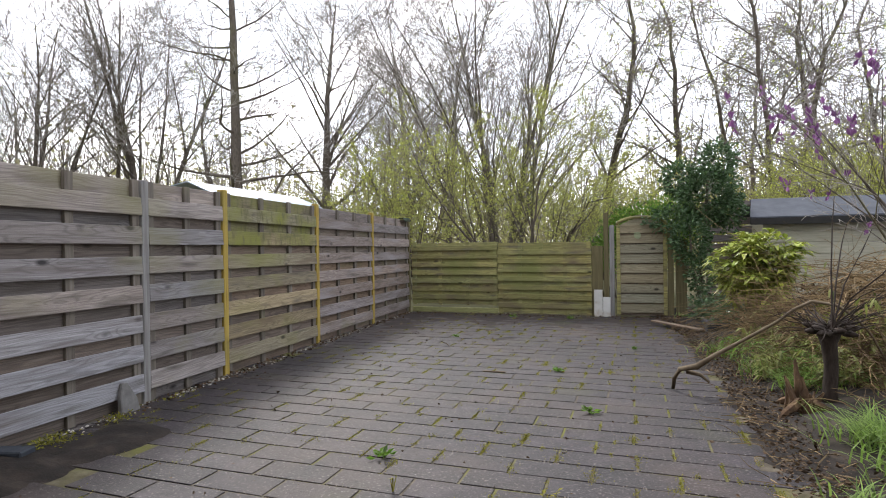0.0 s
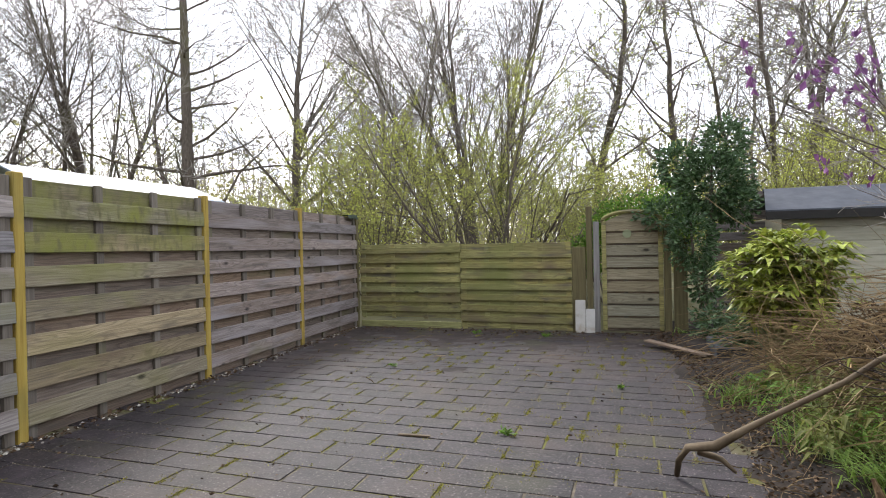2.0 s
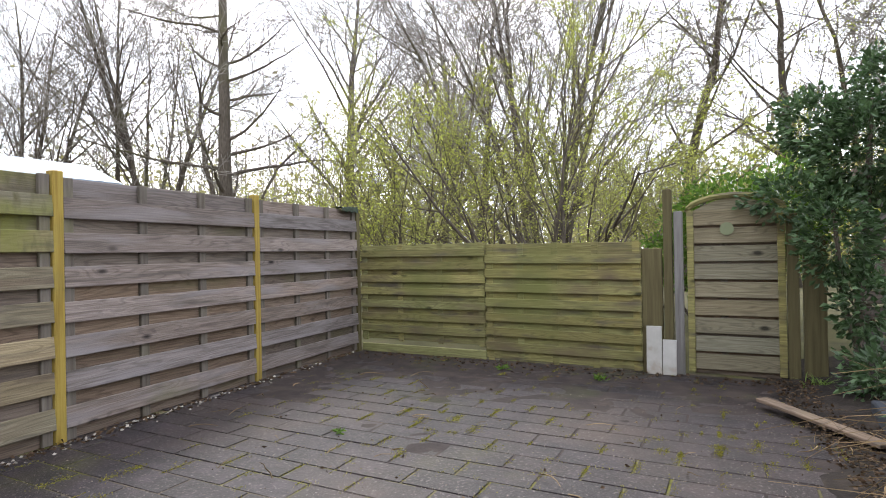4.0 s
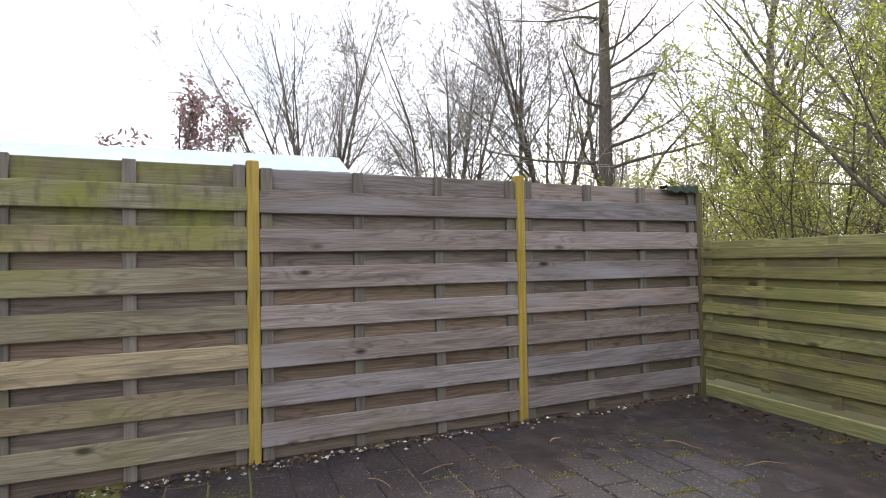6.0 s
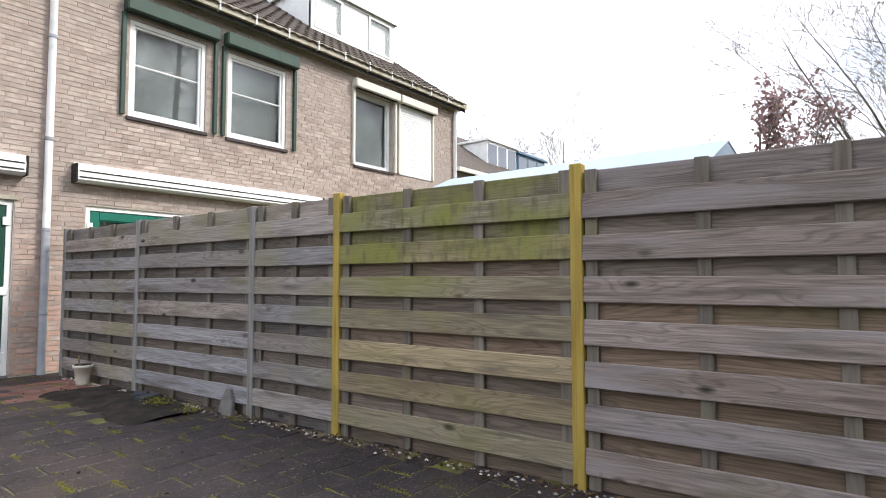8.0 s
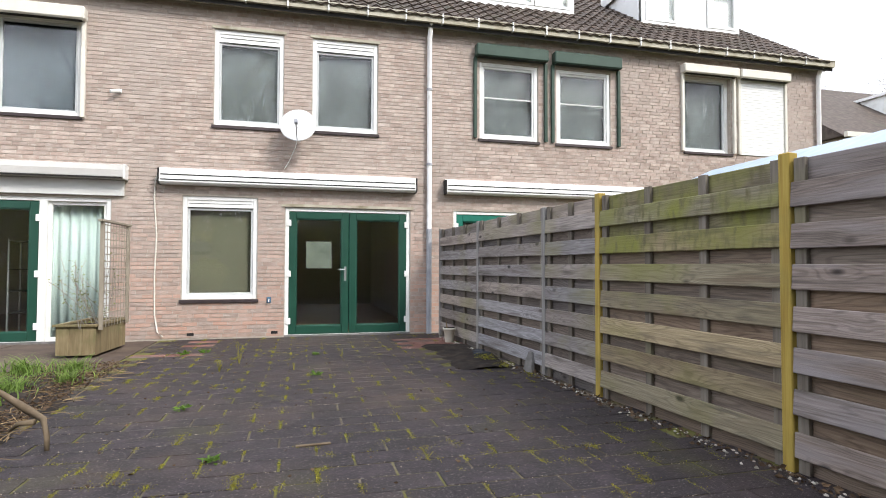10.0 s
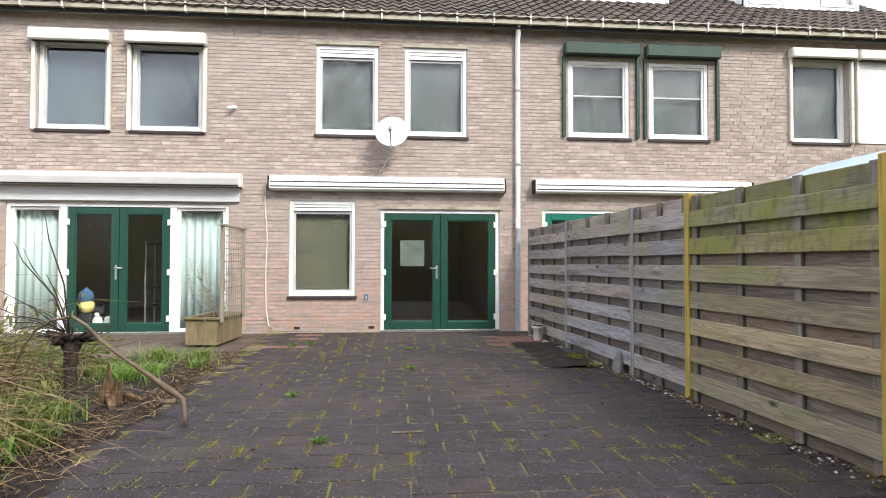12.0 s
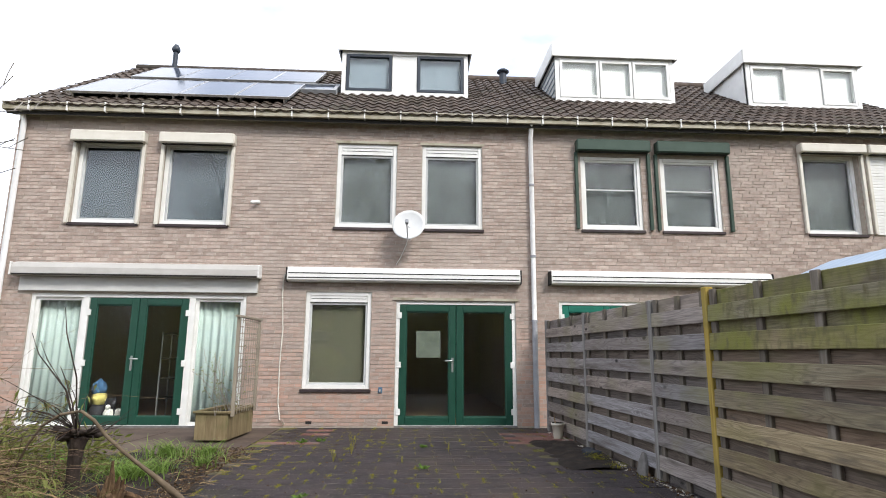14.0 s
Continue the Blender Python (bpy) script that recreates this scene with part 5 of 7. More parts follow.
leaf_mass("ivy_holly", 3, [(1.25, 10.4, 2.0, 0.55, 0.4, 0.6), (0.95, 10.15, 1.3, 0.36, 0.28, 0.5), (0.68, 10.38, 1.62, 0.48, 0.24, 0.26), (1.4, 10.5, 2.55, 0.34, 0.3, 0.45), (1.55, 10.5, 1.75, 0.3, 0.3, 0.4), (1.1, 10.0, 0.75, 0.26, 0.24, 0.4), (0.85, 10.6, 2.3, 0.35, 0.3, 0.4)], 8500, 0.068, L_dark, "dark glossy evergreen climbing over the gate post", "evergreen shrub", [([(1.1, 10.3, -0.05), (1.12, 10.3, 0.8), (1.2, 10.35, 1.6), (1.25, 10.4, 2.4)], [0.04, 0.035, 0.03, 0.015]), ([(1.2, 10.2, -0.05), (1.0, 10.2, 0.7), (0.95, 10.25, 1.5)], [0.03, 0.025, 0.015])], 0.6)
leaf_mass("hedge", 4, [(0.15, 11.5, 1.5, 0.75, 0.5, 0.62), (0.75, 11.7, 1.6, 0.6, 0.5, 0.65), (-0.3, 11.8, 1.1, 0.6, 0.4, 0.5)], 8000, 0.06, L_bright, "bright green leafy hedge behind the gate", "hedge", [([(0.2, 11.5, -0.05), (0.25, 11.5, 1.4)], [0.05, 0.03])], 0.6)


def long_leaf(lv, lf, base, way, length, wide, droop):
    """A leaf folded along its midrib that arches over by droop."""
    a = Vector(way).normalized()
    side = a.cross(Vector((0, 0, 1)))
    side = (side.normalized() if side.length > 1e-3 else Vector((1, 0, 0))) * length * wide * 0.5
    mid = base + a * length * 0.5
    tip = base + a * length + Vector((0, 0, -droop * length))
    fold = Vector((0, 0, length * wide * 0.16))
    k = len(lv)
    lv.extend((base, mid - fold, tip, mid + side, mid - side))
    lf.extend(((k, k + 3, k + 1), (k + 1, k + 3, k + 2), (k, k + 1, k + 4), (k + 1, k + 2, k + 4)))


def aucuba(x, y, rx, rz, zc, seed):
    rng = random.Random(seed)
    g = tagged(empty("aucuba_shrub", Matrix.Translation((x, y, 0))), "yellow-green broadleaf evergreen shrub with pointed leaves", "shrub")
    lv, lf, st = [], [], []
    for k in range(300):
        v = Vector((rng.gauss(0, 1), rng.gauss(0, 1), rng.gauss(0.35, 0.75))).normalized()
        r = rng.uniform(0.45, 1.0) * (0.86 + 0.4 * noise.noise(v * 1.9 + Vector((4, 1, 2))))
        c = Vector((v.x * rx * r, v.y * rx * r, zc + v.z * rz * r))
        if c.z < 0.15:
            continue
        if k < 70:
            st.append(([(0.06 * v.x, 0.06 * v.y, -0.05), tuple(c * 0.5 + Vector((0, 0, 0.05))), tuple(c)], [0.014, 0.01, 0.005]))
        turn = rng.random() * 6.28
        for j in range(9):
            a = turn + 2 * math.pi * j / 9
            w = Vector((math.cos(a), math.sin(a), rng.uniform(-0.2, 0.45))) + v * 0.55
            long_leaf(lv, lf, c + Vector((0, 0, rng.uniform(-0.03, 0.02))), w, rng.uniform(0.11, 0.19), rng.uniform(0.28, 0.38), rng.uniform(0.15, 0.55))
    mesh_part("leaves", lv, lf, L_aucuba, g)
    vs, fs = tubes(st, 5)
    mesh_part("stem", vs, fs, M_twig_green, g)


aucuba(1.5, 7.95, 0.52, 0.66, 0.84, 8)

leaf_mass("undergrowth_shrub", 23, [(1.35, 8.75, 0.3, 0.4, 0.35, 0.36), (1.75, 8.3, 0.25, 0.45, 0.4, 0.34), (1.15, 9.75, 0.25, 0.35, 0.3, 0.3)], 2600, 0.075, L_dark, "dark green leafy undergrowth behind the kerb blocks", "shrub", shell_=0.2)

# trellis fence and shed of the neighbouring plot
fence_panel("trellis_fence", Matrix.Translation((1.3, 11.3, 0)), 2.9, 1.9, [(0.05 + 0.15 * k, 0.17 + 0.15 * k) for k in range(11)], [], (0.05, 1.0, 1.9, 2.85), (M_brown, M_brown, M_batten), "grey-brown slatted fence behind the evergreen")
tagged(part("fence_rail", boxes((1.25, 4.9, 11.24, 11.32, 1.86, 1.95), (1.72, 1.82, 11.26, 11.34, -0.1, 1.95), bevel=0.006), M_brown), "weathered timber rail and post above the slatted fence", "rail")
shed = tagged(empty("garden_shed", Matrix.Translation((4.0, 10.9, 0))), "low cream boarded garden shed with dark felt roof", "shed")
for k in range(9):
    part("wall_board", boxes((-2.0, 2.6, -0.62, -0.6 + 0.006 * (k % 2), 0.0 + 0.175 * k, 0.17 + 0.175 * k), bevel=0.004), M_shedwall, shed)
part("wall", boxes((-1.98, 2.58, -0.6, 1.2, -0.1, 1.55)), M_shedwall, shed)
bm = bmesh.new()
vv = [bm.verts.new(p) for p in ((-2.2, -0.75, 1.58), (2.8, -0.75, 1.58), (2.8, 0.3, 1.93), (-2.0, 0.3, 1.93), (2.8, 1.4, 1.58), (-2.2, 1.4, 1.58))]
for q in ((0, 1, 2, 3), (3, 2, 4, 5)):
    bm.faces.new([vv[i] for i in q])
ex = bmesh.ops.extrude_face_region(bm, geom=bm.faces[:])
bmesh.ops.translate(bm, verts=[v for v in ex["geom"] if isinstance(v, bmesh.types.BMVert)], vec=(0, 0, 0.04))
bmesh.ops.recalc_face_normals(bm, faces=bm.faces)
part("roof", bm, M_felt, shed)
part("eave_board", boxes((-2.2, 2.8, -0.77, -0.752, 1.5, 1.6)), M_dark, shed)

# ---- garden bed ----
POL = Vector((1.4, 5.07, 0.03))
pol = tagged(empty("pollard_willow", Matrix.Translation(POL)), "short pollarded trunk with a knobbly head and thin shoots", "tree")
vs, fs = tubes([([(0, 0, -0.05), (0.0, 0.0, 0.12), (0.01, 0, 0.3), (0.0, 0.01, 0.46), (0, 0.01, 0.54)], [0.062, 0.048, 0.045, 0.052, 0.08])], 12)
mesh_part("trunk", vs, fs, M_bark_dark, pol, smooth=True)
rng = random.Random(12)
kn, sh = [], []
for k in range(30):
    a = rng.uniform(0, 6.28)
    v = Vector((math.cos(a), math.sin(a), rng.uniform(-0.1, 0.5))).normalized()
    c = Vector((0, 0, 0.55)) + v * rng.uniform(0.03, 0.1)
    kn.append(([c, c + v * 0.05, c + v * 0.09], [0.022, 0.024, 0.008]))
for k in range(40):
    a = rng.uniform(0, 6.28)
    v = Vector((math.cos(a), math.sin(a), rng.uniform(-0.05, 0.55))).normalized()
    p = [Vector((0, 0, 0.56)) + v * 0.07]
    ln = rng.uniform(0.1, 0.42)
    for s_ in range(4):
        v = (v + Vector((rng.gauss(0, 0.25), rng.gauss(0, 0.25), rng.gauss(0.05, 0.2)))).normalized()
        p.append(p[-1] + v * ln / 4)
    sh.append((p, [0.005, 0.004, 0.0035, 0.0025, 0.0015]))
for ex_, ey_, ez_ in ((0.22, 0.35, 0.75), (0.32, -0.2, 0.5), (0.1, 0.2, 0.95), (0.3, 0.12, 0.7)):
    sh.append(([(0.02, 0.0, 0.56), (ex_ * 0.35, ey_ * 0.3, 0.56 + ez_ * 0.45), (ex_ * 0.8, ey_ * 0.9, 0.56 + ez_ * 0.8), (ex_, ey_, 0.56 + ez_)], [0.007, 0.006, 0.0045, 0.0025]))
for p in kn:
    vs, fs = tubes([p], 6)
    mesh_part("knot", vs, fs, M_bark_dark, pol, smooth=True)
for k in range(13):
    a = rng.uniform(-1.0, 1.6)
    v = Vector((math.cos(a), math.sin(a), rng.uniform(0.2, 1.2))).normalized()
    p = [Vector((0, 0, 0.57)) + v * 0.08]
    ln = rng.uniform(0.5, 0.95)
    for s_ in range(7):
        v = (v + Vector((rng.gauss(0, 0.12), rng.gauss(0, 0.12), rng.gauss(-0.12, 0.12)))).normalized()
        p.append(p[-1] + v * ln / 7)
    sh.append((p, [0.0045, 0.004, 0.0038, 0.0033, 0.003, 0.0025, 0.002, 0.0012]))
vs, fs = tubes(sh, 5)
mesh_part("shoot", vs, fs, M_bark_dark, pol)
lv, lf = [], []
for pts, _r in sh[-13:]:
    for _ in range(5):
        c = Vector(pts[rng.randrange(3, len(pts))])
        long_leaf(lv, lf, c, (rng.gauss(0, 0.6), rng.gauss(0, 0.6), -0.5), rng.uniform(0.05, 0.09), 0.26, 0.5)
mesh_part("leaves", lv, lf, L_olive, pol, "sparse hanging olive leaves")

# the long pale branch bowed over the bed
bp = [(0.4, 5.47, 0.012), (0.41, 5.45, 0.1), (0.45, 5.4, 0.19), (0.57, 5.32, 0.235), (0.7, 5.31, 0.33), (0.82, 5.3, 0.41), (0.97, 5.28, 0.51), (1.1, 5.25, 0.6), (1.22, 5.22, 0.71), (1.33, 5.2, 0.775), (1.48, 5.2, 0.75), (1.6, 5.2, 0.67), (1.69, 5.19, 0.54), (1.82, 5.16, 0.25)]
vs, fs = tubes([(bp, [0.014, 0.017, 0.02, 0.026, 0.018, 0.014, 0.013, 0.013, 0.0125, 0.012, 0.011, 0.01, 0.009, 0.006]), ([(0.5, 5.4, 0.175), (0.6, 5.36, 0.16), (0.66, 5.33, 0.11)], [0.02, 0.015, 0.008])], 8)
tagged(mesh_part("bowed_branch", vs, fs, M_wood_fresh, smooth=True), "long pale bare branch bowing from pollard to paving", "branch")


def stump(x, y):
    g = tagged(empty("rotten_stump", Matrix.Translation((x, y, 0.02))), "splintered rotten brown tree stump with pale wood", "stump")
    rng = random.Random(6)
    out = []
    for k in range(16):
        a = 2 * math.pi * k / 16
        r = 0.065 + 0.025 * math.sin(3 * a)
        h = 0.11 + 0.2 * max(0, math.cos(a - 2.0)) ** 2 + rng.uniform(-0.05, 0.08)
        lean = Vector((math.cos(a), math.sin(a), 0)) * rng.uniform(-0.01, 0.09)
        c = Vector((r * math.cos(a), r * math.sin(a), 0))
        out.append(([c * 1.15 + Vector((0, 0, -0.05)), c + Vector((0, 0, h * 0.5)), c * 0.95 + lean + Vector((rng.gauss(0, 0.02), rng.gauss(0, 0.02), h))], [0.034, 0.028, 0.008]))
    for k in range(3):
        a = rng.uniform(0, 6.28)
        out.append(([(0.05 * math.cos(a), 0.08 * math.sin(a), 0.1), (0.2 * math.cos(a), 0.2 * math.sin(a), 0.04), (0.3 * math.cos(a), 0.3 * math.sin(a), -0.02)], [0.035, 0.025, 0.01]))
    for p in out:
        vs, fs = tubes([p], 6)
        mesh_part("splinter", vs, fs, M_rot, g)


stump(1.2, 4.9)


def brush(name, seed, cx, cy, rx, ry, h, n, material, label, r=0.0045, length=(0.5, 1.2)):
    rng = random.Random(seed)
    out = []
    for k in range(n):
        x, y = cx + rng.uniform(-1, 1) * rx, cy + rng.uniform(-1, 1) * ry
        f = max(0.05, 1 - ((x - cx) / rx) ** 2 * 0.6 - ((y - cy) / ry) ** 2 * 0.6)
        z = rng.uniform(0.03, h * f * 0.8)
        a, ln = rng.uniform(0, 6.28), rng.uniform(*length)
        d = Vector((math.cos(a), math.sin(a), rng.uniform(-0.2, 0.7))).normalized()
        p = [Vector((x, y, z))]
        for s in range(4):
            d = (d + Vector((rng.gauss(0, 0.22), rng.gauss(0, 0.22), -0.16))).normalized()
            q = p[-1] + d * ln / 4
            q.z = max(0.03, q.z)
            p.append(q)
        rr = r * rng.uniform(0.6, 1.6)
        out.append((p, [rr, rr, rr * 0.9, rr * 0.7, rr * 0.4]))
    vs, fs = tubes(out, 3)
    return tagged(mesh_part(name, vs, fs, material), label, "brushwood", kind="stuff")


def arching(name, seed, spots, material, label, r=0.0035):
    """Stems that rise from their roots and bow over; spots: (x, y, spread, height, count)."""
    rng = random.Random(seed)
    out = []
    for x, y, sp, h, n in spots:
        for _ in range(n):
            a, b = rng.uniform(0, 6.28), rng.uniform(0, 6.28)
            d = sp * math.sqrt(rng.random())
            p = [Vector((x + d * math.cos(a), y + d * math.sin(a), 0.0))]
            hh = h * rng.uniform(0.55, 1.2)
            way = Vector((0.45 * math.cos(b), 0.45 * math.sin(b), 1)).normalized()
            bend = rng.uniform(0.2, 0.42)
            for k in range(6):
                p.append(p[-1] + way * hh * 0.26)
                p[-1].z = max(0.02, p[-1].z)
                way = (way + Vector((math.cos(b) * 0.2 + rng.gauss(0, 0.32), math.sin(b) * 0.2 + rng.gauss(0, 0.32), -bend + rng.gauss(0, 0.2)))).normalized()
            rr = r * rng.uniform(0.5, 1.3)
            out.append((p, [rr * (1 - 0.12 * k) for k in range(7)]))
    vs, fs = tubes(out, 3)
    return tagged(mesh_part(name, vs, fs, material), label, "dry stems", kind="stuff")


M_cane = mat("reddish_brown_canes", [(0.05, 0.03, 0.02), (0.13, 0.08, 0.05)], 3, (1, 1, 1), 0.9, 0.0, rnd=0.45, island=True)
arching("straw_stems", 1, [(2.15, 6.9, 0.6, 1.1, 620), (1.75, 6.5, 0.35, 0.6, 130), (1.65, 7.35, 0.35, 0.75, 300), (2.35, 5.7, 0.5, 0.8, 220), (2.0, 4.7, 0.5, 0.5, 110)], M_twig_straw, "arching dry straw-coloured stems over the bed", 0.0042)
arching("dark_canes", 2, [(2.2, 6.1, 0.7, 0.85, 260), (2.4, 5.2, 0.6, 0.7, 240), (1.85, 5.5, 0.3, 0.5, 90)], M_cane, "dark dead canes tangled behind the pollard", 0.003)
brush("dead_brushwood", 3, 2.3, 6.6, 0.75, 1.15, 1.4, 3000, M_twig_straw, "tangled heap of dry straw-brown twigs in the bed", 0.004, (0.25, 0.8))
leaf_mass("bramble", 9, [(1.95, 6.1, 0.35, 0.55, 0.75, 0.4), (1.45, 6.1, 0.14, 0.35, 0.5, 0.18), (2.3, 4.7, 0.35, 0.6, 0.8, 0.4), (1.35, 7.0, 0.18, 0.3, 0.5, 0.2), (1.95, 4.0, 0.25, 0.45, 0.5, 0.3)], 4200, 0.085, L_olive, "straggling olive-green bramble and weeds in the bed", "bramble", shell_=0.2, wide=0.3)
brush("ground_sticks", 4, 1.25, 5.6, 0.55, 3.4, 0.05, 900, M_twig_straw, "thin dry sticks strewn on the soil", 0.0028, (0.06, 0.3))


def lance_weeds(name, seed, spots, material, label):
    """Leafy stems with long hanging leaves; spots: (x, y, spread, height, count)."""
    rng = random.Random(seed)
    g = tagged(empty(name), label, "weeds")
    lv, lf, st = [], [], []
    for x, y, sp, h, n in spots:
        for _ in range(n):
            a, d = rng.uniform(0, 6.28), sp * math.sqrt(rng.random())
            foot = Vector((x + d * math.cos(a), y + d * math.sin(a), 0.02))
            b = rng.uniform(0, 6.28)
            top = foot + Vector((0.35 * math.cos(b), 0.35 * math.sin(b), 1)).normalized() * h * rng.uniform(0.4, 1.15)
            mid = foot.lerp(top, 0.5) + Vector((0, 0, 0.04))
            st.append(([foot, mid, top], [0.0035, 0.003, 0.002]))
            for k in range(rng.randint(5, 9)):
                u = rng.uniform(0.25, 1.0)
                c = foot.lerp(mid, u * 2) if u < 0.5 else mid.lerp(top, u * 2 - 1)
                w = rng.uniform(0, 6.28)
                long_leaf(lv, lf, c, (math.cos(w), math.sin(w), rng.uniform(-0.3, 0.7)), rng.uniform(0.06, 0.13), rng.uniform(0.2, 0.32), rng.uniform(0.2, 0.8))
    mesh_part("leaves", lv, lf, material, g)
    vs, fs = tubes(st, 4)
    mesh_part("stems", vs, fs, M_twig_green, g)["kind"] = "stuff"


lance_weeds("lance_leaf_weed", 14, [(1.5, 6.3, 0.35, 0.42, 75), (1.35, 5.9, 0.28, 0.3, 45), (1.75, 6.9, 0.4, 0.5, 70), (1.65, 5.5, 0.25, 0.4, 40), (1.45, 7.3, 0.25, 0.3, 40), (1.9, 6.0, 0.35, 0.55, 50)], L_olive, "olive-green lance-leaved weeds between dry stems")
lance_weeds("green_weed", 15, [(1.3, 6.5, 0.3, 0.26, 50), (1.5, 5.85, 0.3, 0.3, 40), (1.25, 7.2, 0.2, 0.2, 30), (2.1, 4.5, 0.4, 0.4, 30)], L_bright, "fresh green leafy weeds at the edge of the bed")


def grass(name, seed, spots, label):
    rng = random.Random(seed)
    vs, fs = [], []
    for x, y, r, h, n in spots:
        for _ in range(n * 3 // 5):
            a, d = rng.uniform(0, 6.28), abs(rng.gauss(0, 0.5)) * r
            p = Vector((x + d * math.cos(a), y + d * math.sin(a), 0.02))
            b = rng.uniform(0, 6.28)
            lean = Vector((math.cos(b), math.sin(b), 0))
            side = Vector((-lean.y, lean.x, 0)) * 0.0065
            hh = h * rng.uniform(0.5, 1.15)
            k = len(vs)
            for u in (0, 0.4, 0.75, 1.0):
                c = p + Vector((0, 0, hh * (u - 0.45 * u * u))) + lean * hh * 0.75 * u * u
                w = side * (1 - u * 0.85)
                vs.extend((c - w, c + w))
            for s in range(3):
                fs.append((k + 2 * s, k + 2 * s + 1, k + 2 * s + 3, k + 2 * s + 2))
    return tagged(mesh_part(name, vs, fs, L_grass), label, "grass", kind="stuff")


grass("grass_tufts", 1, [(1.45, 4.25, 0.3, 0.36, 420), (1.75, 3.9, 0.3, 0.36, 380), (1.35, 3.7, 0.2, 0.28, 200), (1.36, 4.08, 0.25, 0.36, 300), (1.7, 2.7, 0.3, 0.3, 300), (1.3, 5.45, 0.2, 0.32, 260), (1.55, 5.5, 0.25, 0.45, 300), (1.2, 6.0, 0.2, 0.3, 260), (1.5, 6.1, 0.3, 0.5, 320), (1.75, 6.7, 0.3, 0.5, 260), (0.95, 7.0, 0.25, 0.24, 200), (1.6, 5.5, 0.25, 0.32, 200), (1.05, 3.3, 0.2, 0.22, 140), (1.2, 2.75, 0.22, 0.28, 220), (0.85, 10.2, 0.15, 0.15, 90)], "bright green tufts of long grass in the bed")


def litter(name, seed, n, area, material, size, label, z=0.02):
    rng = random.Random(seed)
    lv, lf = [], []
    for _ in range(n):
        x, y = area(rng)
        add_leaf(lv, lf, rng, Vector((x, y, z + rng.uniform(0, 0.015))), size * rng.uniform(0.5, 1.5), (rng.gauss(0, 1), rng.gauss(0, 1), rng.uniform(-0.1, 0.25)), 0.6)
    return tagged(mesh_part(name, lv, lf, material), label, "leaf litter", kind="stuff")


def bed_area(rng):
    y = rng.uniform(2.3, 10.3)
    return edge_x(y) + abs(rng.gauss(0.05, 0.45)) - 0.06, y


litter("bed_litter", 1, 7000, bed_area, M_litter, 0.024, "dead brown leaves lying on the soil bed", 0.05)
litter("fence_litter", 2, 700, lambda r: ((lambda y: (fence_x(y) + abs(r.gauss(0.0, 0.07)) + 0.01, y))(r.uniform(3.4, 10.3))), M_litter, 0.035, "dead leaves and crumbs along the fence foot", 0.0)
litter("corner_litter", 3, 420, lambda r: (r.uniform(-3.8, 0.9), 10.4 - abs(r.gauss(0, 0.18))), M_litter, 0.04, "dead leaves swept against the low back fence", 0.0)
litter("paving_litter", 5, 420, lambda r: (r.uniform(-3.3, 0.8), r.uniform(0.3, 10.2)), M_litter, 0.024, "scattered leaf crumbs on the paving", 0.003)
brush("paving_sticks", 7, -0.8, 8.6, 2.6, 1.7, 0.012, 46, M_twig_straw, "small dry twigs lying on the paving", 0.003, (0.06, 0.26))

# pebbles along the fence
rng = random.Random(15)
pv, pf = [], []
for k in range(420):
    y = rng.uniform(0.5, 10.3)
    x = fence_x(y) + 0.015 + abs(rng.gauss(0, 0.06))
    if y > 8.7 and rng.random() < 0.5:
        continue
    r = rng.uniform(0.006, 0.017)
    b = len(pv)
    for dx, dy, dz in ((1, 0, 0), (0, 1, 0), (-1, 0, 0), (0, -1, 0), (0, 0, 1), (0, 0, -1)):
        pv.append((x + dx * r * rng.uniform(0.7, 1.3), y + dy * r * rng.uniform(0.7, 1.3), r * 0.3 + dz * r * 0.7))
    for i in range(4):
        pf.append((b + i, b + (i + 1) % 4, b + 4))
        pf.append((b + (i + 1) % 4, b + i, b + 5))
tagged(mesh_part("pebbles", pv, pf, M_pebble), "pale pebbles and rubble along the fence foot", "pebbles", kind="stuff")


def rock(name, x, y, sx, sy, sz, label, material=M_stone, lean=0.0, turn=0.0, z=0.0, point=1.0):
    bm = bmesh.new()
    bmesh.ops.create_icosphere(bm, subdivisions=2, radius=0.5)
    for v in bm.verts:
        n = 1 + 0.16 * noise.noise(v.co * 2.2 + Vector((x, y, 0)))
        v.co = Vector((v.co.x * sx * n * (1 - (1 - point) * max(0, v.co.z + 0.5)), v.co.y * sy * n, (v.co.z + 0.42) * sz * n))
    return tagged(part(name, bm, material, smooth=False, m=Matrix.Translation((x, y, z)) @ Matrix.Rotation(turn, 4, "Z") @ Matrix.Rotation(lean, 4, "X")), label, "stone")


bm = bmesh.new()
sv = [bm.verts.new((x, 0, z)) for x, z in ((-0.11, -0.03), (0.1, -0.03), (0.085, 0.1), (0.015, 0.25), (-0.035, 0.26), (-0.085, 0.15))]
bm.faces.new(sv)
ex = bmesh.ops.extrude_face_region(bm, geom=bm.faces[:])
bmesh.ops.translate(bm, verts=[v for v in ex["geom"] if isinstance(v, bmesh.types.BMVert)], vec=(0, 0.05, 0))
bmesh.ops.recalc_face_normals(bm, faces=bm.faces)
bmesh.ops.bevel(bm, geom=bm.edges[:], offset=0.008, segments=1, affect="EDGES")
tagged(part("leaning_stone", bm, M_stone, m=Matrix.Translation((fence_x(3.7) + 0.075, 3.7, 0.0)) @ Matrix.Diagonal((0.82, 0.9, 0.88, 1)) @ Matrix.Rotation(math.pi / 2 + 0.1, 4, "Z") @ Matrix.Rotation(-0.2, 4, "X")), "pointed grey stone slab leaning on the fence", "stone")
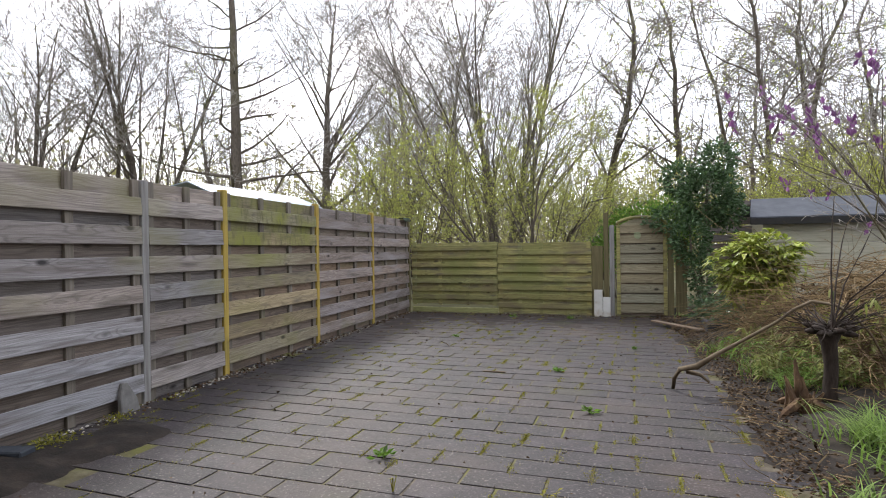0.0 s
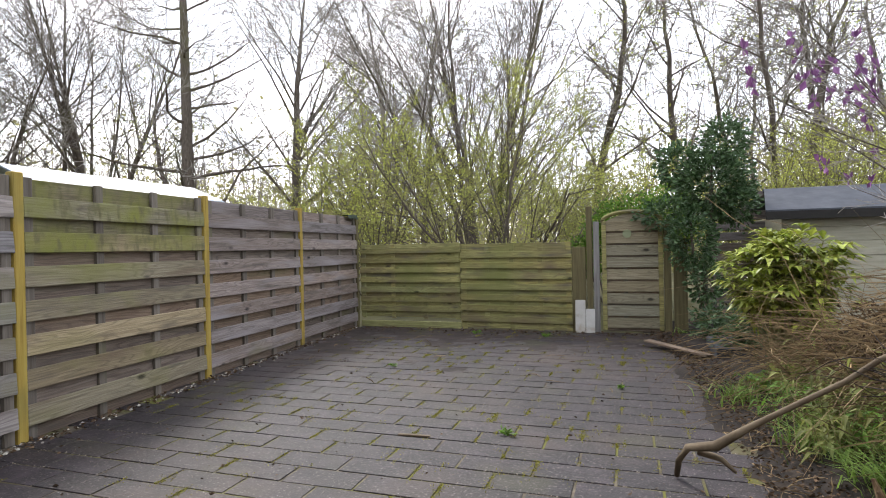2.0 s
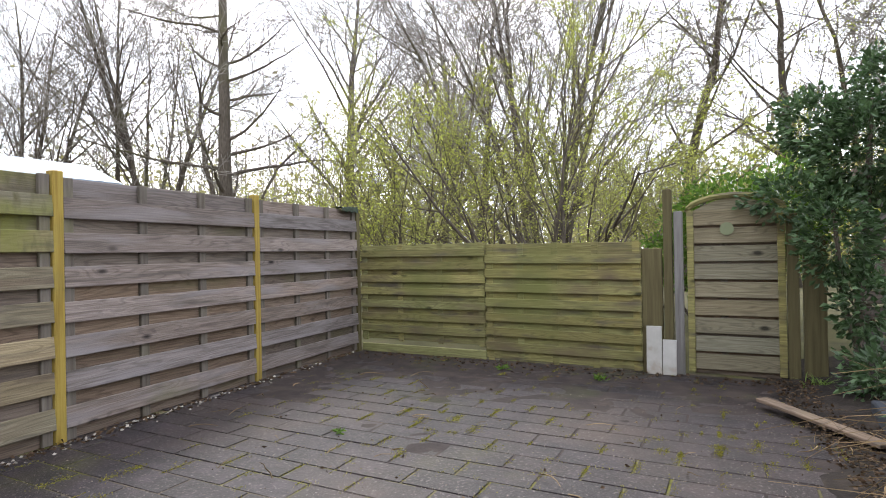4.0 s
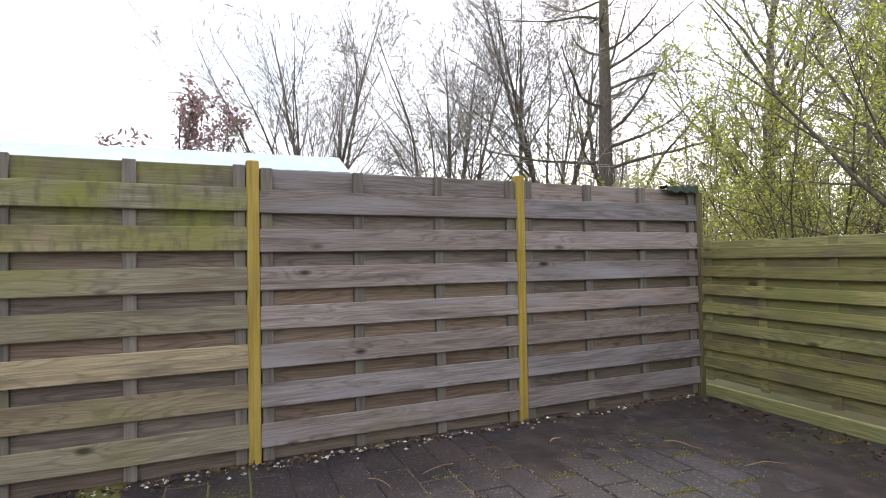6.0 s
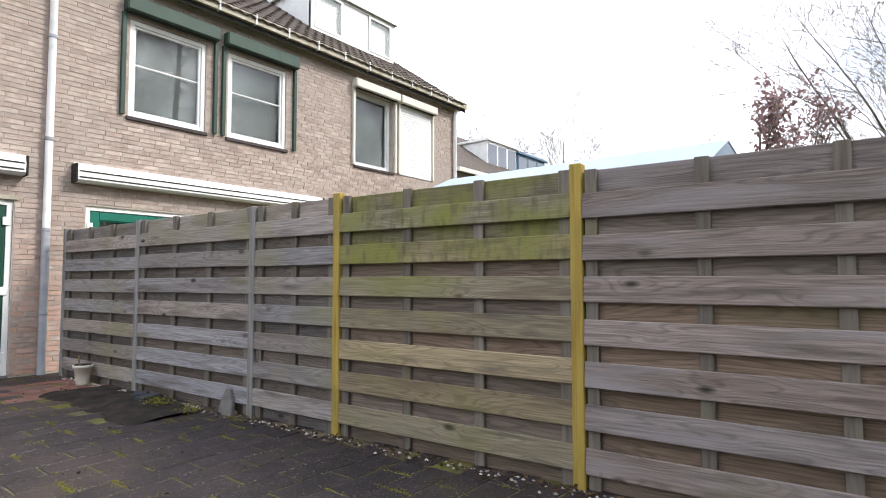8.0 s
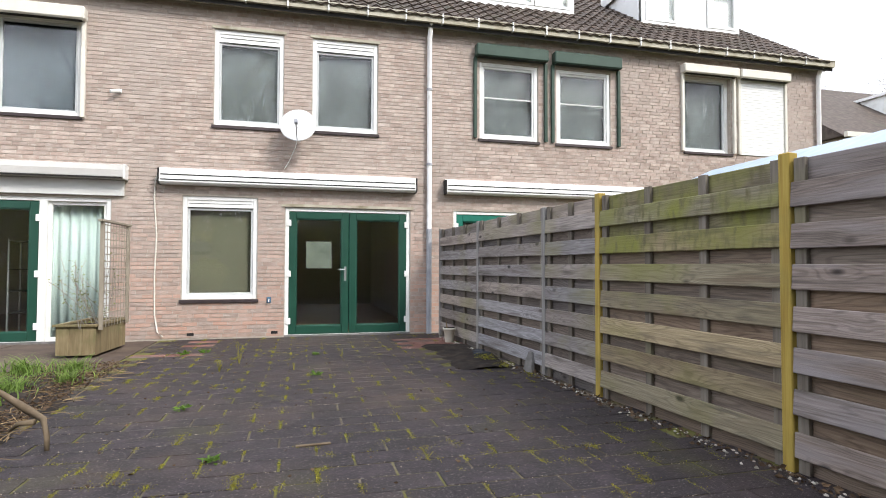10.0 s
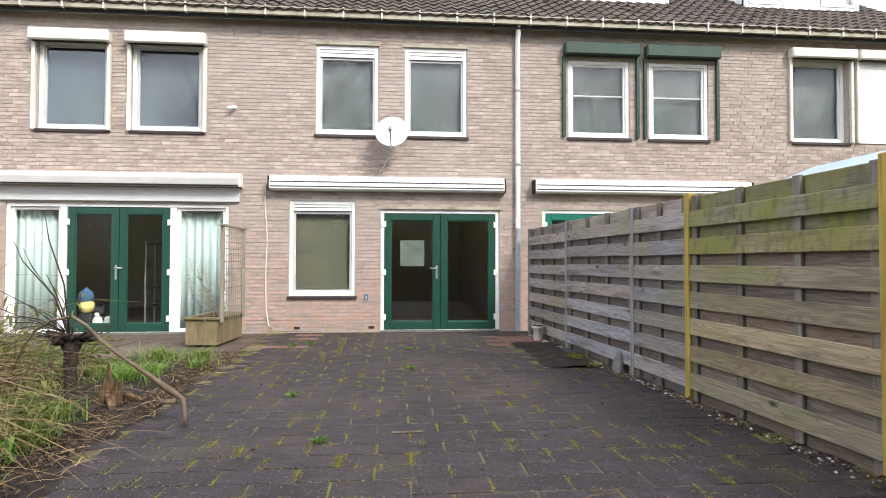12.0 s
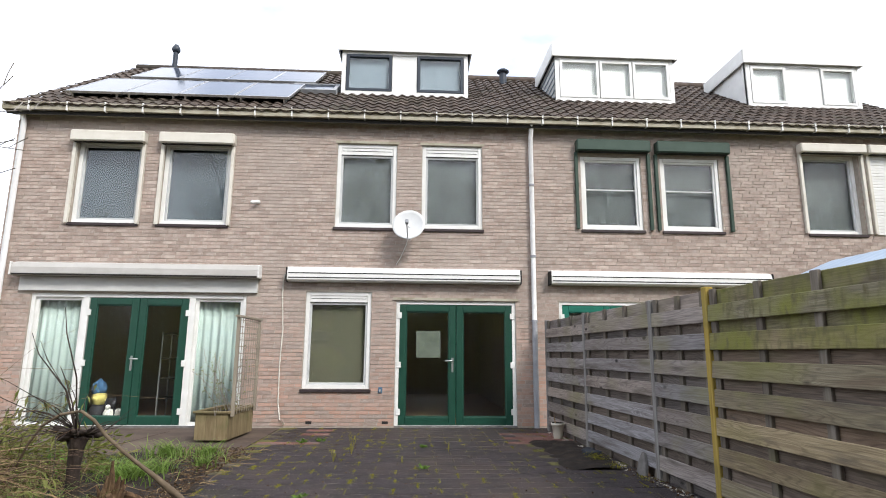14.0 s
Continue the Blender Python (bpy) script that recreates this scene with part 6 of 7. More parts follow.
for k, (x, y, s, t) in enumerate(((-3.28, 2.72, 0.13, 0.3), (-3.3, 2.55, 0.12, 1.0))):
    tagged(part("loose_paver", boxes((-s, s * 0.6, -0.06, 0.06, 0.0, 0.075), bevel=0.008), M_slab, m=Matrix.Translation((x, y, 0.0)) @ Matrix.Rotation(t, 4, "Z")), "loose dark concrete paver on the soil", "paver", "loose pavers by the fence")
leaf_mass("dry_foliage", 10, [(2.0, 6.8, 0.45, 0.65, 0.7, 0.45), (2.4, 5.3, 0.35, 0.7, 0.7, 0.35)], 4000, 0.05, M_litter, "withered brown foliage caught in the brushwood", "dead foliage", shell_=0.15, wide=0.35)
leaf_mass("soil_weed", 31, [(-3.28, 2.95, 0.03, 0.17, 0.22, 0.08), (-3.32, 3.45, 0.03, 0.12, 0.2, 0.06), (-3.38, 4.05, 0.02, 0.08, 0.25, 0.05)], 900, 0.022, L_moss, "low green and yellow weeds at the fence foot", "weeds", shell_=0.1)

# kerb blocks, plank
for x0, x1, y0, y1 in ((1.0, 1.13, 8.5, 9.3), (1.14, 1.75, 9.2, 9.32), (1.14, 1.7, 8.5, 8.62)):
    tagged(part("concrete_kerb", boxes((x0, x1, y0, y1, -0.05, 0.17), bevel=0.01), M_slab), "dark concrete kerb block around a small bed", "kerb", "kerb blocks in the bed")
tagged(part("old_plank", boxes((-0.52, 0.52, -0.05, 0.05, 0.0, 0.025), bevel=0.004), M_brown_shaded, m=Matrix.Translation((0.66, 9.04, 0.055)) @ Matrix.Rotation(radians(124), 4, "Z")), "old brown plank lying along the edge of the bed", "plank")
tagged(part("wood_strip", boxes((-0.11, 0.11, -0.012, 0.012, 0.0, 0.012), bevel=0.003), M_wood_fresh, m=Matrix.Translation((-1.18, 5.72, 0.002)) @ Matrix.Rotation(radians(4), 4, "Z")), "small pale strip of wood on the paving", "wood strip")

# pot by the downpipe
pot = tagged(empty("plant_pot", Matrix.Translation((-3.28, 1.2, 0.0)) @ Matrix.Diagonal((1.1, 1.1, 1.1, 1))), "small cream plastic pot with dry stalks", "plant pot")
vs, fs = tubes([([(0, 0, 0), (0, 0, 0.02), (0, 0, 0.17), (0, 0, 0.172), (0, 0, 0.2)], [0.055, 0.06, 0.078, 0.088, 0.09])], 16)
mesh_part("body", vs, fs, M_pot, pot, smooth=True)
vs, fs = tubes([([(0, 0, 0.199), (0, 0, 0.203)], [0.08, 0.08])], 16)
mesh_part("soil", vs, fs, M_soil, pot)
vs, fs = tubes([([(0.03, 0.0, 0.2), (0.05, 0.01, 0.27)], [0.008, 0.004]), ([(0.04, 0.03, 0.2), (0.06, 0.05, 0.3)], [0.009, 0.004])], 5)
mesh_part("stalks", vs, fs, M_twig_straw, pot)

# wooden planter with trellis
pl = tagged(empty("wooden_planter", Matrix.Translation((1.57, 1.06, 0.0)) @ Matrix.Rotation(radians(-4), 4, "Z") @ Matrix.Diagonal((0.86, 0.84, 0.96, 1))), "mossy wooden box planter standing by the doors", "planter")
for s in (-1, 1):
    for k in range(5):
        part("side_slat", boxes((s * 0.25 - 0.012, s * 0.25 + 0.012, -0.575 + 0.23 * k, -0.35 + 0.23 * k, 0.03, 0.4), bevel=0.003), M_planter, pl)
    for k in range(3):
        part("end_slat", boxes((-0.262 + 0.175 * k, -0.09 + 0.175 * k, s * 0.575 - 0.012, s * 0.575 + 0.012, 0.03, 0.4), bevel=0.003), M_planter, pl)
    part("rim", boxes((s * 0.26 - 0.035, s * 0.26 + 0.035, -0.62, 0.62, 0.4, 0.43), bevel=0.004), M_planter, pl)
    part("rim_end", boxes((-0.225, 0.225, s * 0.585 - 0.035, s * 0.585 + 0.035, 0.4, 0.43), bevel=0.004), M_planter, pl)
part("soil", boxes((-0.235, 0.235, -0.56, 0.56, 0.05, 0.36)), M_soil, pl)
trel = tagged(empty("trellis", Matrix.Translation((1.31, 1.08, 0.36)) @ Matrix.Rotation(radians(-3), 4, "Z")), "grey wooden trellis standing in the planter", "trellis")
for y in (-0.45, 0.45):
    part("upright", boxes((-0.022, 0.022, y - 0.022, y + 0.022, -0.02, 1.34), bevel=0.003), M_trellis, trel)
part("top_rail", boxes((-0.03, 0.03, -0.52, 0.52, 1.34, 1.37), bevel=0.003), M_trellis, trel)
for k in range(14):
    part("lath", boxes((-0.004, 0.004, -0.45, 0.45, 0.08 + 0.094 * k, 0.09 + 0.094 * k)), M_trellis, trel)
for k in range(9):
    part("upright_lath", boxes((-0.008, -0.002, -0.4 + 0.1 * k - 0.004, -0.392 + 0.1 * k, 0.0, 1.34)), M_trellis, trel)
climb = tagged(empty("climber", Matrix.Translation((1.45, 1.3, 0.36))), "thin sparse climber on the trellis", "climbing plant")
rng = random.Random(44)
out, lv, lf = [], [], []
for k in range(16):
    p = [Vector((rng.uniform(-0.1, 0.1), rng.uniform(-0.3, 0.3), 0))]
    d = Vector((rng.uniform(-0.1, 0.5), rng.uniform(-0.2, 0.3), 1)).normalized()
    for s in range(6):
        d = (d + Vector((rng.gauss(0, 0.2), rng.gauss(0, 0.2), 0))).normalized()
        p.append(p[-1] + d * rng.uniform(0.08, 0.2))
        for j in range(3):
            add_leaf(lv, lf, rng, p[-1] + Vector((rng.gauss(0, 0.03), rng.gauss(0, 0.03), rng.gauss(0, 0.03))), 0.035)
    out.append((p, [0.004] * 7))
vs, fs = tubes(out, 4)
mesh_part("stem", vs, fs, M_twig, climb), mesh_part("leaves", lv, lf, L_olive, climb)

# magnolia over the shed side
mag = place(tree("magnolia", 81, [(0, 0, -0.3, 0.1, 2.9, 0.026), (0.1, 0.1, -0.1, -0.25, 3.1, 0.026), (0, -0.1, -0.5, -0.3, 2.7, 0.02), (0.1, 0.1, -0.45, 0.5, 2.9, 0.02), (0.1, 0.0, 0.25, -0.2, 2.8, 0.02)], SHRUB, "bare magnolia with purple-pink opening flowers", category="magnolia", rmin=0.003), put(3.5, 7.5, 0, 1.1))
rng = random.Random(82)
fl, ff = [], []
crown = [o for o in mag.children if o.name.startswith("crown")][0]
tips = [v.co.copy() for v in crown.data.vertices if v.co.z > 1.3 and v.co.y > -0.5]
for _ in range(75):
    c = rng.choice(tips)
    for j in range(6):
        a = 2 * math.pi * j / 6
        add_leaf(fl, ff, rng, c, rng.uniform(0.06, 0.1), (0.45 * math.cos(a), 0.45 * math.sin(a), rng.choice((1, 1, -0.7))), 0.55)
mesh_part("blossom", fl, ff, L_flower, mag)["kind"] = "stuff"

# ---- fittings on the house ----
dish = tagged(empty("satellite_dish", Matrix.Translation((-1.03, 0.32, 3.36)) @ Matrix.Rotation(radians(-6), 4, "Z") @ Matrix.Rotation(radians(-70), 4, "X")), "white satellite dish on a wall arm", "satellite dish")
vs, fs = [], []
NR, NA = 6, 32
for i in range(NR + 1):
    for a in range(NA):
        r = 0.28 * i / NR
        t = 2 * math.pi * a / NA
        vs.append((r * math.cos(t), r * math.sin(t) * 1.04, 0.06 * (r / 0.28) ** 2 - 0.03))
for i in range(NR):
    for a in range(NA):
        b = (a + 1) % NA
        fs.append((i * NA + a, i * NA + b, (i + 1) * NA + b, (i + 1) * NA + a))
ref = mesh_part("reflector", vs, fs, mat("light_grey_dish_paint", [(0.52, 0.53, 0.53), (0.6, 0.61, 0.61)], 4, rough=0.5, bump=0.03), dish, smooth=True)
ref.modifiers.new("thick", "SOLIDIFY").thickness = 0.006
pipe("feed_arm", [(0, 0.27, 0.02), (0, 0.24, 0.13), (0, 0.12, 0.27)], 0.011, M_metal, dish)
part("receiver", boxes((-0.025, 0.025, 0.07, 0.14, 0.24, 0.31), bevel=0.008), M_pipe_low, dish)
pipe("wall_arm", [(0, 0.0, -0.03), (0, 0.06, -0.12), (0.0, 0.1, -0.3)], 0.018, M_metal, dish)
pipe("cable", [(0.0, 0.27, 0.02), (0.04, 0.34, -0.1), (0.15, 0.42, -0.35), (0.25, 0.5, -0.5)], 0.006, M_white, dish)
dp = tagged(empty("downpipe", Matrix.Translation((-3.22, 0.0, 0.0))), "white rain downpipe with grey lower length", "downpipe")
pipe("upper_pipe", [(0, 0.16, 5.32), (0, 0.13, 5.2), (0, 0.065, 5.1), (0, 0.065, 1.75)], 0.042, M_pipe, dp, sides=14)
pipe("lower_pipe", [(0, 0.065, 1.78), (0, 0.065, 0.35), (0.0, 0.07, 0.0)], 0.046, M_pipe_low, dp, sides=14)
for z in (4.2, 2.9, 1.77, 0.75):
    pipe("clip_ring", [(0, 0.065, z - 0.02), (0, 0.065, z + 0.02)], 0.052, M_pipe_low, dp, sides=14)
for x in (5.72, -11.6):
    d2 = tagged(empty("downpipe", Matrix.Translation((x, 0, 0))), "white rain downpipe at the end of the row", "downpipe")
    pipe("pipe", [(0, 0.16, 5.32), (0, 0.07, 5.15), (0, 0.065, 0.0)], 0.045, M_pipe, d2, sides=12)
tagged(pipe("wall_cable", [(1.04, 0.05, 2.56), (1.08, 0.03, 2.5), (1.1, 0.02, 2.2), (1.06, 0.014, 1.6), (1.08, 0.014, 1.0), (1.07, 0.014, 0.4), (1.02, 0.03, 0.13), (0.94, 0.05, 0.06)], 0.011, M_cream), "cream cable hanging down the brick wall", "cable")
tap = tagged(empty("wall_tap", Matrix.Translation((-0.6, 0.0, 0.6))), "small blue-grey tap on the wall", "tap")
part("plate", boxes((-0.035, 0.035, 0.003, 0.02, -0.05, 0.05), bevel=0.008), M_bluegrey, tap)
pipe("spout", [(0, 0.02, 0.01), (0, 0.06, 0.01), (0, 0.07, -0.03)], 0.012, M_metal, tap)
for x in (0.56, -0.69):
    v = tagged(empty("air_brick", Matrix.Translation((x, 0.0, 0.08))), "small black vent grille low in the wall", "vent")
    part("grille", boxes((-0.05, 0.05, 0.002, 0.009, -0.022, 0.022)), M_dark, v)
    part("bar", boxes((-0.05, 0.05, 0.009, 0.012, -0.003, 0.003)), M_seal, v)
cam_w = tagged(empty("wall_camera", Matrix.Translation((1.63, 0.0, 3.78))), "small white security camera on the wall", "camera")
part("mount", boxes((-0.05, -0.01, 0.003, 0.03, -0.01, 0.05), bevel=0.006), M_white, cam_w)
pipe("housing", [(-0.03, 0.03, 0.02), (0.07, 0.13, -0.02)], 0.03, M_white, cam_w)

# soft toys on the neighbour's sill
M_toy_yellow = mat("yellow_plush", [(0.5, 0.42, 0.12), (0.62, 0.54, 0.2)], 30, (1, 1, 1), 0.95, 0.1)
M_toy_tan = mat("tan_plush", [(0.4, 0.28, 0.11), (0.55, 0.42, 0.22)], 30, (1, 1, 1), 0.95, 0.1)


def toy(x, z, blobs, mats, label):
    """blobs: (dx, dy, dz, radius, height, top taper, material index)."""
    vs_, fs_, ids = [], [], []
    for dx, dy, dz, rr, h, tip, mi in blobs:
        v_, f_ = tubes([([(x + dx, -0.35 + dy, z + dz + h * t) for t in (0, 0.12, 0.4, 0.7, 0.9, 1)], [rr * q for q in (0.45, 0.85, 1, 1 - 0.2 * tip, 0.75 - 0.5 * tip, 0.25 * (1 - tip) + 0.02)])], 14)
        fs_ += [tuple(i + len(vs_) for i in f) for f in f_]
        vs_ += v_
        ids += [mi] * len(f_)
    o = mesh_part("soft_toy", vs_, fs_, mats[0], smooth=True)
    for q in mats[1:]:
        o.data.materials.append(q)
    o.data.polygons.foreach_set("material_index", ids)
    return tagged(o, label, "soft toy", "soft toys behind the glass")


toy(4.12, 0.02, [(0, 0, 0, 0.13, 0.34, 0, 1), (-0.01, 0.02, 0.3, 0.115, 0.22, 0, 0), (0.0, 0.09, 0.36, 0.06, 0.09, 0, 0), (0.015, 0, 0.46, 0.125, 0.28, 1, 2)], (M_toy_yellow, M_toy_dark, M_toy_blue), "soft toy with yellow face and pointed blue hat")
toy(3.93, 0.02, [(0, 0, 0, 0.12, 0.28, 0, 0), (-0.02, 0.07, 0.02, 0.08, 0.24, 0, 1), (-0.02, 0.03, 0.24, 0.085, 0.17, 0, 0), (-0.02, 0.1, 0.24, 0.04, 0.08, 0, 1), (-0.08, 0.02, 0.34, 0.028, 0.1, 1, 0), (0.04, 0.02, 0.34, 0.028, 0.1, 1, 0)], (M_toy_dark, M_toy_white), "black and white dog-shaped soft toy sitting")
toy(3.76, 0.02, [(0, 0, 0, 0.09, 0.2, 0, 0), (0, 0.03, 0.13, 0.06, 0.12, 0, 0)], (M_toy_white,), "small white soft toy")
toy(2.76, 0.02, [(0, 0, 0, 0.075, 0.2, 0, 1), (0, 0.02, 0.16, 0.075, 0.15, 0, 0), (-0.05, 0, 0.27, 0.02, 0.06, 1, 0), (0.05, 0, 0.27, 0.02, 0.06, 1, 0)], (M_toy_tan, M_toy_white), "small tan soft toy with pointed ears")
cage = tagged(empty("shelf_rack", Matrix.Translation((3.1, -1.2, 0.02))), "dark metal rack standing inside the room", "rack")
for x in (-0.35, 0.35):
    for y in (-0.2, 0.2):
        part("post", boxes((x - 0.012, x + 0.012, y - 0.012, y + 0.012, 0, 1.55)), M_lead, cage)
for z in (0.35, 0.7, 1.05, 1.5):
    part("shelf", boxes((-0.36, 0.36, -0.21, 0.21, z, z + 0.02)), M_dark, cage)

# solar panels on the neighbouring roof
RA = math.atan(PITCH)


def on_roof(x, y, lift=0.12):
    return Matrix.Translation((x, y, roof_z(y) + lift)) @ Matrix.Rotation(-RA, 4, "X")


panel0 = None
spots = [(4.82 - 1.02 * k, -0.95) for k in range(4)] + [(4.55 - 1.02 * k, -2.58) for k in range(2)] + [(1.6, -2.58), (2.55, -2.58)]
for x, y in spots:
    if panel0 is None:
        panel0 = tagged(empty("solar_panel", on_roof(x, y)), "dark glossy solar panel with an aluminium rim", "solar panel", "solar panels on the roof")
        part("glass", boxes((-0.48, 0.48, -0.8, 0.8, 0.0, 0.03)), M_solar, panel0)
        part("rim", (lambda b_: (box(b_, -0.5, -0.48, -0.82, 0.82, -0.01, 0.034), box(b_, 0.48, 0.5, -0.82, 0.82, -0.01, 0.034), box(b_, -0.48, 0.48, -0.82, -0.8, -0.01, 0.034), box(b_, -0.48, 0.48, 0.8, 0.82, -0.01, 0.034), b_)[-1])(bmesh.new()), M_metal, panel0)
        for rx in (-0.4, 0.4):
            part("rail", boxes((rx - 0.02, rx + 0.02, -0.8, 0.8, -0.14, -0.01)), M_metal, panel0)
    else:
        copy_thing(panel0, on_roof(x, y))
skyl = tagged(empty("roof_window", on_roof(1.05, -1.6, 0.05)), "grey-framed roof window between solar panels", "roof window")
part("frame", (lambda b_: (box(b_, -0.5, -0.42, -0.4, 0.4, -0.06, 0.06), box(b_, 0.42, 0.5, -0.4, 0.4, -0.06, 0.06), box(b_, -0.42, 0.42, -0.4, -0.32, -0.06, 0.06), box(b_, -0.42, 0.42, 0.32, 0.4, -0.06, 0.06), b_)[-1])(bmesh.new()), M_lead, skyl)
part("pane", boxes((-0.42, 0.42, -0.32, 0.32, 0.02, 0.03)), M_solar, skyl)

# ---- beyond the tall fence: neighbour's canopy, next row of houses ----
can = tagged(empty("garden_canopy", Matrix.Translation((-4.5, 6.4, 0))), "pale corrugated canopy roof in the next garden", "canopy")
bm = bmesh.new()
N = 36
rows_ = []
for y in range(N + 1):
    yy = -1.05 + 2.1 * y / N
    rows_.append([bm.verts.new((x, yy, z + 0.003 * (y % 2))) for x, z in ((0.42, 1.8), (0.0, 1.975), (-1.6, 1.72))])
for y in range(N):
    for k in range(2):
        bm.faces.new((rows_[y][k], rows_[y + 1][k], rows_[y + 1][k + 1], rows_[y][k + 1]))
r_ = part("roof_sheet", bm, M_sheet, can)
r_.modifiers.new("thick", "SOLIDIFY").thickness = 0.012
for x in (0.3, -1.5):
    for y in (-0.95, 0.95):
        part("post", boxes((x - 0.04, x + 0.04, y - 0.04, y + 0.04, -0.1, 1.7)), M_post_old, can)
bm = bmesh.new()
bm.faces.new([bm.verts.new((x, 1.02, z)) for x, z in ((0.42, 1.7), (0.42, 1.79), (0.0, 1.96), (-1.6, 1.705), (-1.6, 1.62))])
ex = bmesh.ops.extrude_face_region(bm, geom=bm.faces[:])
bmesh.ops.translate(bm, verts=[v for v in ex["geom"] if isinstance(v, bmesh.types.BMVert)], vec=(0, 0.025, 0))
bmesh.ops.recalc_face_normals(bm, faces=bm.faces)
part("gable_board", bm, M_sheet, can)

row2 = tagged(empty("next_house_row", Matrix.Translation((-26.0, -4.2, 0))), "next row of houses with dormers in the distance", "house")
part("wall", boxes((-10, 8.8, -8, 0, -0.3, 5.2)), M_mortar, row2)
bm = bmesh.new()
pr = [(0.3, 5.15), (-4.2, 8.3), (-8.5, 5.15)]
a = [bm.verts.new((-10.2, y, z)) for y, z in pr]
b = [bm.verts.new((9.0, y, z)) for y, z in pr]
bm.faces.new(a), bm.faces.new(list(reversed(b)))
for i in range(3):
    bm.faces.new((a[i], b[i], b[(i + 1) % 3], a[(i + 1) % 3]))
bmesh.ops.recalc_face_normals(bm, faces=bm.faces)
part("roof", bm, M_roof, row2)
part("gutter", boxes((-10.2, 9.0, 0.3, 0.42, 5.1, 5.25)), M_cream, row2)
for x0, x1, zt, m_ in ((1.95, 4.45, 7.38, M_white), (-0.95, 1.8, 7.24, M_bluegrey), (-5.5, -3.0, 7.3, M_white)):
    d = part("dormer_body", boxes((x0, x1, -3.5, -1.4, 5.85, zt), bevel=0.01), m_, row2)
    part("dormer_roof", boxes((x0 - 0.1, x1 + 0.1, -3.6, -1.28, zt, zt + 0.1)), m_, d)
    for k in range(3):
        w = (x1 - x0) / 3
        part("pane", boxes((x0 + k * w + 0.07, x0 + k * w + w - 0.07, -1.41, -1.385, 6.35, zt - 0.12)), M_solar, d)
for k in range(6):
    part("window", boxes((-8 + 2.7 * k, -6.9 + 2.7 * k, -0.02, 0.015, 3.0, 4.3)), M_solar, row2)
part("gable_pipe", boxes((8.6, 8.7, 0.0, 0.1, -0.2, 4.7)), M_white, row2)

# added backdrop, no known wall: covers the bright sky behind the street-side window
tagged(part("opposite_wall", boxes((-14, 10, -17.2, -17.0, -0.3, 6.5)), mat("grey_green_backdrop", [(0.09, 0.11, 0.085), (0.17, 0.19, 0.155)], 2.0)), "plain grey-green backdrop added across the street to block the sky", "wall", kind="structure")

# ---- pavers, bricks and roof tiles, piece by piece ----
TL, TW = 0.43, 0.2105


def paver_mesh(L, material):
    bm = boxes((-L / 2, L / 2, -TW / 2 + 0.0058, TW / 2 - 0.0058, -0.05, 0.0), bevel=0.0025)
    me = bpy.data.meshes.new("paver")
    bm.to_mesh(me)
    bm.free()
    me.materials.append(material)
    return me


paving = tagged(empty("paving"), "dark grey concrete pavers in running bond with mossy joints", "paving", kind="structure")
full, full_red = paver_mesh(TL - 0.015, M_tile), paver_mesh(TL - 0.015, M_tile_red)
rng = random.Random(2)
tuft_spots = []
for j in range(49):
    y = 0.13 + TW * (j + 0.0)
    x = -3.98 + (TL / 2 if j % 2 else 0) + rng.uniform(-0.012, 0.012)
    while x < 1.2:
        cx = x + TL / 2
        left, right = fence_x(y) + 0.05 - 0.06, edge_x(y) + 0.06 * math.sin(j * 1.7)
        if cx - TL / 2 > left - TL * 0.6 and cx + TL / 2 < right + TL * 0.62:
            hole = -3.5 < cx < -2.72 and 1.8 < y < 3.3
            red_ = (-3.5 < cx < -2.62 and 0.75 < y < 1.75) or (0.1 < cx < 0.9 and 0.2 < y < 1.9 and rng.random() < 0.3)
            if not hole:
                m_ = Matrix.Translation((cx, y, rng.uniform(-0.0005, 0.003))) @ Euler((rng.gauss(0, 0.004), rng.gauss(0, 0.003), rng.gauss(0, 0.006))).to_matrix().to_4x4()
                link("paver", full_red if red_ else full, None, paving, m_)
                for _ in range(rng.choice((1, 2, 4, 6, 8))):
                    tuft_spots.append((cx + TL / 2, y + rng.uniform(-0.1, 0.1)) if rng.random() < 0.8 else (cx + rng.uniform(-0.2, 0.2), y + TW / 2))
        x += TL

lv, lf = [], []
for x, y in tuft_spots:
    dens = noise.noise(Vector((x * 0.9, y * 0.9, 5))) + (0.3 if -2.6 < x < 0.3 else 0.1)
    if dens < 0.0 or rng.random() < 0.12:
        continue
    wide_ = rng.choice((0.005, 0.008, 0.014, 0.024, 0.03))
    for _ in range(int(10 + 60 * dens)):
        add_leaf(lv, lf, rng, Vector((x + rng.gauss(0, wide_), y + rng.gauss(0, 0.028), 0.001)), rng.uniform(0.005, 0.011), (rng.gauss(0, 0.6), rng.gauss(0, 0.6), rng.uniform(0.1, 0.7)), 0.6)
tagged(mesh_part("joint_moss", lv, lf, L_moss), "yellow-green moss growing in the paving joints", "moss", kind="stuff")
gv, gf = [], []
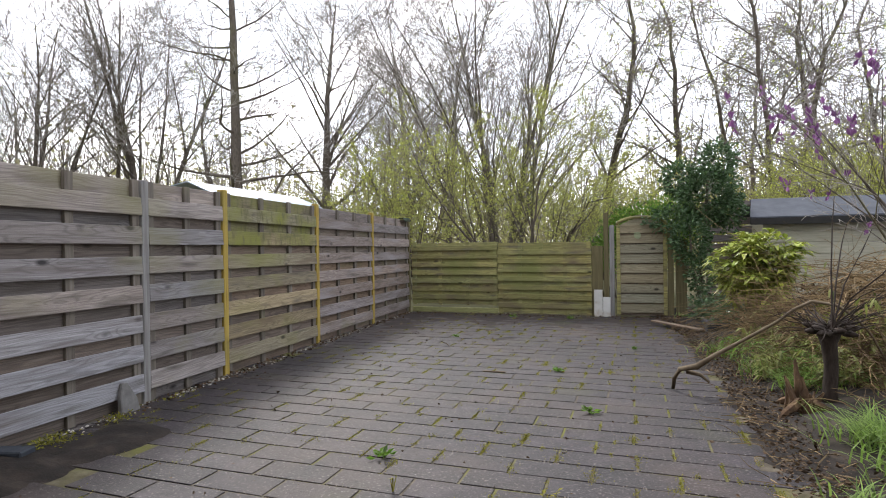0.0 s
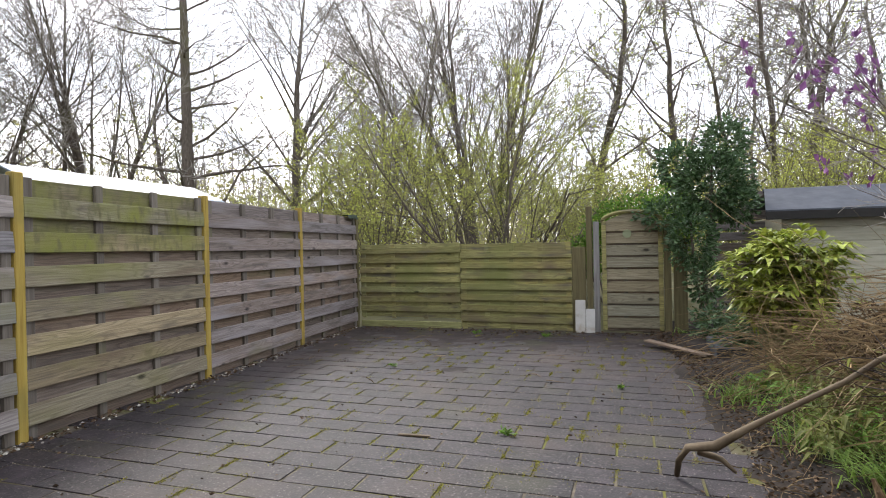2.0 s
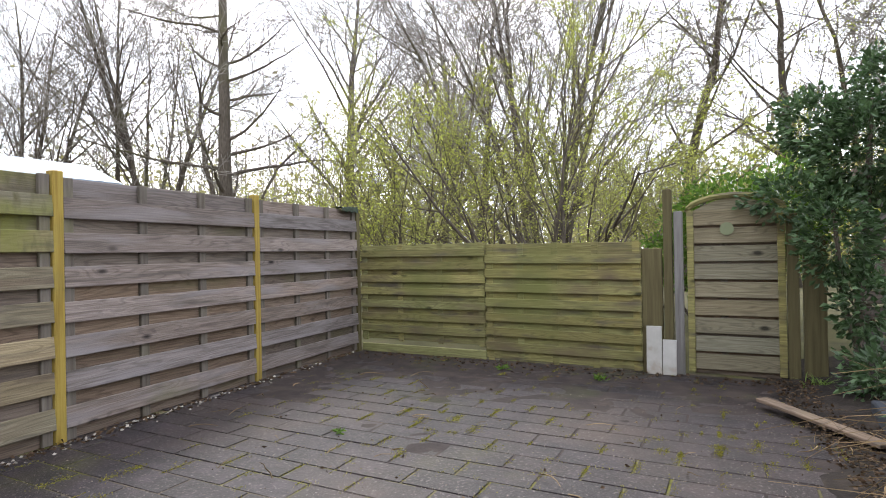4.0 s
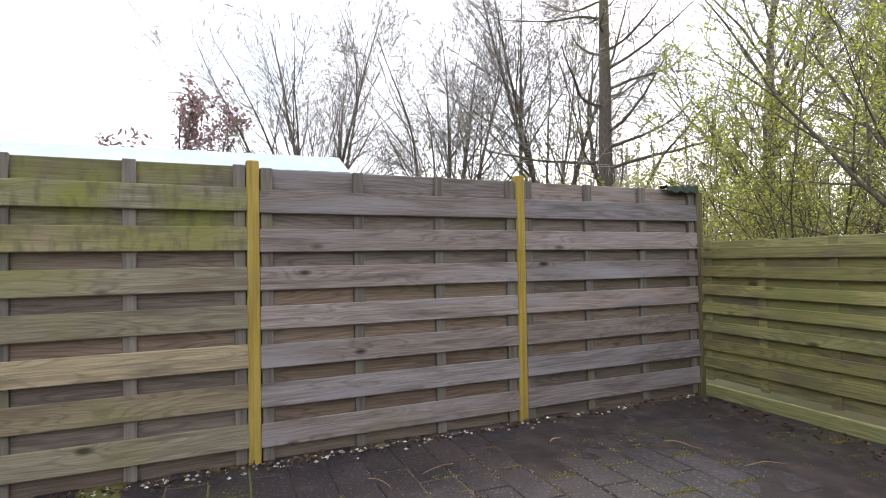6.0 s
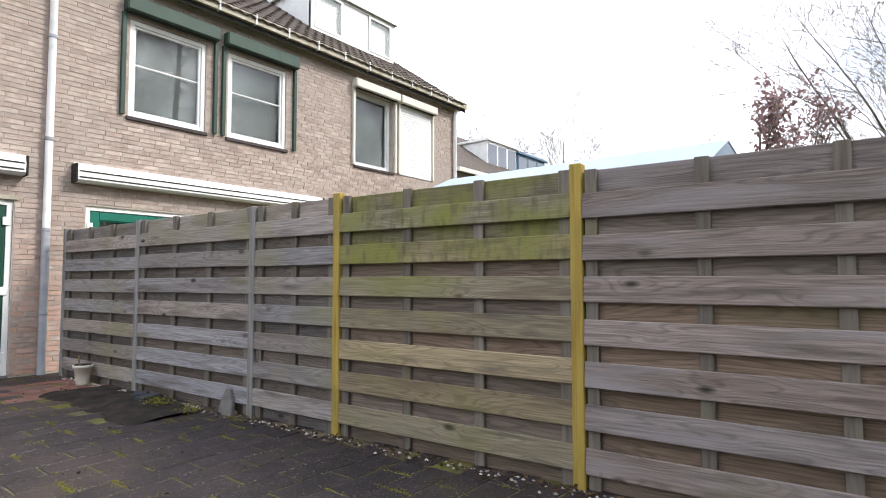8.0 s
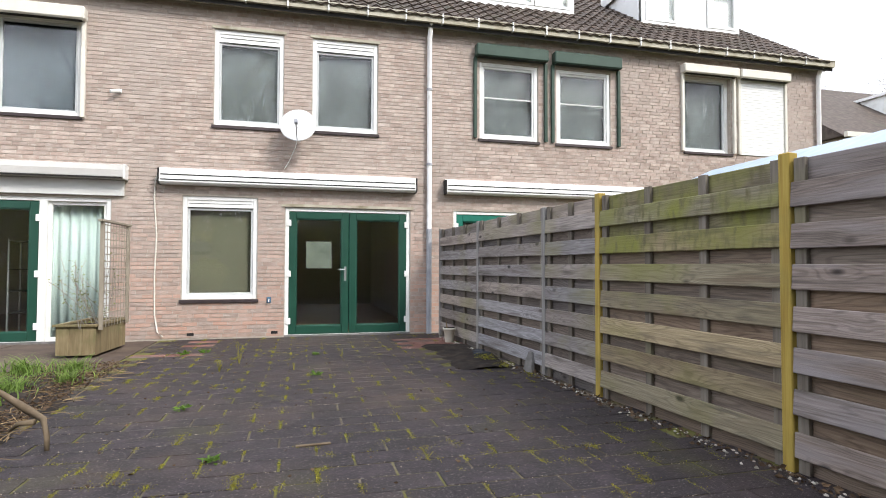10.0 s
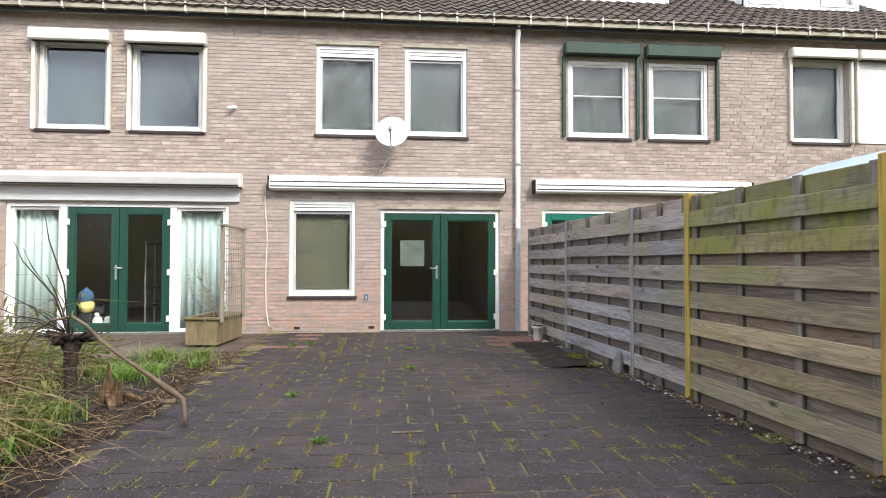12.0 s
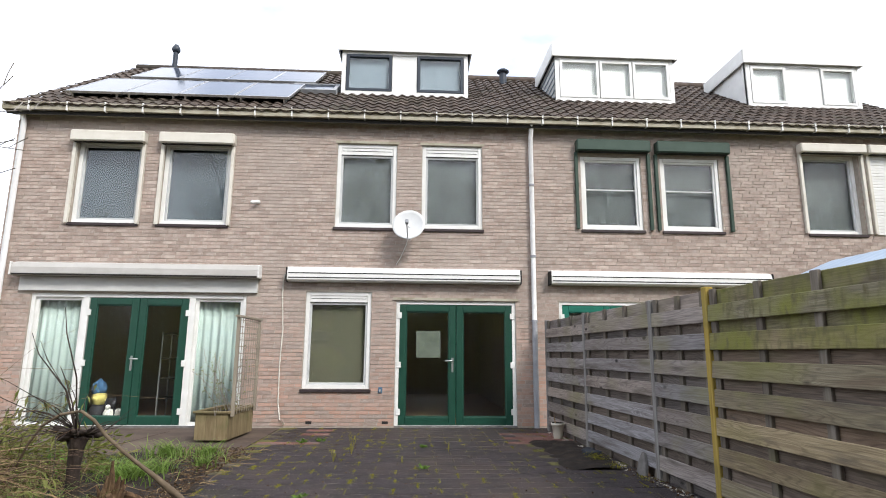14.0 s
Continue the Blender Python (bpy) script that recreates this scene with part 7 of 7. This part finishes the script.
for k in range(9000):
    j = rng.randrange(49)
    x, y = rng.uniform(-3.4, 0.8), 0.13 + TW * j + TW / 2 + rng.gauss(0, 0.006)
    if k % 3 == 0:
        y += rng.uniform(-0.1, 0.1)
    if noise.noise(Vector((x * 1.7, y * 1.7, 9))) < -0.12 or not fence_x(y) + 0.05 < x < edge_x(y):
        continue
    r = rng.uniform(0.002, 0.0055)
    b = len(gv)
    for dx, dy, dz in ((1, 0, 0), (-0.5, 0.87, 0), (-0.5, -0.87, 0), (0, 0, 1)):
        gv.append((x + dx * r * rng.uniform(0.7, 1.5), y + dy * r * rng.uniform(0.7, 1.5), 0.001 + dz * r))
    gf += [(b, b + 1, b + 3), (b + 1, b + 2, b + 3), (b + 2, b, b + 3)]
tagged(mesh_part("paving_grit", gv, gf, M_grit), "pale sandy grit lying on the paving joints", "grit", kind="stuff")
for x, y, s in ((-1.27, 3.4, 0.1), (0.35, 1.6, 0.12), (0.12, 1.5, 0.1), (-0.2, 4.6, 0.1), (-1.3, 2.0, 0.09), (-0.6, 5.9, 0.1), (-2.2, 7.7, 0.07), (0.1, 7.3, 0.08), (-0.9, 9.9, 0.12), (-1.9, 10.0, 0.1)):
    g = tagged(empty("weed", Matrix.Translation((x, y, 0))), "small green weed growing from a paving joint", "weed", "weeds in the paving")
    lv, lf = [], []
    for k in range(26):
        a = rng.uniform(0, 6.28)
        add_leaf(lv, lf, rng, Vector((rng.gauss(0, s * 0.2), rng.gauss(0, s * 0.2), rng.uniform(0, s * 0.3))), s * rng.uniform(0.3, 0.7), (math.cos(a), math.sin(a), rng.uniform(0.05, 0.8)), 0.35)
    mesh_part("leaves", lv, lf, L_bright, g)

for x, y, h in ((-0.4, 2.43, 0.26), (-0.25, 2.93, 0.17), (-1.03, 3.0, 0.09), (-1.6, 2.3, 0.13)):
    g = tagged(empty("tall_weed", Matrix.Translation((x, y, 0))), "upright green-yellow weed growing from a paving joint", "weed", "weeds in the paving")
    lv, lf, st = [], [], []
    for k in range(4):
        d = Vector((rng.gauss(0, 0.16), rng.gauss(0, 0.16), 1)).normalized() * h * rng.uniform(0.6, 1.0)
        st.append(([Vector((0, 0, -0.01)), d * 0.5, d], [0.003, 0.0025, 0.0015]))
        for t_ in (0.25, 0.4, 0.55, 0.7, 0.82, 0.92, 1.0):
            a = rng.uniform(0, 6.28)
            long_leaf(lv, lf, d * t_, (math.cos(a), math.sin(a), 0.7), h * rng.uniform(0.12, 0.24), 0.4, 0.2)
    vs, fs = tubes(st, 4)
    mesh_part("stem", vs, fs, L_moss, g), mesh_part("leaves", lv, lf, L_moss, g)

# bricks
BL, BH, CO = 0.208, 0.0525, 0.0625
bm = boxes((-BL / 2, BL / 2, -0.01, 0.006, -BH / 2, BH / 2))
brick_me = bpy.data.meshes.new("brick")
bm.to_mesh(brick_me)
bm.free()
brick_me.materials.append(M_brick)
bv, bf = [], []
rng = random.Random(77)
n_single = 0
HB = [(a - 0.012, b + 0.012, c - 0.012, d + 0.012) for a, b, c, d in HOLES.values()] + [(1.5, 5.45, 2.19, 2.45)]
for r in range(85):
    z = 0.02 + CO * (r + 0.5)
    if z > ZE - 0.02:
        break
    x = XR + (0.11 if r % 2 else 0.0) + 0.03 * ((r * 7) % 4)
    while x < XL:
        segs = [(x + 0.005, min(XL, x + BL + 0.005))]
        for h in HB:
            if h[2] < z + BH / 2 and h[3] > z - BH / 2:
                segs = [s for a, b in segs for s in ((a, min(b, h[0])), (max(a, h[1]), b)) if s[1] - s[0] > 0.02]
        for a, b in segs:
            near = -3.1 < (a + b) / 2 < 1.0 and 0.0 < z < 1.35 and b - a > BL - 0.002
            if near and n_single < 300:
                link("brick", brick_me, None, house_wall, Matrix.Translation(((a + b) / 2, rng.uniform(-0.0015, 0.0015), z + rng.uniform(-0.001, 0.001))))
                n_single += 1
            else:
                k = len(bv)
                y = 0.006 + rng.uniform(-0.0015, 0.002)
                bv += [(a, -0.01, z - BH / 2), (b, -0.01, z - BH / 2), (b, -0.01, z + BH / 2), (a, -0.01, z + BH / 2), (a, y, z - BH / 2), (b, y, z - BH / 2), (b, y, z + BH / 2), (a, y, z + BH / 2)]
                bf += [(k + 5, k + 4, k + 7, k + 6), (k + 4, k, k + 3, k + 7), (k + 1, k + 5, k + 6, k + 2), (k + 7, k + 3, k + 2, k + 6), (k + 4, k + 5, k + 1, k)]
        x += BL + 0.0115
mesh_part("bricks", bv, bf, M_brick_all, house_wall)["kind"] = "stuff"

# roof tiles
PW, PL = 0.21, 0.31


def tile_geo():
    vs, fs = [], []
    n = 8
    for k, (v, lift) in enumerate(((0.0, 0.026), (1.12, 0.0))):
        for i in range(n + 1):
            u = i / n
            h = 0.018 * math.sin(u * 2 * math.pi) + lift
            vs.append((u * PW * 1.02, v * PL, h))
    for i in range(n + 1):
        vs.append((vs[i][0], 0.0, vs[i][2] - 0.02))
    for i in range(n):
        fs.append((i, i + 1, n + 2 + i, n + 1 + i))
        fs.append((2 * n + 2 + i, 2 * n + 3 + i, i + 1, i))
    return vs, fs


tvs, tfs = tile_geo()
tile_me = bpy.data.meshes.new("roof_tile")
tile_me.from_pydata(tvs, [], tfs)
tile_me.materials.append(M_roof)
rv, rf = [], []
slope = (Y0 - YR) / math.cos(RA)
cols, rows_n = int((XL - XR + 0.2) / PW), int(slope / PL)
n_single = 0
DORM = ((-2.2, 0.45), (-6.7, -4.15), (-10.95, -8.45))
for j in range(rows_n):
    for i in range(cols):
        x = XL + 0.1 - PW * (i + 1)
        d = slope * j / rows_n
        y, z = Y0 + 0.05 - d * math.cos(RA), Z0 - 0.035 + d * math.sin(RA)
        if y < -1.55 and any(a < x and x + PW < b for a, b in DORM):
            continue
        M = Matrix.Translation((x + PW, y, z + rng.uniform(-0.003, 0.004))) @ Matrix.Rotation(math.pi, 4, "Z") @ Matrix.Rotation(RA + rng.gauss(0, 0.006), 4, "X")
        if -4.4 < x < 2.2 and n_single < 300:
            link("roof_tile", tile_me, None, roof, M)
            n_single += 1
        else:
            k = len(rv)
            rv += [M @ Vector(p) for p in tvs]
            rf += [tuple(q + k for q in f) for f in tfs]
mesh_part("roof_tiles", rv, rf, M_roof_all, roof)["kind"] = "stuff"
vs, fs = tubes([([(XR - 0.1, YR, roof_z(YR) + 0.0), (XL + 0.1, YR, roof_z(YR) + 0.0)], [0.1, 0.1])], 10)
mesh_part("ridge_cap", vs, fs, M_roof, roof, smooth=True)
